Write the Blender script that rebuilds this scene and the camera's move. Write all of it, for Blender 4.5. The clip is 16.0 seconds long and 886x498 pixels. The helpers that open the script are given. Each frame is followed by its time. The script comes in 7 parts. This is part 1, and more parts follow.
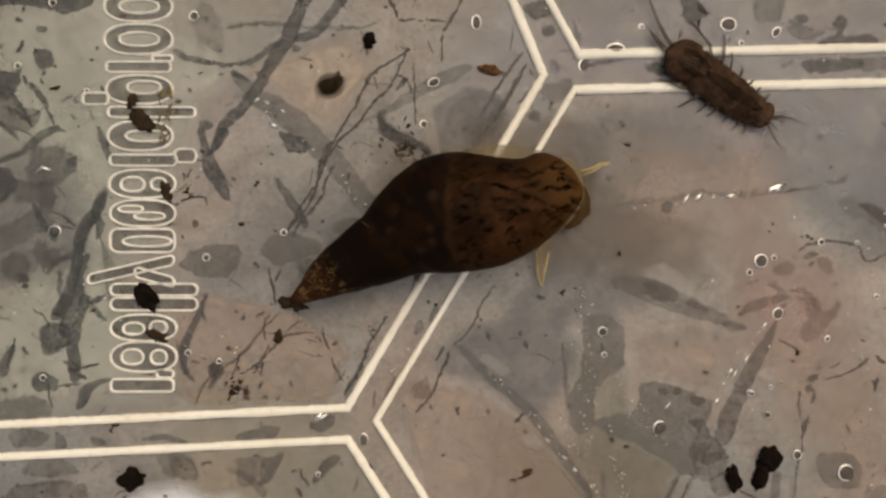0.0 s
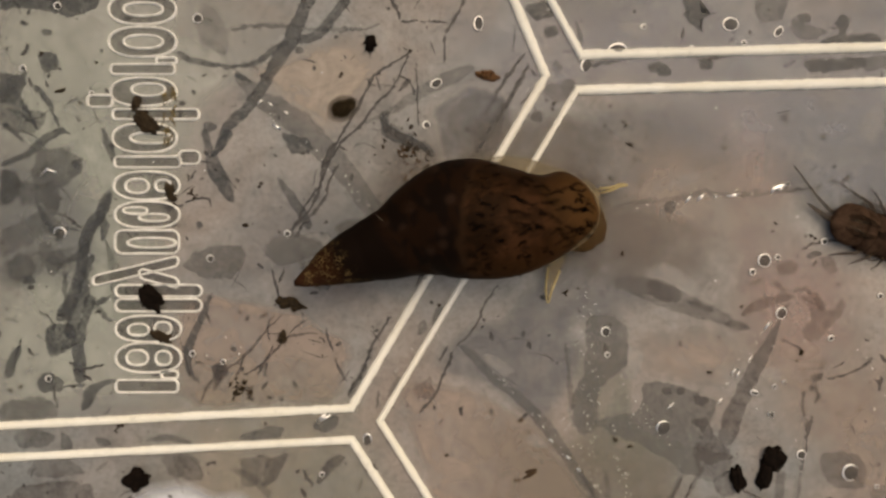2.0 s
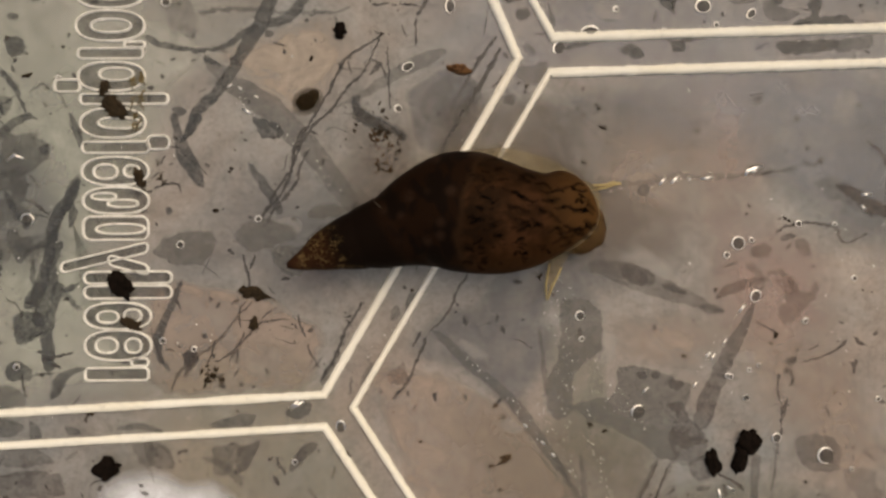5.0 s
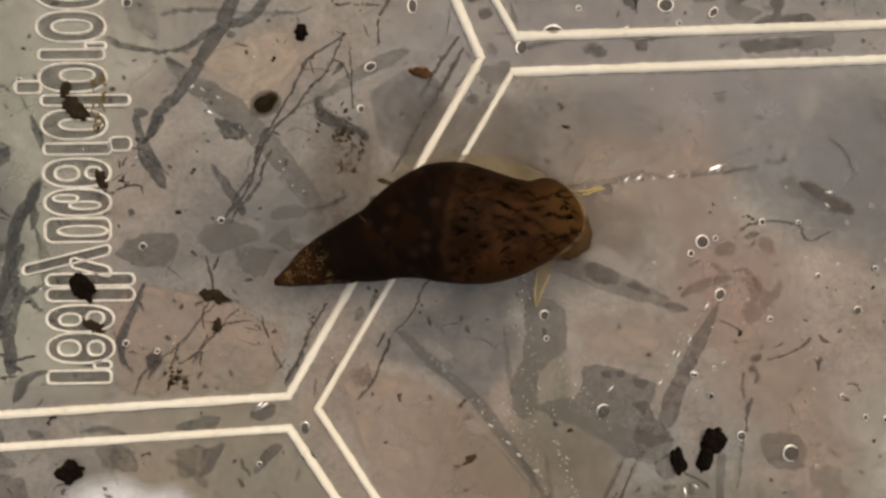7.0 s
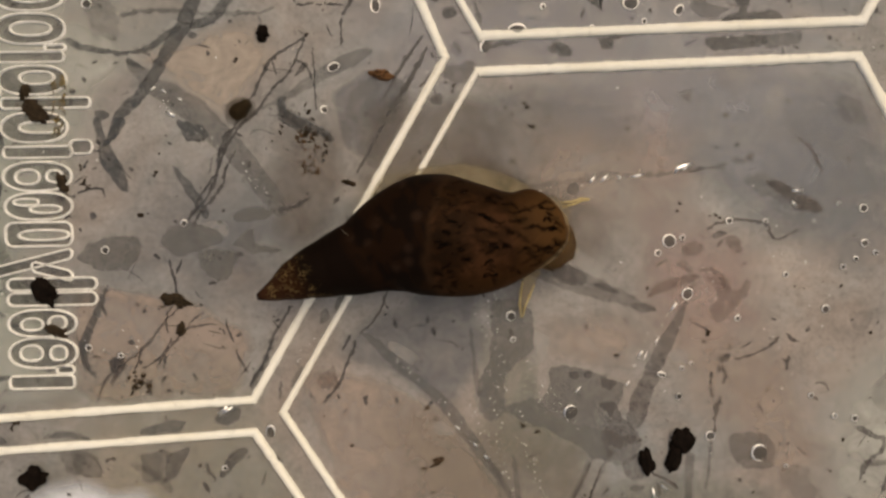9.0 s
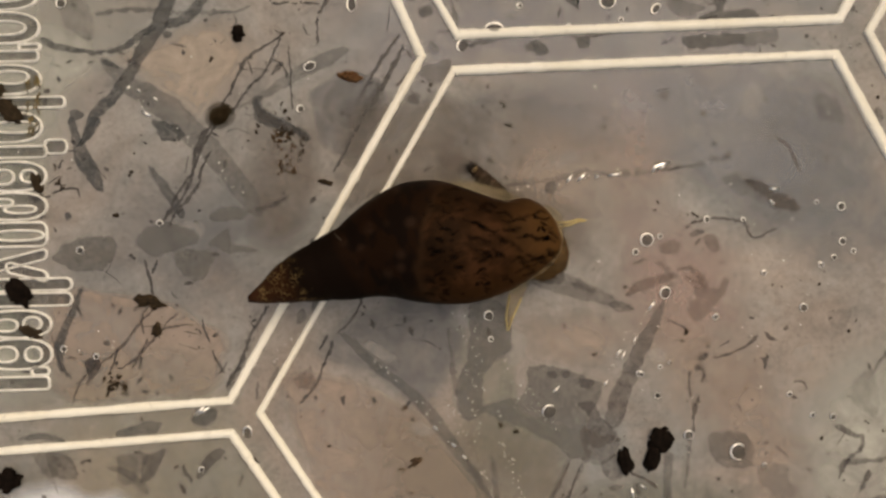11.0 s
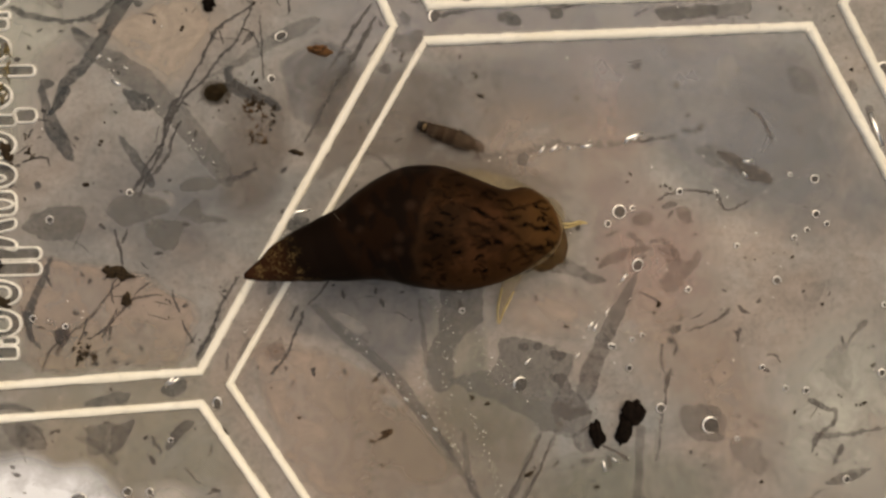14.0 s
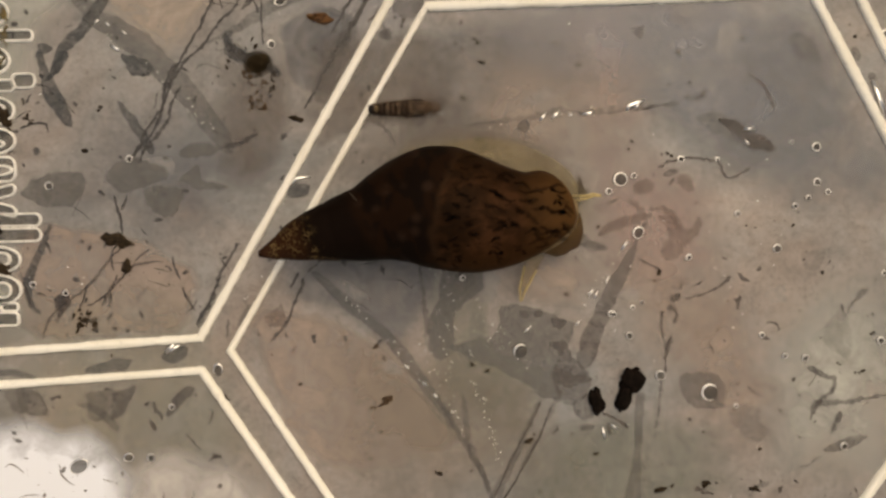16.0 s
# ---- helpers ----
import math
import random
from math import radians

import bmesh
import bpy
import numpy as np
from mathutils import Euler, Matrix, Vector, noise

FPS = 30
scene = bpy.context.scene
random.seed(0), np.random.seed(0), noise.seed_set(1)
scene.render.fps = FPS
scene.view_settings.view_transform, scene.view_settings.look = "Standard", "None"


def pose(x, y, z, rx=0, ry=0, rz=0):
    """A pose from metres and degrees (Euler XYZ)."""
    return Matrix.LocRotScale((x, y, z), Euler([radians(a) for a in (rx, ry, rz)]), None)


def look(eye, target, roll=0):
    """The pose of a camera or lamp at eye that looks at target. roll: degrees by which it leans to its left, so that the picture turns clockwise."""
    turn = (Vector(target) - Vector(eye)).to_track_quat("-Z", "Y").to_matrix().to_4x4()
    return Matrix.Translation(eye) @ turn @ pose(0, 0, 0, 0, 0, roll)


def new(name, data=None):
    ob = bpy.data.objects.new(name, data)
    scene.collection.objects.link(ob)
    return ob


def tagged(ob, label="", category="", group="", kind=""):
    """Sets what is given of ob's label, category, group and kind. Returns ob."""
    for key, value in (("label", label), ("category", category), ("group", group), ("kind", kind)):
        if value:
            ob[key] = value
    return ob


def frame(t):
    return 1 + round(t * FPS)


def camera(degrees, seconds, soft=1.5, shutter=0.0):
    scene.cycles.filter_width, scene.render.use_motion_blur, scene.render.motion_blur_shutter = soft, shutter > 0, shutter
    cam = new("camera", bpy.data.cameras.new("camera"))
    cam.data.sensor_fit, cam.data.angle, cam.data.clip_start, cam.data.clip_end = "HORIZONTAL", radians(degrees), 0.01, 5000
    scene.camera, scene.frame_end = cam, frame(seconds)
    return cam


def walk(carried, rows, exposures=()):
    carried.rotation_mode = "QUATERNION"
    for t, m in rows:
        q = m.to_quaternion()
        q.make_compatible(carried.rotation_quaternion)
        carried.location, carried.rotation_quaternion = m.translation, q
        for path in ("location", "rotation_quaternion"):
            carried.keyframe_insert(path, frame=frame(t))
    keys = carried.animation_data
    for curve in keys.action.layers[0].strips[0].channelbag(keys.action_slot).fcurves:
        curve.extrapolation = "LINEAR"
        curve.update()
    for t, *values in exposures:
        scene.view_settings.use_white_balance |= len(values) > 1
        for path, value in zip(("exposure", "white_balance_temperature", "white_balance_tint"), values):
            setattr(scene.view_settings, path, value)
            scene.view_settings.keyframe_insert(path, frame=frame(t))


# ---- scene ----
# Lengths below are written in millimetres and scaled by MM.
MM = 0.001

# ---- camera ----
cam = camera(58.0, 16.0, soft=2.7)
walk(cam, [
    (0.0, pose(0.00040, 0.00123, 0.09651, -0.871, -0.624, 0.115)),
    (0.5, pose(0.00074, 0.00032, 0.09669, -0.652, -0.348, 0.103)),
    (1.0, pose(0.00009, -0.00020, 0.09704, -0.535, -0.410, -0.002)),
    (1.5, pose(0.00000, 0.00000, 0.09680, -0.425, -0.424, 0.001)),
    (2.0, pose(0.00070, 0.00107, 0.09674, -0.737, -0.227, -0.048)),
    (2.5, pose(0.00013, 0.00075, 0.09664, -0.821, -0.422, -0.040)),
    (3.0, pose(0.00001, 0.00076, 0.09658, -0.714, -0.529, -0.043)),
    (3.5, pose(0.00054, 0.00071, 0.09674, -0.764, -0.374, -0.128)),
    (4.0, pose(0.00096, 0.00053, 0.09639, -0.988, -0.604, -0.189)),
    (4.5, pose(0.00188, -0.00071, 0.09611, -0.781, -0.739, -0.287)),
    (7.0, pose(0.00666, -0.00098, 0.09594, -0.637, -1.217, -0.726)),
    (7.5, pose(0.00723, -0.00069, 0.09579, -0.868, -1.114, -0.801)),
    (8.0, pose(0.00739, -0.00107, 0.09580, -0.564, -1.217, -0.928)),
    (8.5, pose(0.00908, -0.00019, 0.09557, -0.901, -1.327, -1.046)),
    (9.0, pose(0.01040, -0.00040, 0.09533, -0.928, -1.477, -1.150)),
    (11.5, pose(0.01330, -0.00132, 0.09508, -0.662, -1.791, -1.312)),
    (12.0, pose(0.01422, -0.00273, 0.09521, -0.952, -1.716, -1.305)),
    (12.5, pose(0.01474, -0.00306, 0.09518, -1.026, -1.851, -1.272)),
    (13.0, pose(0.01431, -0.00272, 0.09496, -0.927, -2.113, -1.199)),
    (13.5, pose(0.01524, -0.00282, 0.09487, -0.874, -1.745, -1.087)),
    (14.0, pose(0.01597, -0.00457, 0.09487, -0.602, -1.758, -1.116)),
    (14.5, pose(0.01584, -0.00453, 0.09466, -1.421, -1.966, -1.100)),
    (15.0, pose(0.01541, -0.00607, 0.09464, -1.206, -1.863, -1.075)),
    (15.5, pose(0.01573, -0.00735, 0.09485, -1.144, -1.794, -1.081)),
    (16.0, pose(0.01564, -0.00632, 0.09475, -1.891, -1.895, -1.014)),
], exposures=[(0.0, 0.0, 8250, 10), (9.0, 0.0, 8250, 10), (12.0, 0.02, 8600, 10), (16.0, 0.02, 8650, 10)])

# ---- light: a bright overcast sky over the open box ----
world = bpy.data.worlds.new("overcast_sky")
scene.world = world
world.use_nodes = True
wn = world.node_tree
sky = wn.nodes.new("ShaderNodeTexSky")
sky.sky_type = "NISHITA"
sky.sun_disc = False
sky.sun_elevation = radians(62)
sky.sun_rotation = radians(35)
sky.dust_density = 4.0
wn.links.new(sky.outputs[0], wn.nodes["Background"].inputs[0])
wn.nodes["Background"].inputs[1].default_value = 0.12

sun_data = bpy.data.lights.new("sun", "SUN")
sun_data.energy = 1.3
sun_data.angle = radians(75)
sun_data.color = (1.0, 0.93, 0.84)
sun = new("sun", sun_data)
sun.matrix_world = look((0.35, 0.5, 1.15), (0, 0, 0))


# ---- materials ----
def material(name, rough=0.5, spec=0.5):
    m = bpy.data.materials.new(name)
    m.use_nodes = True
    nt = m.node_tree
    b = nt.nodes["Principled BSDF"]
    b.inputs["Roughness"].default_value = rough
    b.inputs["Specular IOR Level"].default_value = spec
    return m, nt, b


def coords(nt, stretch=(1, 1, 1), turn=0.0, shift=(0, 0, 0)):
    c = nt.nodes.new("ShaderNodeTexCoord")
    mp = nt.nodes.new("ShaderNodeMapping")
    mp.inputs["Scale"].default_value = tuple(1000 * s for s in stretch)
    mp.inputs["Rotation"].default_value = (0, 0, radians(turn))
    mp.inputs["Location"].default_value = shift
    nt.links.new(c.outputs["Object"], mp.inputs[0])
    return mp.outputs[0]


def noise_tex(nt, vec, per_mm, detail=4.0, rough=0.55, distort=0.0):
    n = nt.nodes.new("ShaderNodeTexNoise")
    n.inputs["Scale"].default_value = per_mm
    n.inputs["Detail"].default_value = detail
    n.inputs["Roughness"].default_value = rough
    n.inputs["Distortion"].default_value = distort
    nt.links.new(vec, n.inputs["Vector"])
    return n.outputs["Fac"]


def ramp(nt, fac, *stops):
    r = nt.nodes.new("ShaderNodeValToRGB")
    e = r.color_ramp.elements
    while len(e) < len(stops):
        e.new(0.5)
    for k, (p, c) in enumerate(stops):
        e[k].position = p
        e[k].color = (*c, 1) if not isinstance(c, (int, float)) else (c, c, c, 1)
    nt.links.new(fac, r.inputs[0])
    return r.outputs[0]


def mix(nt, fac, a, b, mode="MIX"):
    x = nt.nodes.new("ShaderNodeMix")
    x.data_type, x.blend_type = "RGBA", mode
    for value, slot in ((fac, 0), (a, 6), (b, 7)):
        if isinstance(value, (int, float)):
            x.inputs[slot].default_value = value
        elif isinstance(value, tuple):
            x.inputs[slot].default_value = (*value, 1)
        else:
            nt.links.new(value, x.inputs[slot])
    return x.outputs[2]


def calc(nt, op, a, b=None):
    x = nt.nodes.new("ShaderNodeMath")
    x.operation = op
    for value, slot in ((a, 0), (b, 1)):
        if value is None:
            continue
        if isinstance(value, (int, float)):
            x.inputs[slot].default_value = value
        else:
            nt.links.new(value, x.inputs[slot])
    return x.outputs[0]


def bump(nt, b, height, strength, dist_mm):
    n = nt.nodes.new("ShaderNodeBump")
    n.inputs["Strength"].default_value = strength
    n.inputs["Distance"].default_value = dist_mm * MM
    nt.links.new(height, n.inputs["Height"])
    nt.links.new(n.outputs[0], b.inputs["Normal"])


def see_through(nt, b, fac):
    """Lets the surface below show by the share 1 - fac."""
    if isinstance(fac, (int, float)):
        b.inputs["Alpha"].default_value = fac
    else:
        nt.links.new(fac, b.inputs["Alpha"])


def axis_of(nt, vec, k):
    s = nt.nodes.new("ShaderNodeSeparateXYZ")
    nt.links.new(vec, s.inputs[0])
    return s.outputs[k]


def base_plastic():
    m, nt, b = material("wet_frosted_plastic", 0.38, 0.35)
    v = coords(nt)
    large = noise_tex(nt, v, 0.028, 3, 0.5, 0.4)
    mid = noise_tex(nt, v, 0.12, 5, 0.6, 0.8)
    fine = noise_tex(nt, v, 1.6, 5, 0.65)
    tint = ramp(nt, large, (0.36, (0.228, 0.224, 0.217)), (0.62, (0.282, 0.258, 0.240)))
    tone = ramp(nt, mid, (0.28, 0.74), (0.5, 0.98), (0.72, 1.16))
    small = noise_tex(nt, v, 0.55, 6, 0.7, 1.2)
    grit = mix(nt, 1.0, ramp(nt, fine, (0.25, 0.78), (0.5, 1.0), (0.75, 1.10)), ramp(nt, small, (0.27, 0.66), (0.42, 0.98), (0.7, 1.08)), "MULTIPLY")
    hue = ramp(nt, noise_tex(nt, coords(nt, shift=(31, 17, 0)), 0.06, 4, 0.6, 0.8), (0.32, (0.93, 1.02, 1.07)), (0.5, (1.0, 1.0, 1.0)), (0.68, (1.09, 0.99, 0.93)))
    c = mix(nt, 1.0, mix(nt, 1.0, mix(nt, 1.0, tint, tone, "MULTIPLY"), grit, "MULTIPLY"), hue, "MULTIPLY")
    smudge = ramp(nt, noise_tex(nt, coords(nt, shift=(7, 53, 0)), 0.27, 4, 0.62, 1.6), (0.34, 0.88), (0.5, 1.0), (0.60, 1.02), (0.68, 1.13))
    nt.links.new(mix(nt, 1.0, c, smudge, "MULTIPLY"), b.inputs["Base Color"])
    bump(nt, b, mid, 0.25, 0.25)
    return m


def rib_plastic():
    m, nt, b = material("rib_painted_edge_light", 0.45, 0.4)
    v = coords(nt)
    # paler than the base: light caught on the moulded edges, put into colour
    c = mix(nt, 1.0, ramp(nt, noise_tex(nt, v, 0.09, 3), (0.35, (0.88, 0.85, 0.73)), (0.65, (0.95, 0.935, 0.85))),
            ramp(nt, noise_tex(nt, v, 1.1, 5, 0.7), (0.26, 0.70), (0.42, 0.96), (0.7, 1.0)), "MULTIPLY")
    nt.links.new(c, b.inputs["Base Color"])
    return m


def overlay(name, dark, light, low, high, scale=0.8, ragged=1.35):
    """A thin wet or tinted film, through which the base shows in part."""
    m, nt, b = material(name, 0.35, 0.3)
    v = coords(nt)
    n = noise_tex(nt, v, scale, 5, 0.62, 0.6)
    nt.links.new(mix(nt, n, dark, light), b.inputs["Base Color"])
    info = nt.nodes.new("ShaderNodeObjectInfo")
    shade = calc(nt, "MULTIPLY_ADD", info.outputs["Random"], 0.35)
    shade.node.inputs[2].default_value = 0.78
    at = nt.nodes.new("ShaderNodeVertexColor")
    at.layer_name = "thickness"
    fine = ramp(nt, noise_tex(nt, v, 2.6, 4, 0.6), (0.32, 0.72), (0.55, 1.0))
    # the rim is eaten away unevenly
    gnaw = calc(nt, "MULTIPLY_ADD", noise_tex(nt, v, 2.1, 4, 0.6, 0.4), ragged)
    gnaw.node.inputs[2].default_value = -0.5 * ragged
    body = ramp(nt, calc(nt, "ADD", at.outputs[0], gnaw), (0.30, 0.0), (0.62, 1.0))
    cover = calc(nt, "MULTIPLY", calc(nt, "MULTIPLY", ramp(nt, n, (0.3, low), (0.7, high)), shade), calc(nt, "MULTIPLY", fine, body))
    # darker veins and clots where more has settled
    vein = ramp(nt, noise_tex(nt, coords(nt, shift=(13, 29, 0)), 0.75, 4, 0.6, 1.4), (0.45, 1.0), (0.5, 1.32), (0.55, 1.0))
    clot = ramp(nt, noise_tex(nt, coords(nt, shift=(41, 3, 0)), 0.33, 5, 0.65, 0.8), (0.32, 0.62), (0.5, 0.98), (0.68, 1.22))
    see_through(nt, b, calc(nt, "MULTIPLY", cover, calc(nt, "MULTIPLY", vein, clot)))
    return m


def soft_film(name, colour, top, spec=0.3):
    """A tinted film that thins out unevenly to its rim."""
    m, nt, b = material(name, 0.4 if spec > 0.1 else 0.8, spec)
    b.inputs["Base Color"].default_value = (*colour, 1)
    at = nt.nodes.new("ShaderNodeVertexColor")
    at.layer_name = "thickness"
    n = noise_tex(nt, coords(nt), 0.22, 5, 0.6, 0.5)
    see_through(nt, b, calc(nt, "MULTIPLY", at.outputs[0], ramp(nt, n, (0.3, top * 0.45), (0.65, top))))
    return m


def solid(name, dark, light, per_mm, rough=0.6, relief=0.3, spec=0.3, alpha=None):
    m, nt, b = material(name, rough, spec)
    v = coords(nt)
    n = noise_tex(nt, v, per_mm, 5, 0.65, 0.5)
    nt.links.new(mix(nt, ramp(nt, n, (0.35, 0.0), (0.66, 1.0)), dark, light), b.inputs["Base Color"])
    bump(nt, b, n, relief, 0.2)
    if alpha:
        see_through(nt, b, alpha)
    return m


def shell_horn():
    m, nt, b = material("brown_horn_shell", 0.55, 0.025)
    v = coords(nt)
    x = axis_of(nt, v, 0)
    y = axis_of(nt, v, 1)
    waver = calc(nt, "MULTIPLY", noise_tex(nt, v, 0.3, 3), 2.4)
    zone = calc(nt, "DIVIDE", calc(nt, "ADD", calc(nt, "ADD", x, calc(nt, "MULTIPLY", y, 0.37)), waver), 40.0)
    bow = calc(nt, "MULTIPLY", calc(nt, "MULTIPLY", y, y), -0.045)
    whorl = calc(nt, "DIVIDE", calc(nt, "ADD", calc(nt, "ADD", calc(nt, "ADD", x, bow), calc(nt, "MULTIPLY", y, -0.12)), waver), 40.0)
    ground = ramp(nt, zone, (0.0, (0.012, 0.006, 0.004)), (0.035, (0.040, 0.0165, 0.008)), (0.13, (0.026, 0.0105, 0.0045)), (0.19, (0.0068, 0.0038, 0.0024)), (0.315, (0.0060, 0.0033, 0.0020)), (0.345, (0.0118, 0.0052, 0.0024)))
    # cloudy dark patches of the animal inside, with pale round spots among them
    cloud = noise_tex(nt, coords(nt, (1.0, 0.6, 0.6), 0), 0.6, 2, 0.45, 0.4)
    inside = calc(nt, "MULTIPLY", ramp(nt, zone, (0.33, 0.0), (0.37, 1.0)), ramp(nt, whorl, (0.49, 1.0), (0.53, 0.0)))
    c = mix(nt, calc(nt, "MULTIPLY", inside, ramp(nt, cloud, (0.46, 1.0), (0.54, 0.0))), ground, (0.0062, 0.0034, 0.0021))
    spot = nt.nodes.new("ShaderNodeTexVoronoi")
    spot.inputs["Scale"].default_value = 0.42
    spot.inputs["Randomness"].default_value = 0.85
    nt.links.new(coords(nt, (1.0, 1.0, 0.3), 12), spot.inputs["Vector"])
    c = mix(nt, calc(nt, "MULTIPLY", calc(nt, "MULTIPLY", inside, ramp(nt, cloud, (0.50, 1.0), (0.58, 0.25))), ramp(nt, spot.outputs["Distance"], (0.16, 0.85), (0.36, 0.0))), c, (0.026, 0.0140, 0.0085))
    # amber body whorl, darker towards its upper side
    amber = ramp(nt, noise_tex(nt, v, 0.35, 3, 0.5, 0.5), (0.36, (0.0150, 0.0066, 0.0028)), (0.50, (0.0260, 0.0112, 0.0046)), (0.62, (0.0430, 0.0185, 0.0080)))
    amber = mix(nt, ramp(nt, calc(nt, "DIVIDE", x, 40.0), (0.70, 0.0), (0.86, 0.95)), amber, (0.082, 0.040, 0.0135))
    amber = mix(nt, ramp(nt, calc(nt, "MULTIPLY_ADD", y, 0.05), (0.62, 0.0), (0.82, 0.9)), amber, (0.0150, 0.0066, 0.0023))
    # brown clouds where the whorl begins, thinning towards the lip
    haze = calc(nt, "MULTIPLY", ramp(nt, whorl, (0.52, 0.9), (0.66, 0.25), (0.76, 0.0)), ramp(nt, noise_tex(nt, coords(nt, (0.6, 1.0, 1.0), 15), 0.85, 4, 0.6, 0.8), (0.42, 0.0), (0.56, 1.0)))
    amber = mix(nt, haze, amber, (0.0095, 0.0048, 0.0022))
    c = mix(nt, ramp(nt, whorl, (0.505, 0.0), (0.53, 1.0)), c, amber)
    # fine pale seam where the body whorl begins
    c = mix(nt, ramp(nt, whorl, (0.497, 0.0), (0.511, 0.26), (0.517, 0.26), (0.530, 0.0)), c, (0.050, 0.026, 0.012))
    # amber flank where the shell is thinnest, light through it painted in
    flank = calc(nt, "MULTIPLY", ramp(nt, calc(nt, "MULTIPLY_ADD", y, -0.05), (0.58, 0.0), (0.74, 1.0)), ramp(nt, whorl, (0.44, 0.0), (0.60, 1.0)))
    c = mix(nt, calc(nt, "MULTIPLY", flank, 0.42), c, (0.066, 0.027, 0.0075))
    # gold network on the tip
    net = nt.nodes.new("ShaderNodeTexVoronoi")
    net.feature = "DISTANCE_TO_EDGE"
    net.inputs["Scale"].default_value = 1.9
    nt.links.new(v, net.inputs["Vector"])
    tip = calc(nt, "MULTIPLY", ramp(nt, net.outputs["Distance"], (0.03, 1.0), (0.10, 0.0)), ramp(nt, zone, (0.03, 0.0), (0.06, 0.85), (0.17, 0.8), (0.22, 0.0)))
    tip = calc(nt, "MULTIPLY", tip, ramp(nt, noise_tex(nt, v, 0.9, 3), (0.46, 0.0), (0.60, 1.0)))
    c = mix(nt, tip, c, (0.17, 0.115, 0.050))
    nt.links.new(c, b.inputs["Base Color"])
    grow = noise_tex(nt, coords(nt, (1.6, 0.25, 0.25), 10), 0.9, 4, 0.6, 0.3)
    bump(nt, b, grow, 0.35, 0.12)
    return m


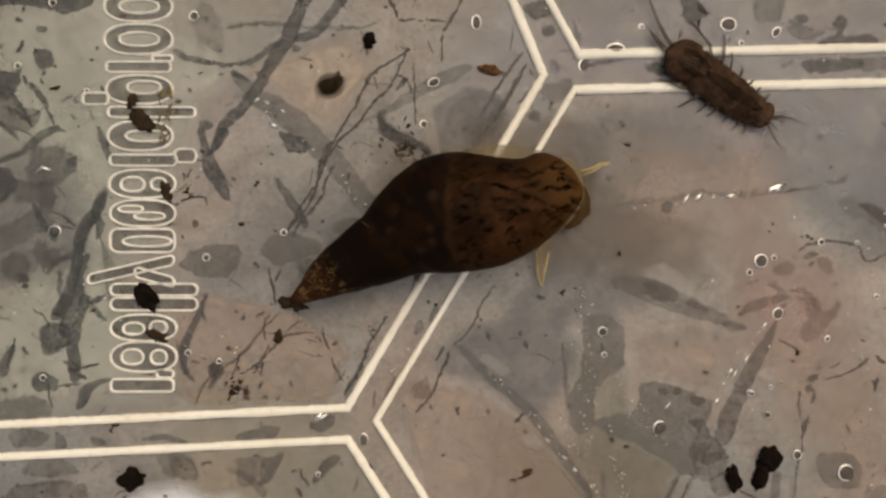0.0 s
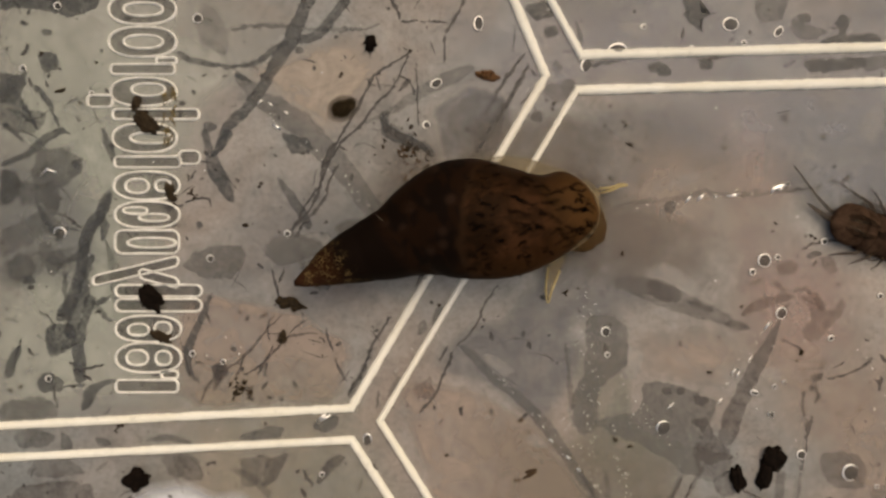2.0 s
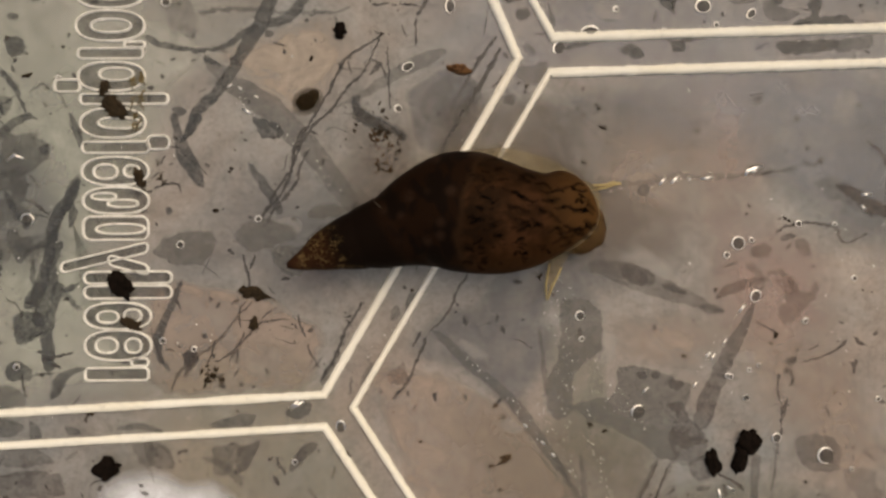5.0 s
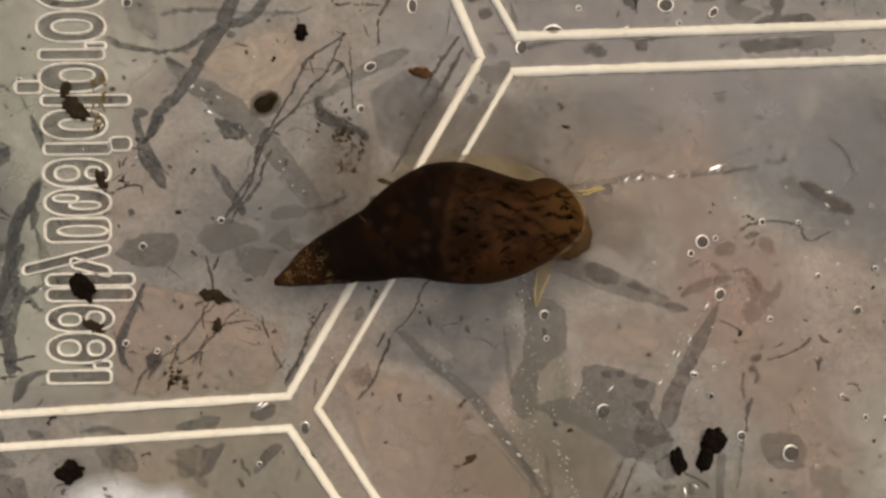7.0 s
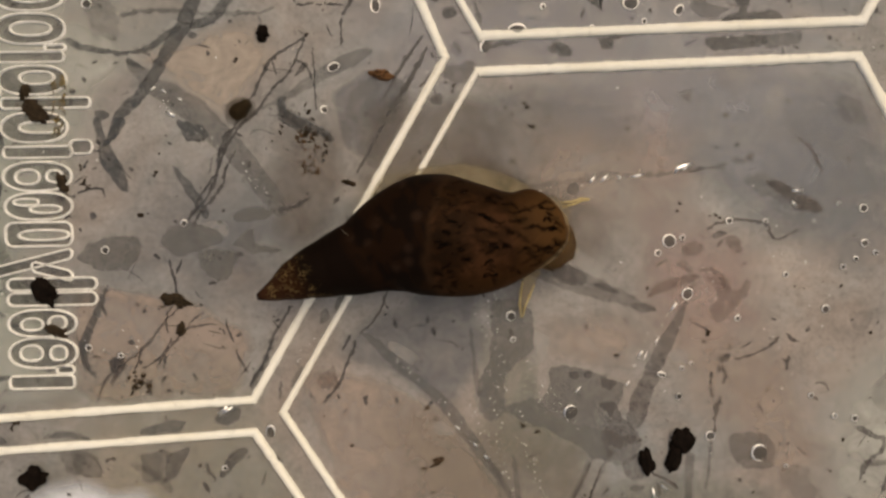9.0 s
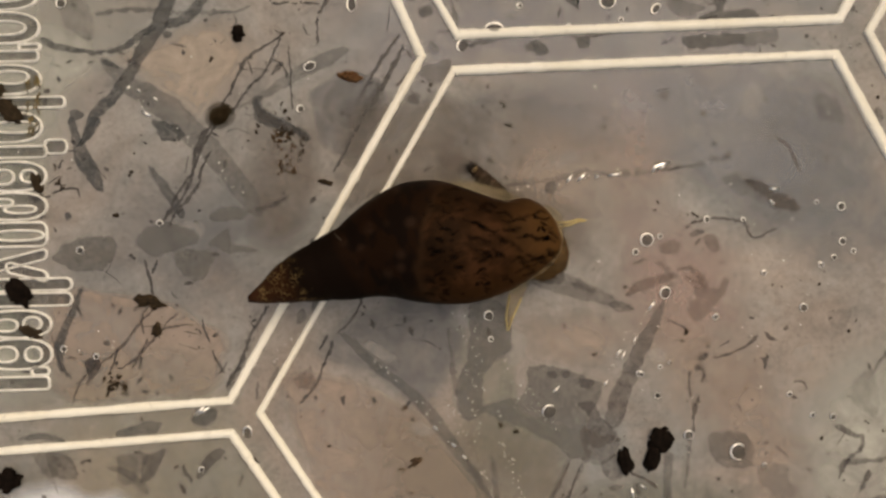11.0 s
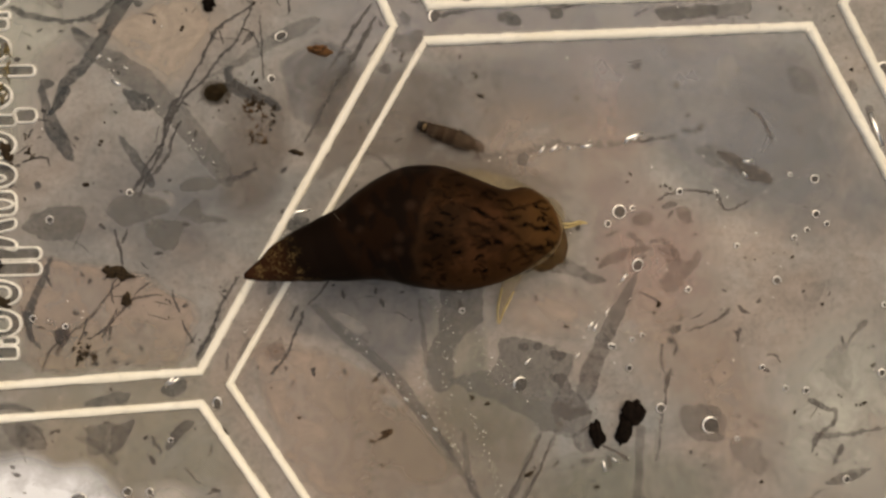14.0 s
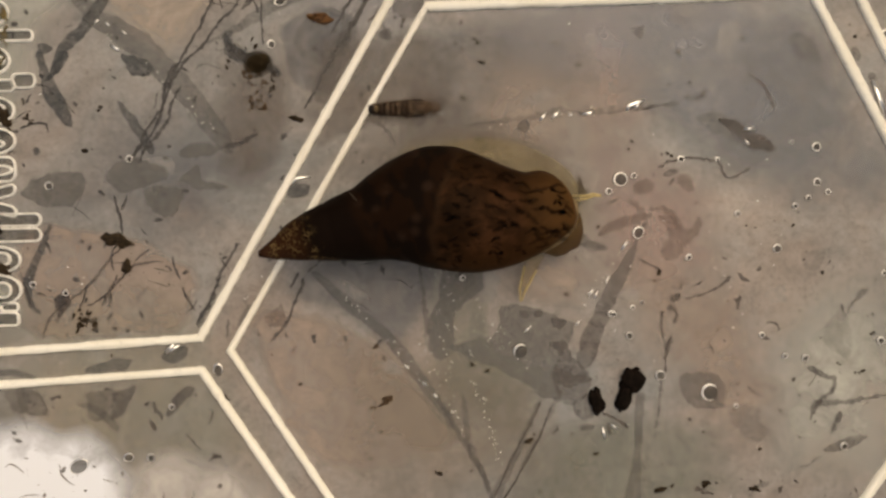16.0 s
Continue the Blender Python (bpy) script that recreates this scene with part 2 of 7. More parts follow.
M = {
    "base": base_plastic(),
    "rib": rib_plastic(),
    "mark": solid("pale_moulded_line", (0.66, 0.65, 0.60), (0.93, 0.92, 0.87), 0.9, 0.45, 0.1),
    "imprint": overlay("wet_imprint", (0.046, 0.053, 0.058), (0.088, 0.092, 0.092), 0.42, 0.80),
    "film": overlay("thin_wet_film", (0.088, 0.096, 0.096), (0.135, 0.135, 0.128), 0.26, 0.56),
    "imprint_warm": overlay("brownish_wet_imprint", (0.075, 0.066, 0.064), (0.120, 0.106, 0.102), 0.34, 0.72),
    "film_warm": overlay("brownish_wet_film", (0.105, 0.096, 0.090), (0.150, 0.136, 0.126), 0.20, 0.52),
    "root": overlay("dark_root_film", (0.030, 0.028, 0.028), (0.075, 0.070, 0.068), 0.60, 1.0, 1.3, 1.3),
    "root_warm": overlay("brownish_root_film", (0.060, 0.048, 0.042), (0.120, 0.100, 0.090), 0.50, 0.95, 1.3, 1.3),
    "fill": overlay("darker_hollow", (0.085, 0.085, 0.08), (0.13, 0.125, 0.115), 0.25, 0.6, 0.8),
    "faint": overlay("very_faint_wet_film", (0.105, 0.106, 0.102), (0.145, 0.141, 0.132), 0.10, 0.26, 0.5, 1.2),
    "rust": overlay("rust_tinted_film", (0.12, 0.075, 0.060), (0.19, 0.13, 0.11), 0.22, 0.48),
    "blush": soft_film("pinkish_film", (0.392, 0.316, 0.266), 0.66),
    "buff": soft_film("buff_film", (0.500, 0.418, 0.345), 0.72),
    "petal": soft_film("pale_pink_film", (0.455, 0.350, 0.312), 0.62),
    "rose": soft_film("rosy_film", (0.43, 0.318, 0.288), 0.62),
    "moss": soft_film("greenish_film", (0.430, 0.460, 0.405), 0.66),
    "olive": soft_film("olive_grey_film", (0.225, 0.232, 0.192), 0.62),
    "mist": soft_film("bluish_grey_film", (0.200, 0.218, 0.235), 0.60),
    "frost": soft_film("pale_bluish_film", (0.335, 0.340, 0.372), 0.50),
    "ashen": overlay("ash_grey_film", (0.120, 0.119, 0.112), (0.170, 0.166, 0.156), 0.42, 0.62, 0.3, 0.5),
    "umber": soft_film("umber_grey_film", (0.245, 0.212, 0.166), 0.42),
    "straw": soft_film("yellowish_film", (0.330, 0.305, 0.225), 0.42),
    # brownish and grey tints, which also paint the shade around the snail
    "dusk": soft_film("brownish_film_and_shade", (0.172, 0.143, 0.123), 0.62),
    "slate": soft_film("grey_film_and_shade", (0.150, 0.159, 0.174), 0.54),
    "pale": soft_film("pale_grey_film", (0.50, 0.505, 0.46), 0.80),
    # white of a reflection, put into colour
    "white_reflection": soft_film("white_reflection_colour", (0.80, 0.84, 0.90), 1.8),
    "smear": soft_film("clear_wet_smear", (0.50, 0.48, 0.455), 0.34),
    # weaker part of the same painted reflection
    "haze": soft_film("faint_reflection_colour", (0.62, 0.59, 0.56), 0.75),
    "dropping": solid("black_dropping", (0.004, 0.003, 0.0022), (0.012, 0.008, 0.006), 1.5, 0.8, 0.7, 0.04),
    "brown": solid("brown_detritus", (0.014, 0.010, 0.006), (0.050, 0.034, 0.019), 2.2, 0.8, 0.7, 0.1),
    "rust_crumb": solid("rust_brown_detritus", (0.030, 0.017, 0.009), (0.095, 0.055, 0.025), 2.2, 0.8, 0.7),
    "gold": solid("golden_algae", (0.16, 0.11, 0.03), (0.30, 0.22, 0.08), 1.5, 0.6, 0.3, 0.3, 0.55),
    "shell": shell_horn(),
    "dash": soft_film("black_shell_pigment", (0.0050, 0.0029, 0.0018), 1.05, 0.02),
    "suture": solid("pale_suture_line", (0.04, 0.03, 0.02), (0.09, 0.075, 0.055), 1.5),
    "lip": solid("pale_shell_lip", (0.11, 0.075, 0.035), (0.24, 0.175, 0.09), 0.8, 0.4, 0.2),
    "foot": solid("cream_snail_foot", (0.20, 0.160, 0.098), (0.36, 0.30, 0.20), 0.5, 0.5, 0.3, 0.15, 0.36),
    "skirt": soft_film("thin_cream_skin", (0.34, 0.285, 0.175), 0.75, 0.1),
    "head": solid("brown_snail_skin", (0.048, 0.024, 0.0070), (0.175, 0.100, 0.033), 0.42, 0.5, 0.4, 0.1, 0.72),
    "tentacle_edge": solid("pale_amber_tentacle_edge", (0.42, 0.31, 0.11), (0.72, 0.60, 0.30), 1.8, 0.4, 0.3, 0.3, 0.85),
    "tentacle": solid("amber_tentacle_skin", (0.24, 0.155, 0.045), (0.50, 0.38, 0.17), 1.4, 0.45, 0.4, 0.2, 0.18),
    "louse": solid("dark_brown_chitin", (0.024, 0.0130, 0.0080), (0.078, 0.046, 0.0295), 0.75, 0.7, 0.6, 0.04),
    "louse_leg": solid("brown_leg_chitin", (0.040, 0.028, 0.019), (0.120, 0.085, 0.055), 2.0, 0.5, 0.3, 0.1, 0.52),
    "young": solid("pale_brown_chitin", (0.085, 0.055, 0.034), (0.20, 0.135, 0.088), 0.9, 0.6, 0.5, 0.1, 0.38),
    "young_dark": solid("mid_brown_chitin", (0.030, 0.016, 0.010), (0.110, 0.066, 0.042), 0.9, 0.6, 0.5, 0.1, 0.42),
    "young_fan": solid("clear_brown_chitin", (0.10, 0.065, 0.045), (0.20, 0.14, 0.10), 0.9, 0.6, 0.5, 0.1, 0.28),
    "young_band": solid("dark_band_chitin", (0.008, 0.006, 0.005), (0.02, 0.014, 0.010), 2.0, 0.5, 0.3),
    "young_stripe": solid("brown_band_chitin", (0.014, 0.009, 0.006), (0.040, 0.025, 0.016), 1.2, 0.8, 0.4, 0.02, 0.32),
    "seed": solid("rusty_seed_coat", (0.055, 0.024, 0.010), (0.17, 0.085, 0.035), 1.6, 0.7, 0.5, 0.1, 0.85),
    "stripe": solid("dark_stripe_chitin", (0.012, 0.008, 0.005), (0.035, 0.022, 0.014), 1.2, 0.8, 0.4, 0.02, 0.5),
    "swimmer": solid("dark_carapace", (0.006, 0.004, 0.002), (0.018, 0.011, 0.005), 1.5, 0.7, 0.5, 0.05),
    "swimmer_hair": solid("brown_bristles", (0.03, 0.022, 0.012), (0.06, 0.042, 0.022), 2.0, 0.8, 0.1, 0.02, 0.16),
    "wall": solid("clear_grey_plastic_wall", (0.45, 0.45, 0.44), (0.55, 0.55, 0.54), 0.05, 0.3, 0.1, 0.5),
    "ground": solid("grey_table_top", (0.20, 0.17, 0.14), (0.30, 0.26, 0.22), 0.03, 0.6, 0.3),
}


def silver():
    m, nt, b = material("silver_air_and_glints", 0.34, 0.5)
    b.inputs["Metallic"].default_value = 1.0
    b.inputs["Base Color"].default_value = (0.97, 0.96, 0.93, 1)
    return m


def bubble_skin():
    m, nt, b = material("bubble_skin", 0.25, 0.2)
    b.inputs["Base Color"].default_value = (0.085, 0.078, 0.070, 1)
    see_through(nt, b, 0.55)
    return m


M["silver"], M["bubble"] = silver(), bubble_skin()


# ---- mesh helpers ----
def link(name, bm, mat, parent=None, label="", smooth=True):
    me = bpy.data.meshes.new(name)
    bm.normal_update()
    bm.to_mesh(me)
    bm.free()
    for p in me.polygons:
        p.use_smooth = smooth
    me.materials.append(M[mat])
    ob = new(name, me)
    ob.parent = parent
    if label:
        ob["label"] = label
    return ob


def part(name, bm, mat, parent, label="", smooth=True):
    return link(name, bm, mat, parent, label, smooth)


def empty(name, label, category, group="", kind=""):
    ob = new(name)
    ob.empty_display_size = 0.002
    return tagged(ob, label, category, group, kind)


def tube(bm, pts, radii, sides=8, flat=1.0):
    """A tapered tube along points in millimetres, closed at its ends."""
    rings = []
    pts = [Vector(p) for p in pts]
    for k, p in enumerate(pts):
        way = (pts[min(k + 1, len(pts) - 1)] - pts[max(k - 1, 0)]).normalized()
        side = way.cross(Vector((0, 0, 1)))
        side = side.normalized() if side.length > 1e-4 else Vector((1, 0, 0))
        up = side.cross(way)
        rings.append([bm.verts.new((p + radii[k] * (math.cos(a) * side + flat * math.sin(a) * up)) * MM)
                      for a in (2 * math.pi * j / sides for j in range(sides))])
    for r, s in zip(rings, rings[1:]):
        for j in range(sides):
            bm.faces.new((r[j], r[(j + 1) % sides], s[(j + 1) % sides], s[j]))
    bm.faces.new(rings[0][::-1])
    bm.faces.new(rings[-1])
    return bm


def lump(bm, at, size, level=2, rough=0.12, freq=1.0, seed=0.0, turn=0.0):
    """An uneven rounded lump: centre, half sizes in millimetres."""
    made = bmesh.ops.create_icosphere(bm, subdivisions=level, radius=1.0)["verts"]
    c, s = math.cos(radians(turn)), math.sin(radians(turn))
    for v in made:
        d = 1 + rough * 2 * noise.noise(v.co * freq + Vector((seed, seed * 1.7, 3.1))) + rough * 0.6 * noise.noise(v.co * freq * 3.3 + Vector((seed, 5.0, seed)))
        x, y, z = v.co.x * d * size[0], v.co.y * d * size[1], v.co.z * d * size[2]
        v.co = Vector((at[0] + c * x - s * y, at[1] + s * x + c * y, at[2] + z)) * MM
    return bm


def box(bm, x0, x1, y0, y1, z0, z1):
    v = [bm.verts.new(Vector((x, y, z)) * MM) for z in (z0, z1) for y in (y0, y1) for x in (x0, x1)]
    for f in ((0, 2, 3, 1), (4, 5, 7, 6), (0, 1, 5, 4), (2, 6, 7, 3), (0, 4, 6, 2), (1, 3, 7, 5)):
        bm.faces.new([v[k] for k in f])
    return bm


# ---- the box ----
table_bm = bmesh.new()
box(table_bm, -230, 250, -200, 180, -30, -3)
bmesh.ops.bevel(table_bm, geom=table_bm.edges[:], offset=2 * MM, segments=2, affect="EDGES")
tagged(link("table_top", table_bm, "ground", smooth=False), "plain grey-brown table top under the plastic box", "table top", kind="structure")

floor_bm = bmesh.new()
box(floor_bm, -150, 170, -130, 110, -3, 0)
floor = tagged(link("floor", floor_bm, "base", smooth=False), "wet frosted clear plastic box base with grey stains", "box base", kind="structure")
for wall_name, w in (("wall_north", (-153, 173, 110, 113)), ("wall_south", (-153, 173, -133, -130)),
                     ("wall_west", (-153, -150, -130, 110)), ("wall_east", (170, 173, -130, 110))):
    wall_bm = bmesh.new()
    box(wall_bm, *w, -3, 85)
    bmesh.ops.bevel(wall_bm, geom=wall_bm.edges[:], offset=0.8 * MM, segments=2, affect="EDGES")
    tagged(link(wall_name, wall_bm, "wall", smooth=False), "clear grey plastic side wall of the box", "wall", kind="structure")

# hexagonal cells moulded in the base: each is outlined by six raised ribs
def rib(a, b, width, high, seed):
    """A raised rib with sloped, slightly wavering flanks, mitred at its ends."""
    bm = bmesh.new()
    a, b = Vector(a), Vector(b)
    way = (b - a).normalized()
    side = Vector((-way.y, way.x))
    n = 150
    rows = []
    for k in range(n + 1):
        p = a.lerp(b, k / n)
        w = width * (1 + 0.14 * noise.noise(Vector((p.x * 0.2, p.y * 0.2, seed))) + 0.19 * noise.noise(Vector((p.x * 1.6, p.y * 1.6, seed))))
        row = []
        for off, z in ((-0.54, -0.05), (-0.47, high * 0.85), (0.0, high), (0.47, high * 0.85), (0.54, -0.05)):
            mitre = 0.577 * off * w * (1 if k == 0 else -1 if k == n else 0)
            q = p + side * off * w + way * mitre
            row.append(bm.verts.new((q.x * MM, q.y * MM, z * MM)))
        rows.append(row)
    for r, s in zip(rows, rows[1:]):
        for j in range(4):
            bm.faces.new((r[j], s[j], s[j + 1], r[j + 1]))
    return bm


def cell(widths, *corners):
    """Six ribs from corner to corner, anticlockwise, with the width of each."""
    ring = empty("hexagonal_cell", "raised ribs outlining a hexagonal cell moulded in the base, caught light painted pale", "rib", "cells of the base", "structure")
    for k in range(6):
        part("rib", rib(corners[k], corners[(k + 1) % 6], widths[k], 0.5, k + corners[0][0]), "rib", ring)


cell((1.15, 1.1, 0.74, 0.85, 1.1, 1.1), (84.45, -19.9), (63.27, 20.2), (17.24, 19.0), (-6.6, -21.0), (17.9, -60.0), (59.0, -56.0))
cell((1.1, 1.1, 1.1, 1.1, 0.95, 0.95), (13.50, 20.70), (-4.5, 63.6), (-56.5, 60.0), (-80.0, 19.0), (-56.5, -21.7), (-10.07, -19.45))
cell((0.95, 0.9, 1.1, 1.1, 1.1, 1.1), (15.05, -62.4), (-10.0, -23.3), (-56.4, -25.6), (-80.0, -66.0), (-57.0, -106.0), (-10.0, -104.0))
cell((1.1, 1.1, 1.1, 0.85, 1.1, 1.1), (87.0, 64.5), (64.0, 105.0), (18.0, 104.0), (-4.9, 63.8), (17.76, 23.25), (63.8, 24.45))
cell((1.1, 1.1, 1.1, 1.0, 1.1, 1.1), (158.0, 23.0), (137.0, 64.0), (90.7, 63.0), (67.4, 22.8), (88.3, -18.7), (135.0, -17.5))


# the maker's raised mark, kept as plain rounded outlines
def loop(x0, x1, y0, y1, corner, lean=0.0):
    """Points round an oval, or round a bar with rounded corners, and the middle of each point's arc."""
    cx, cy = (x0 + x1) / 2, (y0 + y1) / 2
    pts = []
    if corner >= 1.15:
        for j in range(40):
            a = 2 * math.pi * j / 40
            c, d = math.cos(a), math.sin(a)
            x, y = cx + (x1 - x0) / 2 * math.copysign(abs(c) ** 0.8, c), cy + (y1 - y0) / 2 * math.copysign(abs(d) ** 0.9, d)
            pts.append((x, y, Vector((c / (x1 - x0), d / (y1 - y0))).normalized()))
    else:
        corner = min(corner, (x1 - x0) / 2 - 0.01, (y1 - y0) / 2 - 0.01)
        for ax, ay, a0 in ((x1 - corner, y1 - corner, 0), (x0 + corner, y1 - corner, 90), (x0 + corner, y0 + corner, 180), (x1 - corner, y0 + corner, 270)):
            for j in range(7):
                a = radians(a0 + 15 * j)
                pts.append((ax + corner * math.cos(a), ay + corner * math.sin(a), Vector((math.cos(a), math.sin(a)))))
    return [(x, y + lean * (x - cx), d) for x, y, d in pts]


def outline(bm, pts, w=0.42, high=0.35):
    """A closed loop of a thin raised line."""
    rings = []
    for x, y, d in pts:
        wob = w * (1 + 0.35 * noise.noise(Vector((x * 0.8, y * 0.8, 5))))
        rings.append([bm.verts.new(Vector((x + d.x * o * wob, y + d.y * o * wob, z)) * MM) for o, z in ((0.5, -0.03), (0.3, high), (-0.3, high), (-0.5, -0.03))])
    for r, q in zip(rings, rings[1:] + rings[:1]):
        for j in range(3):
            bm.faces.new((r[j], r[j + 1], q[j + 1], q[j]))


# ---- stains, bubbles and crumbs ----
LIFT = [0.02]
FILM = [0.002]


def next_lift():
    LIFT[0] += 0.0004
    return LIFT[0]


STAIN = {"imprint_warm": "brownish grey wet imprint", "film_warm": "faint brownish wet film", "imprint": "dark grey wet imprint", "film": "faint grey wet film",
         "root": "thin dark root trace", "root_warm": "thin brownish root trace", "rust": "faint rusty stain", "ashen": "ash grey wet film", "faint": "very faint grey wet film"}


def by_place(mat, x, y):
    """Stains are browner on the pinkish part of the base."""
    return mat + "_warm" if (x > 6 and y < 20 or y < -24) and mat in ("imprint", "film", "root") else mat


def glide(p0, p1, p2, p3, s):
    """A smooth curve through four points, between the middle two."""
    return 0.5 * (2 * p1 + (p2 - p0) * s + (2 * p0 - 5 * p1 + 4 * p2 - p3) * s * s + (3 * p1 - p0 - 3 * p2 + p3) * s**3)


def streak(mat, *pts):
    """A flat mark with wavering rims along points (x, y, width)."""
    bm = bmesh.new()
    layer = bm.verts.layers.float_color.new("thickness")
    z = next_lift()
    knots = [Vector(p) for p in pts]
    path = []
    for k in range(len(knots) - 1):
        p0, p1, p2, p3 = knots[max(k - 1, 0)], knots[k], knots[k + 1], knots[min(k + 2, len(knots) - 1)]
        n = max(3, int((p2 - p1).to_2d().length / 0.14))
        path += [glide(p0, p1, p2, p3, j / n) for j in range(n)]
    path.append(knots[-1])
    rows = []
    for k, (x, y, w) in enumerate(path):
        a, b = path[max(k - 4, 0)], path[min(k + 4, len(path) - 1)]
        way = Vector((b[0] - a[0], b[1] - a[1])).normalized()
        tip = min(1.0, 0.35 + 0.16 * min(k, len(path) - 1 - k))
        bend = (0.10 + 0.05 * w) * noise.noise(Vector((x * 0.7, y * 0.7, 2.0)))
        if w < 0.75:
            # fine roots are kinked and beaded
            bend += 0.16 * noise.noise(Vector((x * 2.1, y * 2.1, 4.0)))
            w *= 1 + 0.9 * noise.noise(Vector((x * 1.5, y * 1.5, 11.0)))
        row, ends = [], []
        for sgn in (-1, 1):
            rag = 0.17 * noise.noise(Vector((x * 0.6, y * 0.6, sgn * 9.0))) + 0.10 * noise.noise(Vector((x * 2.0, y * 2.0, sgn * 5.0)))
            h = sgn * max(0.05, 0.5 * (w + 0.10) * tip + rag * min(1.0, w / 0.8)) + bend
            ends.append(Vector((x - way.y * h, y + way.x * h, z)))
        rim = min(0.42, 0.26 / max(0.2, w))
        for f, t in ((0.0, 0.0), (rim, 1.0), (1 - rim, 1.0), (1.0, 0.0)):
            v = bm.verts.new(ends[0].lerp(ends[1], f) * MM)
            v[layer] = (t, t, t, 1)
            row.append(v)
        rows.append(row)
    for r, s in zip(rows, rows[1:]):
        for j in range(3):
            bm.faces.new((r[j], s[j], s[j + 1], r[j + 1]))
    mat = by_place(mat, pts[0][0], pts[0][1])
    part("stain", bm, mat, floor, STAIN[mat])


def blot(mat, *corners):
    """A flat blot of any outline, rounded through its corners, thinning over a narrow wavering rim."""
    bm = bmesh.new()
    layer = bm.verts.layers.float_color.new("thickness")
    z = next_lift()
    m = len(corners)
    c = [Vector(p) for p in corners]
    rim = []
    for k in range(m):
        p0, p1, p2, p3 = (c[(k + d) % m] for d in (-1, 0, 1, 2))
        n = max(3, int((p2 - p1).length / 0.22))
        rim += [p1.lerp(p2, j / n).lerp(glide(p0, p1, p2, p3, j / n), 0.7) for j in range(n)]
    n = len(rim)
    area = sum(rim[k].x * rim[(k + 1) % n].y - rim[(k + 1) % n].x * rim[k].y for k in range(n))
    size = math.sqrt(abs(area) / 2)
    band = min(0.30, 0.16 * size)
    outer, inner = [], []
    for k, p in enumerate(rim):
        way = (rim[(k + 2) % n] - rim[k - 2]).normalized()
        side = Vector((way.y, -way.x)) * (1 if area > 0 else -1)
        wav = min(1.0, 0.3 * size) * (0.36 * noise.noise(Vector((p.x * 0.75, p.y * 0.75, 3.0))) + 0.20 * noise.noise(Vector((p.x * 2.2, p.y * 2.2, 6.0))) + 0.10 * noise.noise(Vector((p.x * 5.0, p.y * 5.0, 8.0))))
        for ring, off, t in ((outer, 0.5 * band, 0.0), (inner, -0.5 * band, 1.0)):
            q = p + side * (off + wav)
            v = bm.verts.new(Vector((q.x, q.y, z)) * MM)
            v[layer] = (t, t, t, 1)
            ring.append(v)
    for k in range(n):
        bm.faces.new((outer[k], outer[(k + 1) % n], inner[(k + 1) % n], inner[k]))
    bm.faces.new(inner)
    bmesh.ops.triangulate(bm, faces=[f for f in bm.faces if len(f.verts) > 4])
    mat = by_place(mat, *corners[0])
    part("stain", bm, mat, floor, STAIN[mat])


def patch(mat, cx, cy, w, h, turn):
    """A flat film with an uneven rim, thinning out to it."""
    bm = bmesh.new()
    z = 0.004 + 0.25 * (next_lift() - 0.02)
    layer = bm.verts.layers.float_color.new("thickness")
    n, rings = 72, 12
    c, s = math.cos(radians(turn)), math.sin(radians(turn))
    grid = []
    for j in range(1, rings + 1):
        row = []
        for k in range(n):
            a = 2 * math.pi * k / n
            rag = 1 + 0.40 * noise.noise(Vector((math.cos(a) * 1.2 + cx, math.sin(a) * 1.2 + cy, 1))) + 0.16 * noise.noise(Vector((math.cos(a) * 2.7 + cx, math.sin(a) * 2.7 + cy, 4)))
            # blots are squarer than an ellipse
            q = (abs(math.cos(a)) ** 2.6 + abs(math.sin(a)) ** 2.6) ** (-1 / 2.6)
            rag *= 1.05
            x, y = 0.5 * w * q * math.cos(a) * rag * j / rings, 0.5 * h * q * math.sin(a) * rag * j / rings
            v = bm.verts.new(Vector((cx + c * x - s * y, cy + s * x + c * y, z)) * MM)
            t = (1 - j / rings) * (2.3 if mat in ("white_reflection", "haze") else 5.0)
            v[layer] = (min(1, t),) * 3 + (1,)
            row.append(v)
        grid.append(row)
    mid = bm.verts.new(Vector((cx, cy, z)) * MM)
    mid[layer] = (1, 1, 1, 1)
    for k in range(n):
        bm.faces.new((mid, grid[0][k], grid[0][(k + 1) % n]))
        for r, q in zip(grid, grid[1:]):
            bm.faces.new((r[k], q[k], q[(k + 1) % n], r[(k + 1) % n]))
    part("film", bm, mat, floor, {"white_reflection": "white reflection painted on the base", "haze": "faint white reflection painted on the base", "smear": "clear wet smear on the base"}[mat])


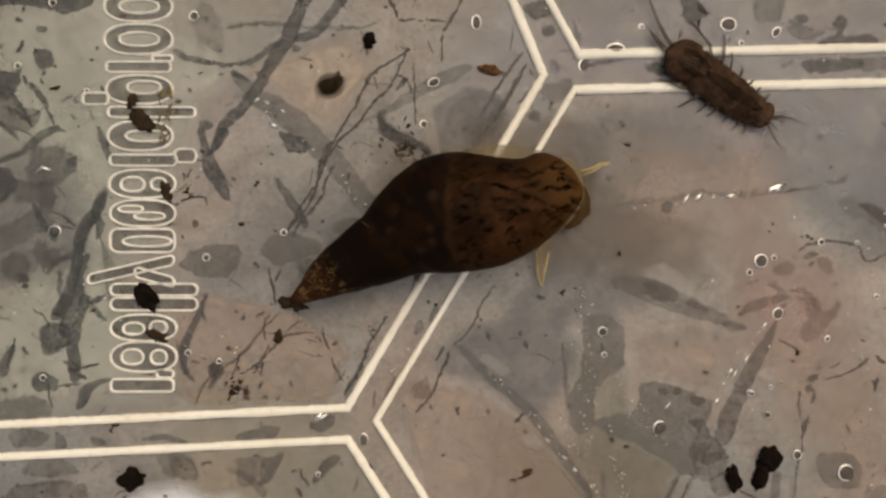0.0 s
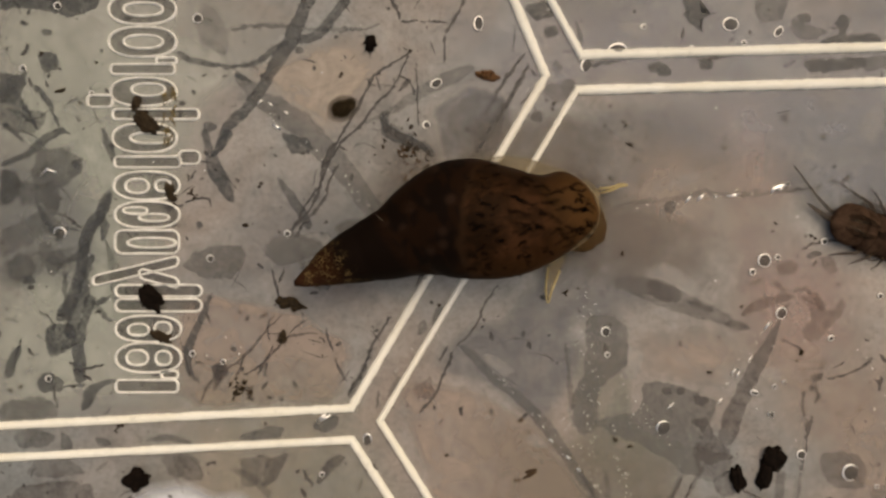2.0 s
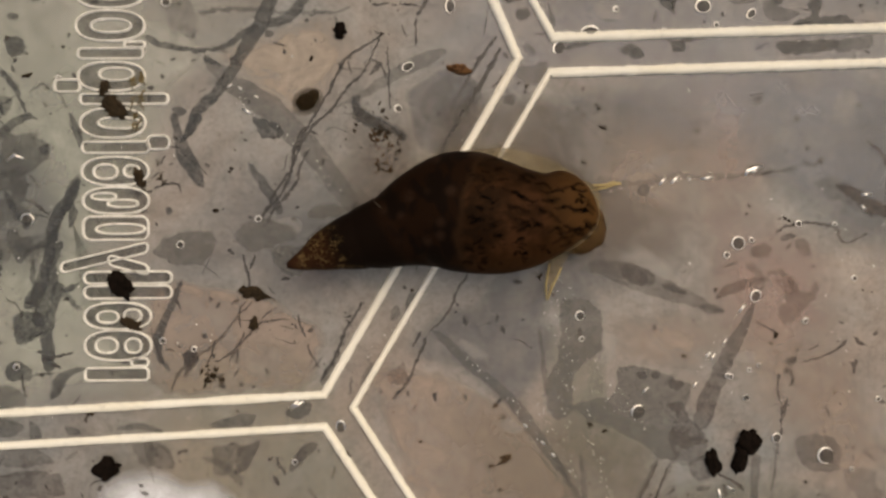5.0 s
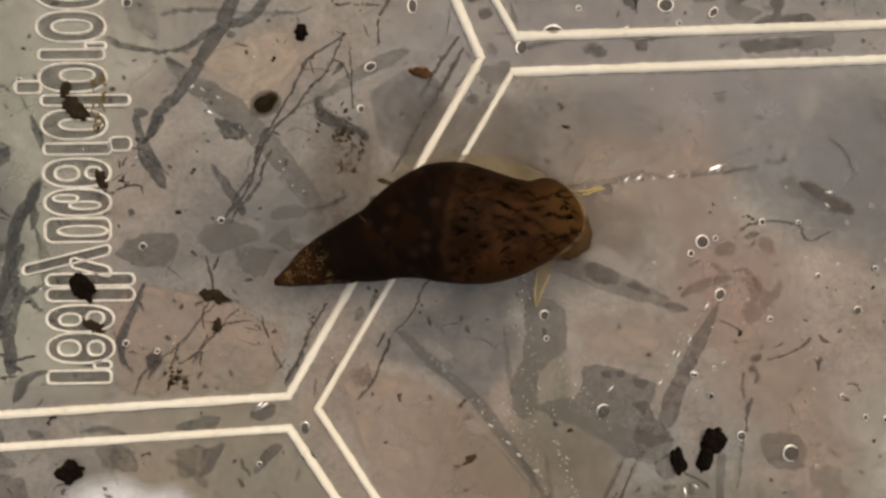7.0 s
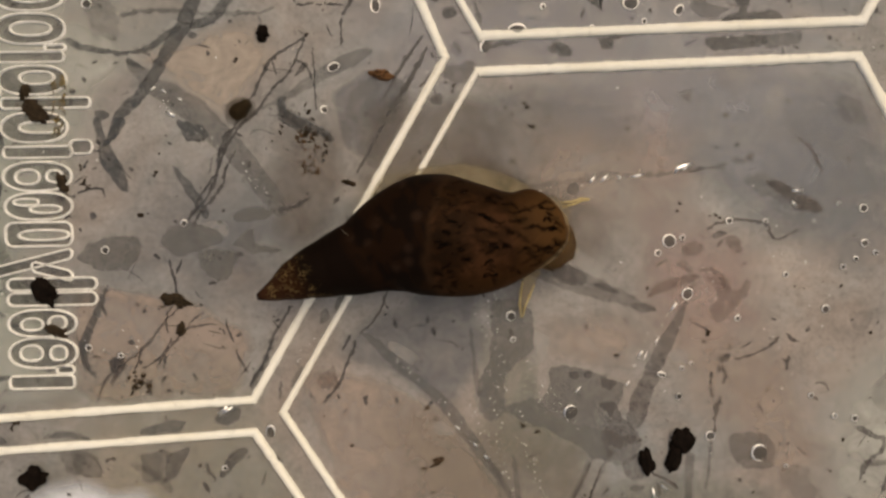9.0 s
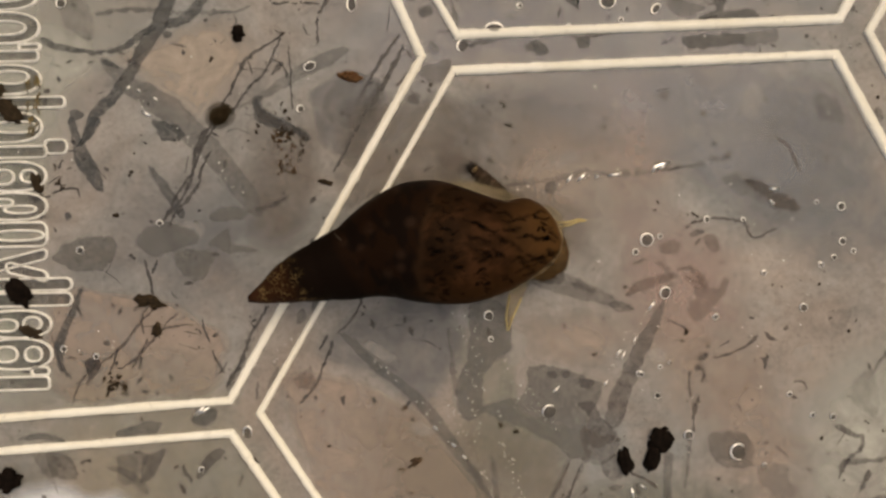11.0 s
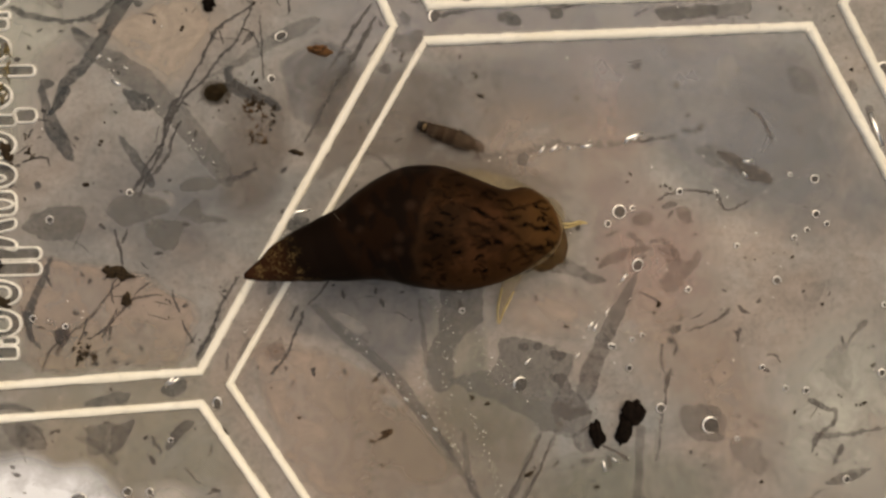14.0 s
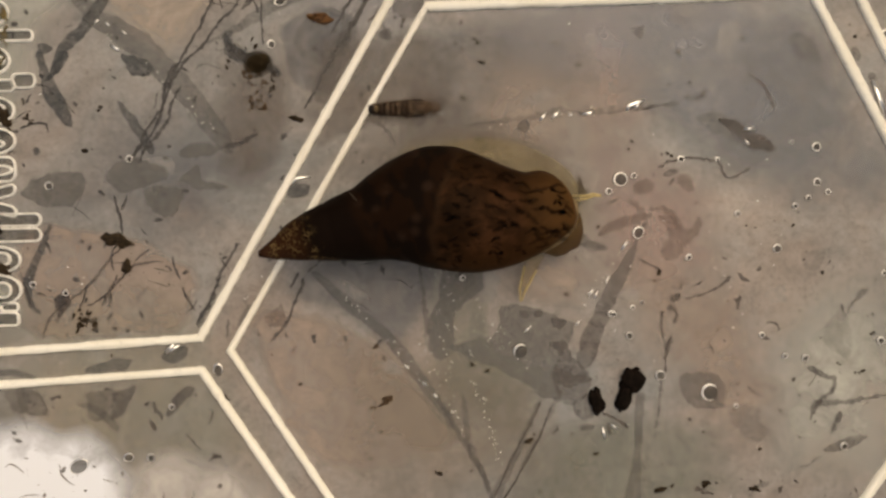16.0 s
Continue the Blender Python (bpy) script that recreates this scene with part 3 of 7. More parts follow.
def sheet(mat, soft, *corners):
    """A wide tinted film between a few corners, with a wavering rim: sharp where soft is 0, fading out over all its width where it is 1."""
    bm = bmesh.new()
    FILM[0] += 0.0005
    z = FILM[0]
    layer = bm.verts.layers.float_color.new("thickness")
    rim = []
    m = len(corners)
    for k in range(m):
        p0, p1, p2, p3 = (Vector(corners[(k + d) % m]) for d in (-1, 0, 1, 2))
        for j in range(24):
            s = j / 24
            q = 0.5 * (2 * p1 + (p2 - p0) * s + (2 * p0 - 5 * p1 + 4 * p2 - p3) * s * s + (3 * p1 - p0 - 3 * p2 + p3) * s**3)
            rim.append(p1.lerp(p2, s).lerp(q, 0.6))
    mid = sum(rim, Vector((0, 0))) / len(rim)
    levels = [(0.0, 1.0)] + [(q, min(1.0, (1 - q) / max(0.03, 0.85 * soft))) for q in (0.15, 0.3, 0.45, 0.6, 0.75, 0.88, 0.965, 1.0)]
    grid = []
    for q, t in levels[1:]:
        row = []
        for p in rim:
            d = p - mid
            e = d * q * (1 + 0.10 * noise.noise(Vector((p.x * 0.35, p.y * 0.35, 7))) + 0.02 * noise.noise(Vector((p.x * 1.6, p.y * 1.6, 7))))
            v = bm.verts.new(Vector((mid.x + e.x, mid.y + e.y, z)) * MM)
            v[layer] = (t, t, t, 1)
            row.append(v)
        grid.append(row)
    hub = bm.verts.new(Vector((mid.x, mid.y, z)) * MM)
    hub[layer] = (1, 1, 1, 1)
    n = len(rim)
    for k in range(n):
        bm.faces.new((hub, grid[0][k], grid[0][(k + 1) % n]))
        for r, q in zip(grid, grid[1:]):
            bm.faces.new((r[k], q[k], q[(k + 1) % n], r[(k + 1) % n]))
    part("film", bm, mat, floor, {"blush": "pinkish film on the base", "buff": "pale buff film on the base", "petal": "pale pink film on the base", "moss": "greenish film on the base", "olive": "olive grey film and painted shade on the base", "dusk": "brownish grey film and painted shade on the base", "straw": "yellowish film on the base", "umber": "umber grey film and painted shade on the base", "frost": "pale bluish film on the base", "mist": "bluish grey film and painted shade on the base", "slate": "grey film and painted shade on the base", "pale": "pale grey film and painted shade on the base", "rose": "rosy film on the base"}[mat])


def specks(count, spread, *pts):
    """Tiny silvery beads of air strewn along a line."""
    bm = bmesh.new()
    for k in range(count):
        s = random.random() * (len(pts) - 1)
        a, b = pts[int(s)], pts[min(int(s) + 1, len(pts) - 1)]
        f = s - int(s)
        r = 0.035 + 0.075 * random.random() ** 2
        lump(bm, (a[0] + (b[0] - a[0]) * f + random.gauss(0, spread), a[1] + (b[1] - a[1]) * f + random.gauss(0, spread), 0.15), (r, r * random.uniform(0.5, 1), 0.05), 1, 0.1, 2.0, k, random.uniform(0, 180))
    tagged(link("air_specks", bm, "silver"), "tiny silvery specks of air on the base", "air specks", kind="stuff")


def bubble(x, y, r, arc=360, stretch=1.0, turn=0):
    """An air bubble against the base: a low dome and a silver ring for its bright edge, whole or in part."""
    ob = empty("air_bubble", "small clear air bubble with a silver ring for the bubble's bright edge on the base", "bubble", "air bubbles on the base")
    bm = bmesh.new()
    n = 28
    r *= 0.86
    turn_m = Matrix.Rotation(radians(turn), 2)
    dome = []
    for lat in (0, 25, 50, 72):
        q, z = math.cos(radians(lat)), 0.45 * math.sin(radians(lat))
        dome.append([bm.verts.new(Vector((*(turn_m @ Vector((r * q * stretch * math.cos(2 * math.pi * k / 16), r * q * math.sin(2 * math.pi * k / 16)))), 0.13 + z * r)) * MM) for k in range(16)])
    for a, b in zip(dome, dome[1:]):
        for k in range(16):
            bm.faces.new((a[k], a[(k + 1) % 16], b[(k + 1) % 16], b[k]))
    bm.faces.new(dome[-1])
    part("dome", bm, "bubble", ob, "clear bubble dome")
    bm = bmesh.new()
    thick = (0.055 + 0.075 * r) * (1.0 if arc == 360 else 1.7)
    pts, rad = [], []
    steps = max(6, int(n * arc / 360))
    for k in range(steps + 1):
        a = radians(90 - arc / 2 + arc * k / steps)
        d = turn_m @ Vector((r * stretch * math.cos(a), r * math.sin(a)))
        pts.append((d.x, d.y, 0.17))
        end = 1.0 if arc == 360 else math.sin(math.pi * (k + 0.4) / (steps + 0.8)) ** 0.6
        # thicker at the upper left: the edge highlight is put into the shape
        rad.append(thick * end * (0.72 + (0.38 if arc == 360 else 0.1) * math.cos(a + radians(turn) - 2.3) + 0.4 * noise.noise(Vector((x + d.x, y + d.y, 0)))))
    tube(bm, pts, rad, 6, 0.8)
    part("rim", bm, "silver", ob, "silver ring for the bubble's bright edge")
    ob.location = (x * MM, y * MM, 0)


mark = empty("moulded_mark", "pale raised outline shapes moulded in a row on the base", "moulded mark", kind="structure")
for y0, y1, x0, x1, corner, holes, lean in ((*row, 0.0)[:7] for row in (
        (-17.5, -16.0, -38.5, -31.0, 0.5, ()), (-15.8, -14.9, -33.0, -31.0, 0.4, ()),
        (-15.1, -11.5, -38.5, -30.6, 1.8, ((-14.2, -12.4, -37.2, -34.6), (-14.2, -12.5, -33.7, -31.8))),
        (-11.4, -8.2, -38.5, -30.6, 1.5, ((-10.6, -9.2, -37.0, -34.5), (-10.5, -9.0, -33.8, -31.8))),
        (-7.7, -6.2, -38.5, -28.1, 0.75, ()), (-5.9, -4.5, -38.5, -28.1, 0.7, ()),
        (-3.4, -2.2, -41.2, -30.9, 0.55, (), 0.235), (-4.3, -3.1, -35.6, -30.9, 0.55, (), -0.27),
        (-0.7, 2.1, -38.5, -30.8, 0.9, ((0.0, 1.2, -37.0, -31.2),)),
        (2.4, 5.6, -38.5, -30.7, 1.5, ((3.2, 4.1, -35.6, -32.0), (4.1, 4.9, -37.5, -34.6))),
        (5.8, 9.2, -38.6, -30.7, 1.7, ((6.6, 8.3, -37.2, -34.4), (6.8, 8.2, -33.6, -31.8))),
        (9.7, 11.0, -38.5, -30.6, 0.5, ()), (10.1, 11.7, -30.8, -28.2, 0.7, ()),
        (11.5, 15.0, -38.7, -31.0, 1.2, ((12.6, 13.9, -36.6, -31.6),)),
        (15.5, 16.7, -38.7, -28.3, 0.5, ()),
        (17.1, 20.5, -38.9, -31.0, 1.5, ((18.3, 19.8, -36.4, -32.4),)), (17.0, 18.4, -41.7, -38.7, 0.5, ()),
        (20.9, 22.1, -38.9, -31.2, 0.5, ()), (22.2, 22.9, -33.4, -31.0, 0.3, ()),
        (23.0, 26.6, -39.1, -31.0, 1.75, ((24.0, 25.6, -37.3, -32.6),)),
        (26.9, 30.5, -39.1, -31.0, 1.75, ((27.9, 29.5, -37.3, -32.6),)),
        (30.8, 34.4, -39.1, -31.0, 1.75, ((31.8, 33.4, -37.3, -32.6),)))):
    rims = [loop(x0, x1, y0, y1, corner, lean)] + [loop(hx0, hx1, hy0, hy1, 1.2 if hx1 - hx0 > 1.6 else 0.5) for hy0, hy1, hx0, hx1 in holes]
    shape_bm, fill_bm = bmesh.new(), bmesh.new()
    layer = fill_bm.verts.layers.float_color.new("thickness")
    fill_edges = []
    z = next_lift()
    for rim in rims:
        outline(shape_bm, rim, 0.30)
        ring = [fill_bm.verts.new(Vector((x, y, z)) * MM) for x, y, d in rim]
        for v in ring:
            v[layer] = (1, 1, 1, 1)
        fill_edges += [fill_bm.edges.new((v, ring[(k + 1) % len(ring)])) for k, v in enumerate(ring)]
    bmesh.ops.triangle_fill(fill_bm, use_beauty=True, edges=fill_edges)
    part("outline_shape", shape_bm, "mark", mark)
    part("hollow", fill_bm, "fill", mark, "darker hollow of a moulded shape")


def glint_bead(*pts):
    bm = bmesh.new()
    tube(bm, [(x, y, 0.16) for x, y, w in pts], [0.5 * w for x, y, w in pts], 6, 0.4)
    tagged(link("glint_bead", bm, "silver"), "tiny glint on the base, shaped as a silver bead", "air bead", "glinting beads")


def crumb(name, x, y, w, h, turn, mat):
    bm = bmesh.new()
    big = max(w, h)
    if big < 1.1:
        w, h, mat = 0.72 * w, 0.72 * h, "brown" if mat == "dropping" else mat
    if big > 1.1:
        lump(bm, (0, 0, 0.22 * min(w, h)), (w / 2, h / 2, 0.28 * min(w, h)), 4 if big > 1.5 else 3, 0.24 if big > 1.5 else 0.4, 1.5, x * 0.7 + y, turn)
    else:
        for k in range(4):
            lump(bm, (random.gauss(0, 0.26 * w), random.gauss(0, 0.26 * h), 0.12 * big), (0.42 * w * random.uniform(0.4, 1), 0.34 * h * random.uniform(0.5, 1), 0.2 * min(w, h)), 2, 0.5, 1.7, x * 0.7 + y + k, turn + random.uniform(-70, 70))
    if big > 1.1:
        spin = radians(turn)
        for k in range(4):
            a, q = random.uniform(0, 6.28), random.uniform(0.09, 0.17) * big
            lx, ly = 0.45 * w * math.cos(a), 0.45 * h * math.sin(a)
            lump(bm, (lx * math.cos(spin) - ly * math.sin(spin), lx * math.sin(spin) + ly * math.cos(spin), 0.12), (q, 0.75 * q, 0.12 * big), 2, 0.3, 1.8, x + k, random.uniform(0, 180))
    label = {"dropping": "black uneven dropping lying on the base", "brown": "brown crumb of debris lying on the base", "rust_crumb": "rust-brown plant crumb lying on the base", "seed": "rusty brown seed drifting slowly over the base"}[mat]
    ob = tagged(link(name, bm, mat), label, "debris" if name == "crumb" else name, "debris on the base")
    ob.location = (x * MM, y * MM, 0)
    return ob


def crumb_cluster(x, y, rx, ry, count, mat):
    bm = bmesh.new()
    for k in range(count):
        a, q = random.uniform(0, 6.28), random.random() ** 0.7
        s = 0.05 + 0.30 * random.random() ** 2.5
        cx, cy, w = rx * q * math.cos(a), ry * q * math.sin(a) - 0.35 * rx * q * math.cos(a), random.uniform(0, 180)
        for j in range(3):
            lump(bm, (cx + random.gauss(0, s), cy + random.gauss(0, s), 0.08), (s, s * random.uniform(0.25, 0.6), 0.07), 2, 0.5, 1.7, k + j * 3.3, w + random.uniform(-50, 50))
    ob = tagged(link("crumbs", bm, mat), "loose brown crumbs of plant debris on the base", "debris", kind="stuff")
    ob.location = (x * MM, y * MM, 0)


# large pale and tinted zones of the wet base, with shade painted about the snail
sheet("pale", 0.8, (-56.0, 33.5), (-23.5, 33.5), (-14.0, 25.4), (-23.6, 18.6), (-29.1, 7.1), (-40.0, -0.4), (-56.3, 0.3))
sheet("pale", 0.6, (-56.0, 33.5), (-29.6, 33.5), (-25.6, 21.3), (-31.8, 13.2), (-43.3, 13.2), (-56.2, 17.3))
sheet("pale", 0.7, (-56.4, -3.1), (-29.9, -4.5), (-29.9, -18.2), (-38.8, -20.3), (-56.6, -20.9))
# shade in front of the snail, painted as a grey sheet
sheet("slate", 0.4, (14.9, 9.0), (22.1, 8.3), (28.3, 2.2), (26.9, -7.4), (18.7, -10.8), (9.1, -8.8), (13.2, -1.2))
sheet("moss", 0.7, (-56.0, 32.2), (-39.1, 32.2), (-29.7, 15.9), (-29.8, 0.9), (-38.7, -8.6), (-29.9, -18.2), (-38.8, -20.9), (-56.6, -22.3))
sheet("slate", 0.9, (-23.0, 9.1), (-14.1, 11.1), (-4.5, 9.1), (6.4, 0.8), (-4.6, -7.3), (-14.2, -10.1), (-23.7, -5.9), (-29.9, -5.2))
sheet("blush", 0.1, (-29.9, -5.9), (-20.3, -6.5), (-14.2, -9.0), (-9.7, -11.6), (-11.5, -18.3), (-19.7, -19.1), (-29.3, -19.3), (-32.0, -12.7))
sheet("blush", 0.1, (-4.6, -17.6), (0.2, -16.1), (6.3, -17.7), (11.8, -21.5), (16.0, -26.7), (20.1, -32.2), (9.1, -36.3), (0.8, -32.8))
sheet("buff", 0.5, (-23.0, 21.5), (-15.0, 25.0), (-8.4, 26.6), (-5.0, 22.4), (-9.2, 16.8), (-12.4, 12.7), (-15.6, 14.6), (-19.6, 18.1))
sheet("slate", 0.1, (0.2, 16.6), (4.3, 19.3), (9.1, 17.9), (7.8, 12.5), (5.7, 9.0), (1.6, 9.7))
sheet("slate", 0.5, (18.0, 17.6), (35.1, 18.0), (36.5, 9.0), (29.0, 6.3), (20.1, 5.6), (13.2, 10.4))
sheet("petal", 1.0, (32.5, 18.8), (38.4, 22.8), (44.2, 18.7), (45.1, 9.1), (43.3, 0.3), (35.8, 1.1), (32.8, 9.9))
sheet("mist", 0.5, (38.6, 19.2), (54.9, 19.6), (65.4, 15.8), (65.5, -0.7), (50.3, -2.0), (42.0, 6.9))
sheet("slate", 0.3, (4.3, -8.7), (16.0, -7.4), (18.7, -12.9), (16.0, -18.4), (13.2, -22.5), (6.3, -17.0), (-0.5, -14.9))
sheet("blush", 1.0, (35.9, 2.1), (44.8, 2.8), (53.1, -4.8), (54.5, -14.4), (56.0, -27.5), (45.6, -32.3), (40.0, -19.9), (32.4, -11.6))
sheet("blush", 1.0, (18.0, 15.0), (30.0, 17.0), (42.0, 12.0), (44.0, 2.0), (34.0, -4.0), (22.0, -3.0), (16.0, 6.0))
sheet("slate", 0.6, (-55.7, 12.6), (-47.6, 13.6), (-41.6, 9.9), (-39.6, 2.5), (-40.3, -4.3), (-47.7, -5.7), (-55.8, -5.7))
sheet("frost", 0.8, (-2.0, 30.0), (14.0, 32.0), (34.0, 30.0), (34.0, 21.0), (20.0, 18.0), (8.0, 10.0), (0.0, 16.0))
sheet("rose", 0.9, (35.2, 2.1), (43.4, 3.5), (52.4, -3.4), (51.7, -13.0), (44.9, -17.1), (35.9, -10.9))
sheet("blush", 0.7, (24.9, -10.9), (33.1, -9.5), (38.6, -13.0), (35.9, -17.1), (29.7, -16.4), (24.9, -15.0))
sheet("olive", 0.7, (16.6, -11.5), (23.5, -11.5), (24.9, -21.2), (33.2, -25.4), (26.3, -36.4), (17.3, -30.8), (16.0, -22.5))
sheet("mist", 0.6, (56.4, 18.7), (63.9, 17.9), (72.1, 4.3), (77.6, -5.3), (66.5, -7.8), (56.1, -4.9), (50.1, 5.3))
sheet("pale", 0.9, (59.5, -15.9), (72.6, -10.7), (77.6, -25.9), (72.4, -39.6), (59.3, -39.2), (55.9, -29.5))
# shade beside the shell and foot, painted brownish grey
sheet("dusk", 0.6, (9.7, 6.6), (17.7, 9.2), (27.1, 5.7), (34.4, 2.2), (35.7, -3.2), (26.9, -5.7), (13.5, -4.1), (4.3, 0.7))
sheet("straw", 0.7, (-36.6, -13.7), (-13.2, -12.9), (-5.5, -19.7), (-3.0, -27.8), (0.7, -37.4), (-14.0, -41.0), (-37.5, -40.2))
sheet("dusk", 0.6, (-7.3, 12.8), (2.0, 14.7), (1.7, 5.4), (-2.4, -2.5), (-7.6, -1.0))
# painted shade on the base above the shell
sheet("dusk", 0.3, (4.6, 15.9), (17.9, 16.5), (21.8, 11.1), (17.7, 5.8), (9.7, 4.6), (4.3, 2.7), (1.8, 6.7))
sheet("olive", 0.5, (30.5, -30.8), (43.5, -29.1), (53.1, -32.1), (53.7, -41.8), (26.2, -43.7), (26.3, -35.5))
sheet("blush", 0.8, (43.7, -14.1), (53.3, -14.4), (58.1, -21.3), (60.1, -29.6), (56.5, -39.1), (49.7, -32.0), (45.6, -25.1))
sheet("frost", 0.6, (14.6, 34.9), (36.5, 35.6), (65.2, 33.5), (66.8, 8.9), (57.2, -0.6), (42.0, 6.9), (26.2, 11.7), (16.0, 21.3))
sheet("umber", 0.7, (2.2, -19.8), (16.9, -19.5), (26.3, -23.1), (33.7, -27.4), (37.0, -41.2), (7.1, -41.7))

# wet imprints of stems, leaves and roots
blot("imprint", (-51.5, 30.3), (-40.7, 30.3), (-40.9, 28.8), (-42.1, 28.3), (-43.6, 27.7), (-44.8, 28.0), (-46.5, 28.5), (-47.9, 28.7), (-49.5, 28.9), (-51.0, 28.6), (-52.1, 28.8))
blot("imprint", (-47.3, 26.1), (-46.7, 26.4), (-45.9, 26.1), (-46.1, 25.6), (-46.9, 25.6))
blot("imprint", (-47.6, 23.3), (-46.9, 23.6), (-45.7, 23.3), (-45.1, 22.4), (-45.4, 21.5), (-46.4, 21.1), (-47.2, 21.6), (-47.6, 22.4))
blot("imprint", (-52.3, 21.0), (-50.3, 20.8), (-49.0, 21.2), (-49.3, 19.7), (-49.9, 18.3), (-50.9, 17.3), (-52.3, 17.7))
streak("imprint", (-48.2, 19.5, 0.89), (-46.6, 17.7, 0.89), (-45.2, 14.5, 0.48))
blot("film", (-52.3, 18.3), (-49.9, 17.7), (-48.6, 16.7), (-46.9, 16.0), (-47.5, 14.3), (-50.3, 14.1), (-52.3, 15.0))
streak("imprint", (-51.5, 16.7, 0.61), (-49.6, 16.0, 0.68), (-47.9, 14.5, 0.41))
blot("faint", (-29.0, 27.5), (-28.0, 29.0), (-26.3, 28.9), (-25.2, 26.9), (-24.7, 23.9), (-25.6, 23.0), (-27.0, 24.2), (-28.3, 25.5))
blot("faint", (-27.0, 24.9), (-25.6, 24.7), (-25.3, 23.5), (-26.3, 23.5))
streak("imprint", (-31.0, 23.5, 0.95), (-28.7, 22.5, 0.89), (-24.6, 21.8, 0.61), (-21.6, 22.3, 0.75), (-19.2, 23.9, 0.95), (-17.5, 24.8, 0.95))
blot("imprint", (-27.9, 15.0), (-27.0, 15.3), (-26.1, 14.6), (-27.2, 14.0))
streak("imprint", (-52.2, 9.9, 0.82), (-49.6, 11.1, 0.95), (-48.0, 12.1, 1.23), (-46.3, 13.6, 1.16), (-44.9, 14.0, 0.95), (-43.8, 13.8, 0.41))
blot("film", (-47.6, 11.6), (-45.9, 12.1), (-44.2, 11.8), (-42.6, 10.7), (-42.2, 9.8), (-43.3, 8.4), (-45.3, 7.3), (-47.3, 6.9), (-48.3, 7.9), (-48.4, 9.2))
blot("imprint", (-43.7, 10.4), (-42.9, 10.6), (-42.6, 9.8), (-43.4, 9.5))
blot("imprint", (-52.2, 9.1), (-50.5, 9.2), (-49.8, 7.5), (-50.8, 5.8), (-52.2, 5.3))
blot("film", (-50.0, 7.9), (-47.8, 7.7), (-45.5, 6.2), (-45.3, 4.8), (-47.7, 5.2), (-49.7, 5.8))
blot("film", (-52.1, 2.1), (-50.0, 2.9), (-48.1, 4.2), (-46.3, 3.8), (-45.0, 2.9), (-45.8, 1.9), (-47.6, 1.4), (-49.0, 0.3), (-50.7, -0.3), (-52.1, -1.1))
streak("imprint", (-47.7, 5.2, 0.61), (-46.7, 3.1, 0.89), (-45.1, 0.8, 0.55))
streak("root", (-45.3, 4.2, 0.34), (-44.0, 3.5, 0.34), (-42.6, 2.3, 0.34))
streak("imprint", (-46.0, 2.5, 0.41), (-44.2, 2.3, 0.48), (-42.7, 2.1, 0.27))
streak("imprint", (-39.0, 7.2, 0.34), (-39.6, 5.9, 1.16), (-40.2, 4.2, 1.50), (-39.8, 2.5, 1.09), (-40.1, 0.8, 0.68))
streak("imprint", (-40.1, 4.0, 0.82), (-41.5, 1.8, 1.09), (-42.3, -0.2, 1.16), (-43.8, -1.3, 0.95), (-45.7, -2.3, 0.68))
streak("imprint", (-40.1, 14.5, 0.55), (-39.3, 12.6, 1.02), (-38.7, 11.2, 0.82), (-38.5, 10.1, 0.27))
streak("imprint", (-27.7, 14.4, 1.0), (-27.2, 12.0, 1.2), (-26.4, 9.6, 2.1), (-25.3, 7.5, 2.0), (-24.3, 5.4, 0.6))
streak("imprint", (-24.5, 14.2, 1.50), (-26.1, 11.9, 0.95), (-27.1, 10.9, 0.48))
streak("root", (-28.7, 9.3, 0.55), (-29.3, 8.3, 0.27))
streak("root", (-30.1, 5.4, 0.27), (-28.7, 5.9, 0.41), (-27.2, 5.9, 0.34), (-26.9, 4.9, 0.27))
blot("imprint", (-28.7, 3.0), (-28.2, 3.2), (-27.9, 2.6), (-28.5, 2.3))
streak("imprint", (-41.1, -0.8, 0.95), (-42.2, -3.0, 1.23), (-42.3, -5.1, 1.64), (-43.5, -8.4, 1.77), (-44.2, -10.9, 1.50))
streak("imprint", (-44.7, -3.0, 0.68), (-44.5, -5.7, 0.82), (-44.2, -8.8, 0.95))
streak("imprint", (-41.5, -5.7, 1.50), (-42.2, -8.4, 1.23), (-43.0, -11.8, 1.50), (-43.0, -13.9, 1.77), (-42.6, -16.3, 1.64))
blot("imprint", (-46.9, -9.8), (-45.4, -9.1), (-43.7, -9.4), (-43.4, -11.5), (-44.7, -12.5), (-46.4, -13.0), (-46.9, -11.5))
streak("imprint", (-41.3, -6.5, 0.89), (-39.9, -6.4, 0.61), (-38.8, -5.6, 0.34))
streak("imprint", (-41.2, -6.7, 1.09), (-40.0, -8.1, 0.89), (-38.8, -9.0, 0.34))
streak("root", (-43.6, -15.0, 0.61), (-41.1, -14.4, 0.34), (-39.8, -14.1, 0.20))
streak("root", (-47.9, -7.5, 0.20), (-46.7, -8.3, 0.27), (-46.0, -9.4, 0.27))
streak("root", (-49.9, -11.0, 0.41), (-50.6, -12.8, 0.34), (-50.8, -15.1, 0.27))
blot("film", (-51.2, -1.3), (-49.0, -0.9), (-48.0, -2.3), (-48.7, -3.7), (-50.1, -4.1), (-51.5, -3.0))
blot("imprint", (-49.9, -3.5), (-48.7, -3.2), (-48.2, -4.2), (-49.6, -4.3))
streak("imprint", (-26.9, -5.7, 0.50), (-27.7, -7.7, 0.80), (-29.1, -10.4, 1.10), (-29.8, -12.5, 1.20), (-29.6, -14.9, 0.90), (-28.4, -16.4, 0.35))
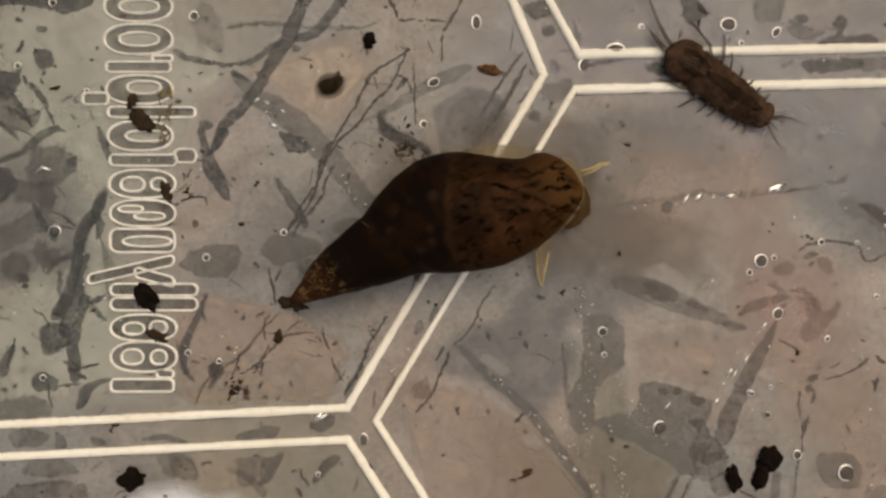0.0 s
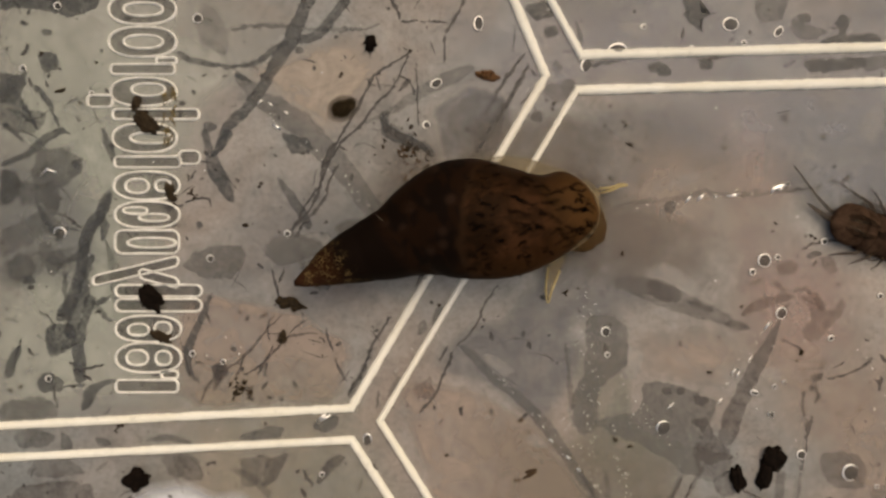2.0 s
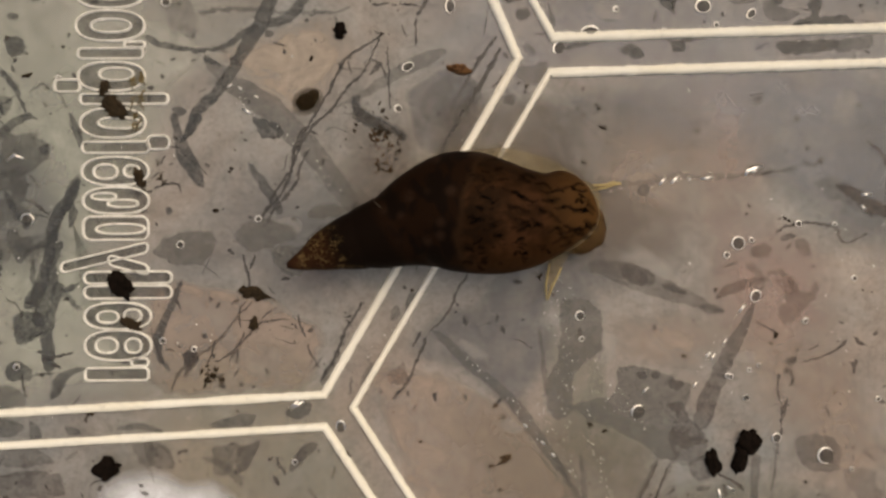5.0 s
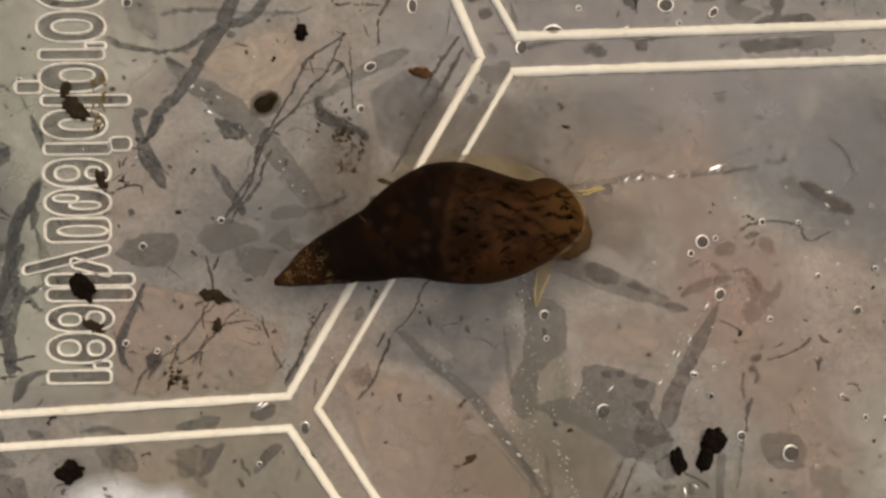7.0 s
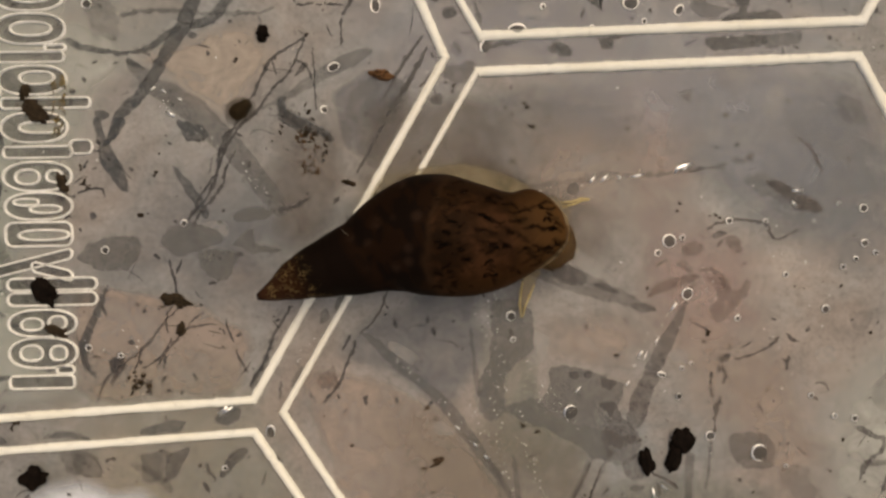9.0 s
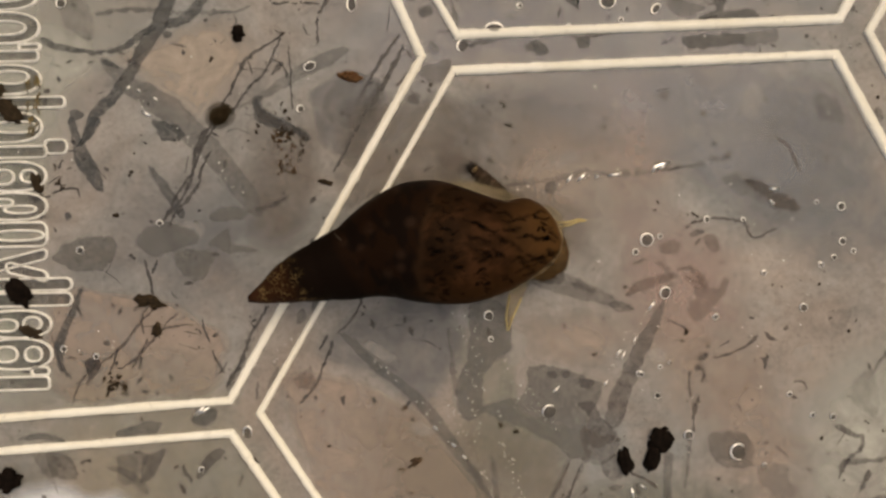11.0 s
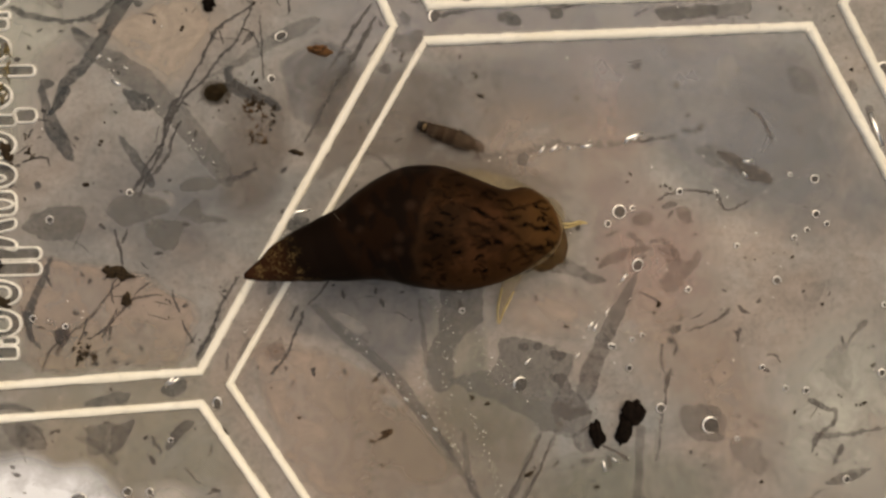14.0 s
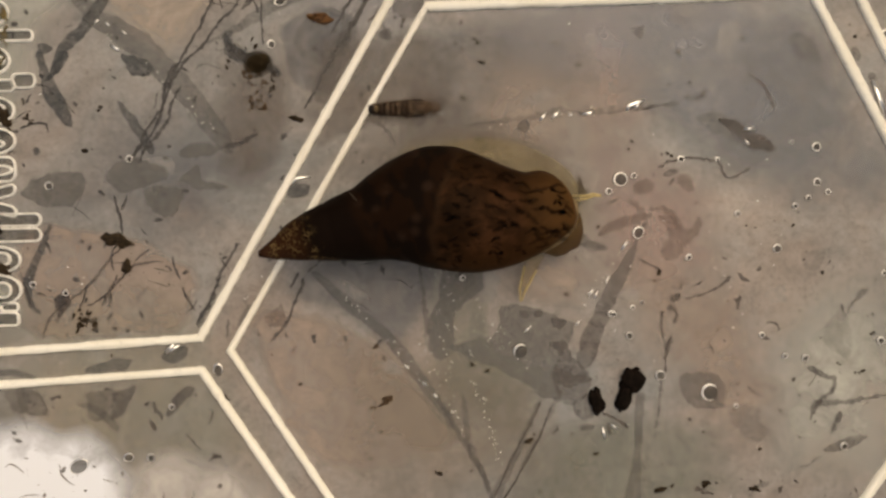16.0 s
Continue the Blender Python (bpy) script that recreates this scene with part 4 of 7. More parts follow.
streak("root", (-27.7, -7.6, 0.27), (-27.1, -9.2, 0.27))
streak("root", (-30.7, -11.1, 0.20), (-30.1, -13.2, 0.20), (-29.5, -15.4, 0.20))
streak("root", (-29.1, -14.0, 0.27), (-27.8, -13.9, 0.34))
blot("root", (-26.9, -14.5), (-26.1, -13.9), (-25.0, -14.9), (-25.8, -16.0), (-26.7, -15.8))
blot("imprint", (-47.9, -15.6), (-46.4, -15.1), (-44.9, -16.2), (-45.3, -17.4), (-47.1, -17.4), (-47.9, -16.7))
blot("film", (-52.4, -19.0), (-49.1, -18.0), (-47.1, -18.1), (-46.0, -19.3), (-46.3, -20.6), (-52.4, -20.8))
streak("root", (-46.2, -16.6, 0.41), (-45.9, -18.0, 0.34), (-45.6, -19.5, 0.27))
streak("imprint", (-38.0, -16.0, 0.48), (-40.5, -16.6, 1.02), (-41.6, -17.6, 1.50), (-42.2, -19.0, 1.23), (-42.6, -19.8, 0.41))
streak("imprint", (-45.2, -16.9, 0.41), (-42.2, -16.5, 0.34))
blot("film", (-50.9, -22.7), (-49.2, -22.1), (-46.5, -22.4), (-46.1, -23.4), (-47.8, -24.3), (-50.2, -24.1))
blot("film", (-45.2, -22.4), (-44.1, -22.9), (-43.9, -24.4), (-45.1, -24.5))
blot("film", (-41.0, -23.1), (-39.7, -23.2), (-39.1, -23.8), (-40.4, -24.1))
streak("film", (-34.9, -23.4, 0.55), (-32.5, -23.0, 0.95), (-28.9, -23.9, 0.41))
blot("film", (-50.6, -29.0), (-47.8, -28.6), (-44.5, -28.2), (-41.7, -28.9), (-41.4, -31.3), (-51.3, -31.3))
streak("film", (-40.9, -27.0, 0.75), (-39.6, -26.0, 0.27))
blot("film", (-32.9, -25.3), (-30.2, -25.6), (-30.5, -27.9), (-32.2, -27.4))
blot("film", (-47.8, -25.5), (-44.4, -25.6), (-42.4, -27.2), (-45.8, -27.9), (-49.2, -27.2))
streak("imprint", (-14.8, 30.3, 1.64), (-16.5, 26.9, 1.77), (-17.5, 24.5, 2.05), (-19.2, 22.1, 1.77), (-20.6, 19.5, 1.50), (-22.6, 16.8, 1.50), (-24.9, 14.6, 1.40), (-26.1, 12.0, 0.95), (-27.1, 10.9, 0.5))
streak("imprint", (-10.4, 30.2, 1.23), (-12.3, 27.6, 1.36), (-13.8, 25.9, 1.36), (-16.5, 24.8, 1.09))
streak("film", (-24.6, 26.4, 0.55), (-19.2, 26.8, 0.75), (-13.8, 26.3, 0.61), (-8.4, 26.4, 0.61), (-6.5, 27.0, 0.41))
streak("root", (-5.1, 30.1, 0.75), (-4.0, 27.5, 0.61))
streak("root", (-4.0, 27.2, 0.48), (-1.9, 27.3, 0.34))
streak("root", (-1.7, 27.2, 0.34), (-0.9, 27.3, 0.27))
streak("root", (-0.4, 27.2, 0.34), (1.3, 27.2, 0.34))
streak("root", (1.3, 25.7, 0.34), (1.3, 22.3, 0.27))
streak("ashen", (-24.0, 21.2, 0.9), (-22.5, 19.5, 1.7), (-20.2, 17.6, 2.4), (-17.1, 15.5, 3.1), (-14.2, 12.9, 3.1), (-11.5, 10.1, 2.8), (-9.1, 7.0, 2.6), (-7.3, 4.4, 2.4), (-5.8, 2.3, 1.4))
streak("imprint", (-24.1, 20.9, 0.55), (-23.0, 20.5, 0.89), (-21.9, 19.8, 0.27))
blot("imprint", (-18.3, 13.9), (-17.2, 13.6), (-15.6, 13.2), (-14.6, 12.2), (-15.3, 11.3), (-17.1, 11.4), (-17.9, 12.6))
streak("root", (-2.8, 23.7, 0.27), (-5.0, 22.2, 0.34), (-7.0, 20.9, 0.41), (-8.4, 18.5, 0.48), (-9.4, 16.5, 0.48), (-10.9, 14.2, 0.41), (-12.1, 11.9, 0.41), (-13.5, 9.3, 0.34))
streak("root", (-3.1, 23.4, 0.27), (-4.0, 21.2, 0.27), (-5.0, 19.2, 0.34), (-7.0, 17.2, 0.41), (-9.0, 14.6, 0.41), (-11.1, 12.7, 0.34), (-12.8, 10.0, 0.41), (-13.8, 7.3, 0.41), (-15.2, 4.4, 0.34), (-17.5, 1.8, 0.27))
streak("root", (-7.0, 20.9, 0.27), (-6.5, 18.9, 0.20))
streak("root", (-4.3, 20.9, 0.27), (-3.2, 20.1, 0.34), (-2.6, 19.5, 0.34), (-2.3, 18.4, 0.27))
streak("root", (-2.1, 22.3, 0.20), (-1.9, 14.7, 0.20))
streak("film", (-8.4, 15.0, 0.41), (-4.3, 17.0, 1.16), (-1.6, 18.7, 1.57), (2.5, 20.8, 1.77), (4.9, 21.8, 0.68))
streak("imprint", (-6.2, 16.2, 0.6), (-5.9, 14.9, 1.1), (-4.4, 13.6, 1.3), (-2.0, 12.6, 1.0), (-0.2, 11.5, 0.6))
blot("imprint", (-16.8, 23.9), (-16.2, 24.2), (-15.6, 23.8), (-16.0, 23.4), (-16.6, 23.4))
streak("root", (-15.8, 22.7, 0.27), (-14.1, 22.3, 0.20))
streak("film", (-8.4, 26.0, 0.34), (-7.7, 22.9, 0.41))
blot("ashen", (-30.2, -2.0), (-29.0, -0.8), (-27.4, -0.1), (-24.8, 0.5), (-23.3, -0.2), (-22.8, -1.7), (-23.7, -2.9), (-25.7, -3.8), (-28.1, -3.5), (-29.4, -2.8))
blot("ashen", (-20.4, -0.2), (-19.2, 1.3), (-16.5, 1.6), (-13.8, 0.8), (-13.3, -0.2), (-14.8, -1.2), (-17.9, -2.1), (-19.4, -1.7))
streak("imprint", (-18.8, 8.5, 0.6), (-17.4, 6.4, 1.15), (-16.1, 4.3, 1.3), (-15.0, 2.2, 0.9))
streak("root", (-19.6, -2.5, 0.27), (-19.4, -3.6, 0.34), (-19.0, -5.1, 0.41), (-18.7, -7.0, 0.34))
streak("root", (-18.1, -2.5, 0.27), (-18.8, -4.3, 0.34))
streak("root", (-19.3, -8.0, 0.20), (-20.1, -9.4, 0.27), (-19.9, -11.3, 0.27))
streak("root", (-17.6, -10.4, 0.20), (-16.5, -9.4, 0.27), (-15.7, -8.9, 0.27))
streak("root", (-13.1, -9.7, 0.27), (-12.8, -11.1, 0.27), (-12.2, -12.6, 0.34))
streak("root", (-12.1, -13.5, 0.27), (-11.4, -14.9, 0.34), (-10.7, -16.3, 0.34))
streak("film", (-7.0, -11.9, 0.55), (-8.2, -13.9, 0.68), (-9.6, -16.7, 0.95), (-10.3, -18.4, 0.55))
streak("film", (-6.7, -17.3, 0.41), (-7.0, -19.5, 0.27))
streak("film", (-4.3, -15.6, 0.82), (-4.9, -17.3, 0.95), (-5.6, -18.2, 0.55))
blot("film", (-1.9, -9.4), (-1.2, -8.7), (-0.8, -10.1), (-1.9, -10.6))
streak("film", (0.9, -7.3, 1.09), (-0.2, -9.4, 0.82))
blot("rust", (-2.5, -17.3), (-1.2, -16.2), (-0.4, -15.6), (-0.0, -18.0), (-1.9, -18.1))
blot("imprint", (-14.8, -21.8), (-13.8, -20.8), (-11.8, -20.4), (-11.9, -21.7), (-13.1, -22.4))
blot("film", (-23.4, -22.8), (-20.0, -21.7), (-17.9, -21.9), (-19.3, -23.1), (-22.7, -23.4))
blot("imprint", (-20.3, -26.0), (-17.9, -25.0), (-19.3, -28.2), (-20.8, -28.8))
streak("imprint", (-15.9, -26.9, 0.68), (-14.8, -29.1, 0.68))
streak("imprint", (-14.2, -28.6, 0.82), (-12.5, -26.3, 1.36), (-10.9, -25.4, 0.95))
streak("film", (-24.7, -26.9, 0.68), (-22.0, -27.9, 1.09), (-20.0, -30.3, 0.95))
streak("root", (-23.0, -12.8, 0.27), (-23.7, -14.9, 0.27))
streak("root", (-19.9, -12.8, 0.27), (-21.3, -14.5, 0.34), (-23.1, -15.4, 0.27))
streak("root", (-20.2, -13.9, 0.27), (-20.6, -15.6, 0.27))
streak("root", (-20.2, -16.2, 0.55), (-20.9, -17.3, 0.41))
blot("root", (-22.5, -18.3), (-21.9, -18.1), (-22.0, -18.6))
blot("root", (-18.8, -18.3), (-18.2, -18.2), (-18.5, -18.7))
blot("faint", (3.9, 9.4), (7.3, 16.2), (9.3, 18.9), (8.0, 10.8), (5.9, 7.3))
streak("root", (3.7, 29.9, 0.41), (2.6, 27.7, 0.48), (1.5, 25.8, 0.41))
streak("root", (0.5, 27.2, 0.27), (1.7, 27.1, 0.27))
streak("root", (11.0, 23.5, 0.30), (9.3, 21.2, 0.50), (7.8, 18.9, 0.45), (6.1, 15.9, 0.25))
streak("root", (11.4, 22.1, 0.35), (10.3, 20.1, 0.70), (8.8, 17.3, 0.75), (6.9, 14.4, 0.60), (4.9, 11.0, 0.55), (2.7, 7.3, 0.30))
streak("root", (11.8, 18.9, 0.27), (10.5, 17.2, 0.34))
blot("faint", (1.9, 16.5), (5.4, 18.9), (8.4, 18.2), (7.4, 14.1), (4.7, 12.4), (1.9, 13.8))
blot("imprint", (11.1, 29.1), (14.6, 29.8), (14.6, 28.0), (12.8, 27.4), (11.5, 28.0))
blot("imprint", (13.4, 26.4), (14.6, 26.8), (15.0, 26.1), (14.6, 25.5), (13.5, 25.5))
blot("film", (14.6, 22.7), (15.6, 21.8), (15.2, 20.8), (14.2, 21.4))
blot("film", (13.5, 19.5), (17.0, 20.3), (16.3, 18.1), (14.6, 17.7), (13.5, 18.4))
blot("imprint", (11.8, 16.1), (12.9, 16.5), (13.0, 15.3), (11.8, 15.3))
blot("film", (17.1, 27.4), (18.0, 25.3), (17.5, 24.0))
streak("imprint", (18.7, 22.0, 0.61), (21.0, 22.3, 0.48), (23.2, 22.7, 0.14))
blot("film", (25.8, 21.9), (27.2, 22.4), (27.7, 21.4), (26.2, 21.1))
blot("imprint", (30.1, 30.0), (30.5, 27.7), (31.8, 26.4), (32.4, 26.0), (32.2, 27.4), (33.7, 28.2), (32.4, 28.6), (32.0, 30.0))
streak("root", (30.1, 26.4, 0.27), (29.9, 25.1, 0.55))
blot("film", (39.1, 30.0), (42.6, 30.0), (42.2, 27.7), (40.9, 27.3), (39.1, 27.7))
blot("imprint", (43.9, 28.1), (45.3, 28.2), (45.5, 27.3), (44.6, 27.0), (44.0, 27.4))
blot("imprint", (49.4, 28.1), (50.3, 27.5), (49.8, 26.4), (50.1, 25.6), (52.9, 25.8), (54.0, 25.0), (52.5, 24.6), (48.4, 24.6), (46.6, 24.7), (47.7, 25.4), (48.8, 25.9), (48.4, 27.1))
blot("film", (43.3, 27.5), (45.7, 26.7), (47.7, 26.0), (45.0, 25.0), (43.3, 26.0))
blot("imprint", (44.9, 22.5), (47.1, 22.8), (52.0, 22.8), (51.9, 21.6), (46.4, 21.2), (44.9, 21.5))
blot("film", (51.9, 22.8), (56.0, 23.3), (56.0, 21.8), (52.2, 21.4))
blot("imprint", (32.0, 22.6), (33.5, 22.6), (33.5, 21.6), (32.3, 21.5))
streak("root", (31.4, 22.8, 0.20), (33.7, 22.7, 0.27), (34.7, 23.0, 0.20), (36.2, 23.0, 0.14))
blot("imprint", (26.7, 22.3), (28.2, 21.9), (28.6, 20.9), (27.1, 20.8))
streak("imprint", (42.1, 21.8, 0.61), (43.8, 22.5, 0.41))
blot("film", (41.6, 16.2), (43.0, 16.5), (42.6, 15.1))
streak("root", (7.8, -4.5, 0.27), (6.0, -7.1, 0.34), (5.4, -8.8, 0.34), (4.0, -10.8, 0.34), (2.7, -11.9, 0.41))
streak("root", (2.3, -12.6, 0.41), (1.6, -14.3, 0.41), (0.9, -16.0, 0.41), (0.2, -17.7, 0.41), (-0.5, -18.7, 0.34), (-1.9, -20.0, 0.34))
streak("root", (1.7, -11.9, 0.34), (0.6, -13.7, 0.34))
streak("film", (3.0, -11.7, 0.61), (4.7, -13.2, 1.09), (7.4, -16.0, 1.30), (10.8, -18.7, 1.36), (13.9, -22.2, 1.64), (16.0, -25.3, 1.50), (18.4, -28.8, 1.23), (19.7, -31.0, 0.82))
blot("ashen", (18.4, -8.8), (20.1, -8.1), (22.5, -8.8), (23.5, -10.9), (23.2, -14.3), (21.5, -15.7), (19.9, -17.7), (19.8, -21.2), (18.1, -22.6), (16.9, -21.2), (16.9, -17.7), (18.0, -15.7), (18.4, -12.9))
streak("film", (16.0, -11.5, 0.41), (16.3, -15.7, 0.68), (16.7, -19.8, 0.61))
streak("film", (21.8, 5.0, 0.27), (25.4, 5.5, 0.61), (30.1, 6.0, 0.82), (32.5, 6.8, 0.68), (34.2, 6.6, 0.41), (36.9, 6.4, 0.61), (40.9, 6.7, 0.55), (43.6, 6.9, 0.55), (47.2, 7.4, 0.61))
streak("film", (47.6, 7.9, 0.55), (50.3, 8.0, 0.61))
blot("imprint", (27.7, 5.0), (28.4, 5.5), (29.2, 5.3), (28.9, 4.2), (28.0, 4.3))
streak("root", (55.6, 10.8, 0.27), (57.3, 9.3, 0.34), (58.0, 8.1, 0.55), (58.8, 6.2, 0.20))
blot("faint", (49.2, 5.6), (51.0, 6.3), (53.2, 5.5), (56.6, 3.5), (58.8, 1.9), (56.9, 1.5), (53.8, 2.8), (51.1, 3.8))
blot("root", (51.7, 5.3), (53.2, 5.4), (54.2, 4.8), (54.9, 4.8), (55.6, 3.8), (57.0, 3.4), (58.1, 2.4), (58.7, 1.6), (56.2, 1.8), (54.5, 3.1), (53.2, 4.1))
blot("faint", (60.7, 15.4), (63.5, 14.7), (64.2, 12.0), (61.4, 12.7))
streak("root", (44.5, -0.3, 0.48), (46.3, 0.5, 0.48), (47.7, 0.8, 0.34), (50.7, 0.6, 0.34), (51.9, 0.1, 0.48), (52.4, -0.9, 0.55), (52.8, -1.6, 0.41), (54.2, -1.3, 0.34), (55.7, -0.4, 0.41))
blot("imprint", (45.1, -1.0), (46.3, -0.4), (47.1, -0.9), (45.6, -1.4))
blot("rust", (41.7, -2.2), (43.2, -1.6), (44.0, -2.3), (43.5, -3.2), (41.8, -3.2))
streak("rust", (37.2, -8.2, 0.55), (39.1, -7.1, 1.36), (41.5, -6.4, 1.23), (43.7, -5.9, 0.82))
streak("rust", (43.5, -5.2, 0.48), (45.2, -5.1, 0.61), (46.4, -6.2, 0.95), (47.1, -7.7, 0.95))
blot("rust", (44.4, -5.9), (46.6, -6.2), (47.4, -7.7), (48.7, -7.4), (49.4, -6.2), (49.9, -6.9), (49.2, -8.4), (47.7, -10.0), (46.6, -11.1), (45.5, -11.4), (44.9, -10.1), (46.0, -8.6), (45.2, -7.0))
streak("rust", (41.1, -4.1, 0.61), (42.2, -5.1, 0.68), (43.0, -6.1, 0.41))
blot("rust", (47.0, -1.2), (48.3, -1.3), (49.0, -2.9), (48.0, -3.2), (47.1, -2.2))
streak("root", (38.2, -4.5, 0.27), (39.8, -3.8, 0.27))
blot("film", (35.1, -9.2), (36.7, -8.7), (38.2, -9.7), (36.7, -10.2))
streak("imprint", (42.0, -8.8, 0.48), (41.0, -10.9, 1.23), (39.8, -13.2, 1.84), (38.0, -16.6, 2.11), (36.6, -19.9, 2.39), (35.6, -22.8, 2.32), (35.1, -24.1, 1.50))
streak("root", (42.1, -11.2, 0.27), (43.5, -11.8, 0.27), (44.6, -12.7, 0.34))
streak("root", (47.2, -13.9, 0.27), (47.1, -14.8, 0.27))
blot("root", (45.9, -15.7), (47.1, -15.3), (47.1, -16.1), (46.0, -16.3))
streak("root", (46.2, -16.6, 0.41), (46.6, -17.8, 0.41), (46.3, -19.0, 0.41))
streak("root", (47.7, -16.0, 0.27), (49.6, -15.6, 0.34), (51.3, -14.9, 0.34), (52.4, -14.3, 0.48), (53.2, -13.4, 0.48))
streak("root", (48.4, -14.7, 0.20), (49.8, -14.0, 0.27))
streak("root", (54.0, -13.0, 0.34), (54.8, -13.7, 0.55), (55.6, -14.1, 0.20))
streak("root", (54.3, -15.7, 0.61), (54.1, -17.5, 0.55))
streak("root", (57.6, -19.1, 0.55), (58.5, -19.1, 0.41), (59.2, -20.1, 0.48))
streak("root", (45.9, -20.4, 0.41), (45.5, -21.8, 0.89), (45.3, -23.0, 0.41), (45.0, -25.2, 0.27))
streak("root", (46.3, -21.2, 0.34), (45.6, -21.1, 0.27))
streak("root", (44.9, -17.4, 0.34), (44.8, -20.0, 0.27), (45.4, -21.1, 0.27))
streak("film", (44.9, -25.2, 0.34), (44.4, -29.0, 0.41), (44.0, -31.7, 0.41))
streak("film", (69.9, -15.2, 0.95), (68.3, -16.9, 0.55), (67.4, -18.2, 0.34))
blot("faint", (64.6, -20.0), (66.7, -17.9), (67.6, -18.6), (68.0, -21.3), (67.6, -23.9), (66.2, -23.1), (65.0, -22.1))
blot("faint", (62.0, -10.9), (64.8, -10.6), (64.1, -12.7), (62.4, -12.6))
blot("ashen", (25.4, -16.4), (28.5, -16.4), (30.8, -17.1), (33.2, -18.2), (34.4, -18.7), (33.8, -20.6), (32.8, -21.9), (32.1, -23.9), (32.4, -26.3), (32.0, -27.5), (30.3, -27.6), (29.0, -26.3), (25.0, -23.9), (21.3, -22.4), (19.6, -21.3), (22.3, -20.3), (24.5, -20.2), (25.3, -18.7))
blot("imprint", (27.6, -17.2), (28.6, -17.0), (28.8, -17.7), (28.0, -17.9))
blot("imprint", (29.5, -17.1), (30.5, -17.2), (30.1, -17.9), (29.5, -17.7))
blot("imprint", (31.5, -17.9), (33.3, -18.3), (32.8, -19.2), (31.7, -18.9))
blot("imprint", (31.2, -20.9), (33.1, -20.8), (34.1, -22.7), (36.2, -25.4), (34.6, -26.0), (33.1, -26.5), (32.1, -25.4), (31.8, -23.9), (32.7, -22.6))
streak("film", (30.3, -27.5, 0.41), (29.3, -29.3, 0.68), (28.2, -31.7, 0.82), (27.2, -34.0, 0.95), (25.8, -36.7, 1.16), (24.2, -40.1, 1.77))
streak("root", (30.1, -28.1, 0.20), (28.1, -31.9, 0.27), (26.1, -35.7, 0.27), (24.4, -39.4, 0.34))
streak("film", (32.8, -26.5, 0.55), (31.5, -28.7, 0.75), (30.6, -30.7, 0.55), (29.6, -32.7, 0.48), (28.5, -34.4, 0.34), (27.1, -37.1, 0.41), (26.1, -38.8, 0.48), (25.2, -40.2, 0.55))
streak("root", (31.3, -28.8, 0.27), (29.6, -32.9, 0.27), (27.1, -37.2, 0.27), (25.5, -39.8, 0.27))
streak("root", (31.5, -31.7, 0.34), (32.2, -31.4, 0.41), (31.9, -30.9, 0.20))
blot("film", (33.9, -28.1), (35.8, -27.4), (36.6, -29.8), (35.1, -30.3), (34.1, -29.4))
streak("root", (37.3, -29.4, 0.27), (38.8, -30.2, 0.27), (40.7, -31.5, 0.34))
streak("root", (38.1, -30.8, 0.41), (38.5, -32.3, 0.55))
blot("film", (35.1, -31.0), (36.6, -31.0), (36.4, -31.5), (34.9, -31.5))
streak("film", (42.1, -27.2, 1.36), (41.9, -31.7, 1.09), (41.6, -35.8, 1.16), (41.0, -41.0, 2.32))
streak("film", (20.8, -27.0, 0.68), (21.4, -32.5, 0.95), (23.1, -36.7, 0.82), (24.4, -40.5, 0.68))
streak("film", (17.6, -27.0, 0.68), (19.4, -30.1, 0.82), (22.1, -34.9, 0.82), (23.9, -38.7, 0.68))
blot("film", (47.1, -25.2), (48.9, -24.9), (51.6, -25.2), (52.4, -26.6), (52.0, -29.2), (49.5, -29.3), (48.0, -28.4), (47.1, -27.0))
blot("faint", (53.3, -29.2), (56.4, -29.2), (56.8, -31.0), (57.6, -32.4), (56.4, -33.6), (54.3, -32.2), (53.0, -30.6))
streak("imprint", (62.6, -24.6, 0.89), (64.4, -25.6, 0.82), (65.8, -26.1, 0.68), (65.6, -27.5, 0.55), (64.1, -28.7, 0.68), (63.4, -29.5, 0.95), (63.0, -31.1, 0.48))
streak("imprint", (63.6, -29.0, 1.02), (66.9, -29.0, 0.68), (70.4, -28.5, 0.61), (73.2, -28.1, 0.55))
streak("imprint", (66.7, -30.1, 0.82), (65.9, -32.0, 0.68), (65.3, -32.9, 0.34))
streak("film", (64.5, -34.9, 0.41), (66.2, -34.4, 1.36), (67.6, -34.1, 1.64), (69.0, -33.6, 1.02), (70.1, -33.2, 0.34))
streak("film", (64.5, -35.5, 0.55), (62.7, -36.4, 0.41), (61.4, -36.8, 0.27))
streak("film", (55.3, -40.3, 0.55), (56.4, -39.1, 0.68), (57.8, -38.7, 0.82))
streak("root", (48.7, -38.9, 0.82), (49.6, -39.5, 0.41), (51.0, -39.8, 0.27))
blot("film", (67.6, 13.3), (68.6, 13.7), (69.1, 12.3), (68.1, 11.9))
blot("imprint", (70.1, 10.6), (70.9, 10.6), (71.0, 9.4), (70.3, 9.5))
streak("film", (21.8, -4.1, 1.3), (26.3, -5.2, 2.9), (32.4, -7.6, 2.3), (38.3, -10.0, 0.4))
blot("imprint", (25.6, -4.2), (28.6, -4.4), (29.9, -5.6), (29.4, -6.6), (26.6, -6.2))
streak("imprint", (30.7, -6.4, 0.5), (32.4, -7.1, 0.9), (33.8, -7.7, 0.4))
blot("ashen", (-16.1, -2.0), (-12.4, -1.6), (-11.6, -2.9), (-12.9, -5.1), (-15.0, -4.6))
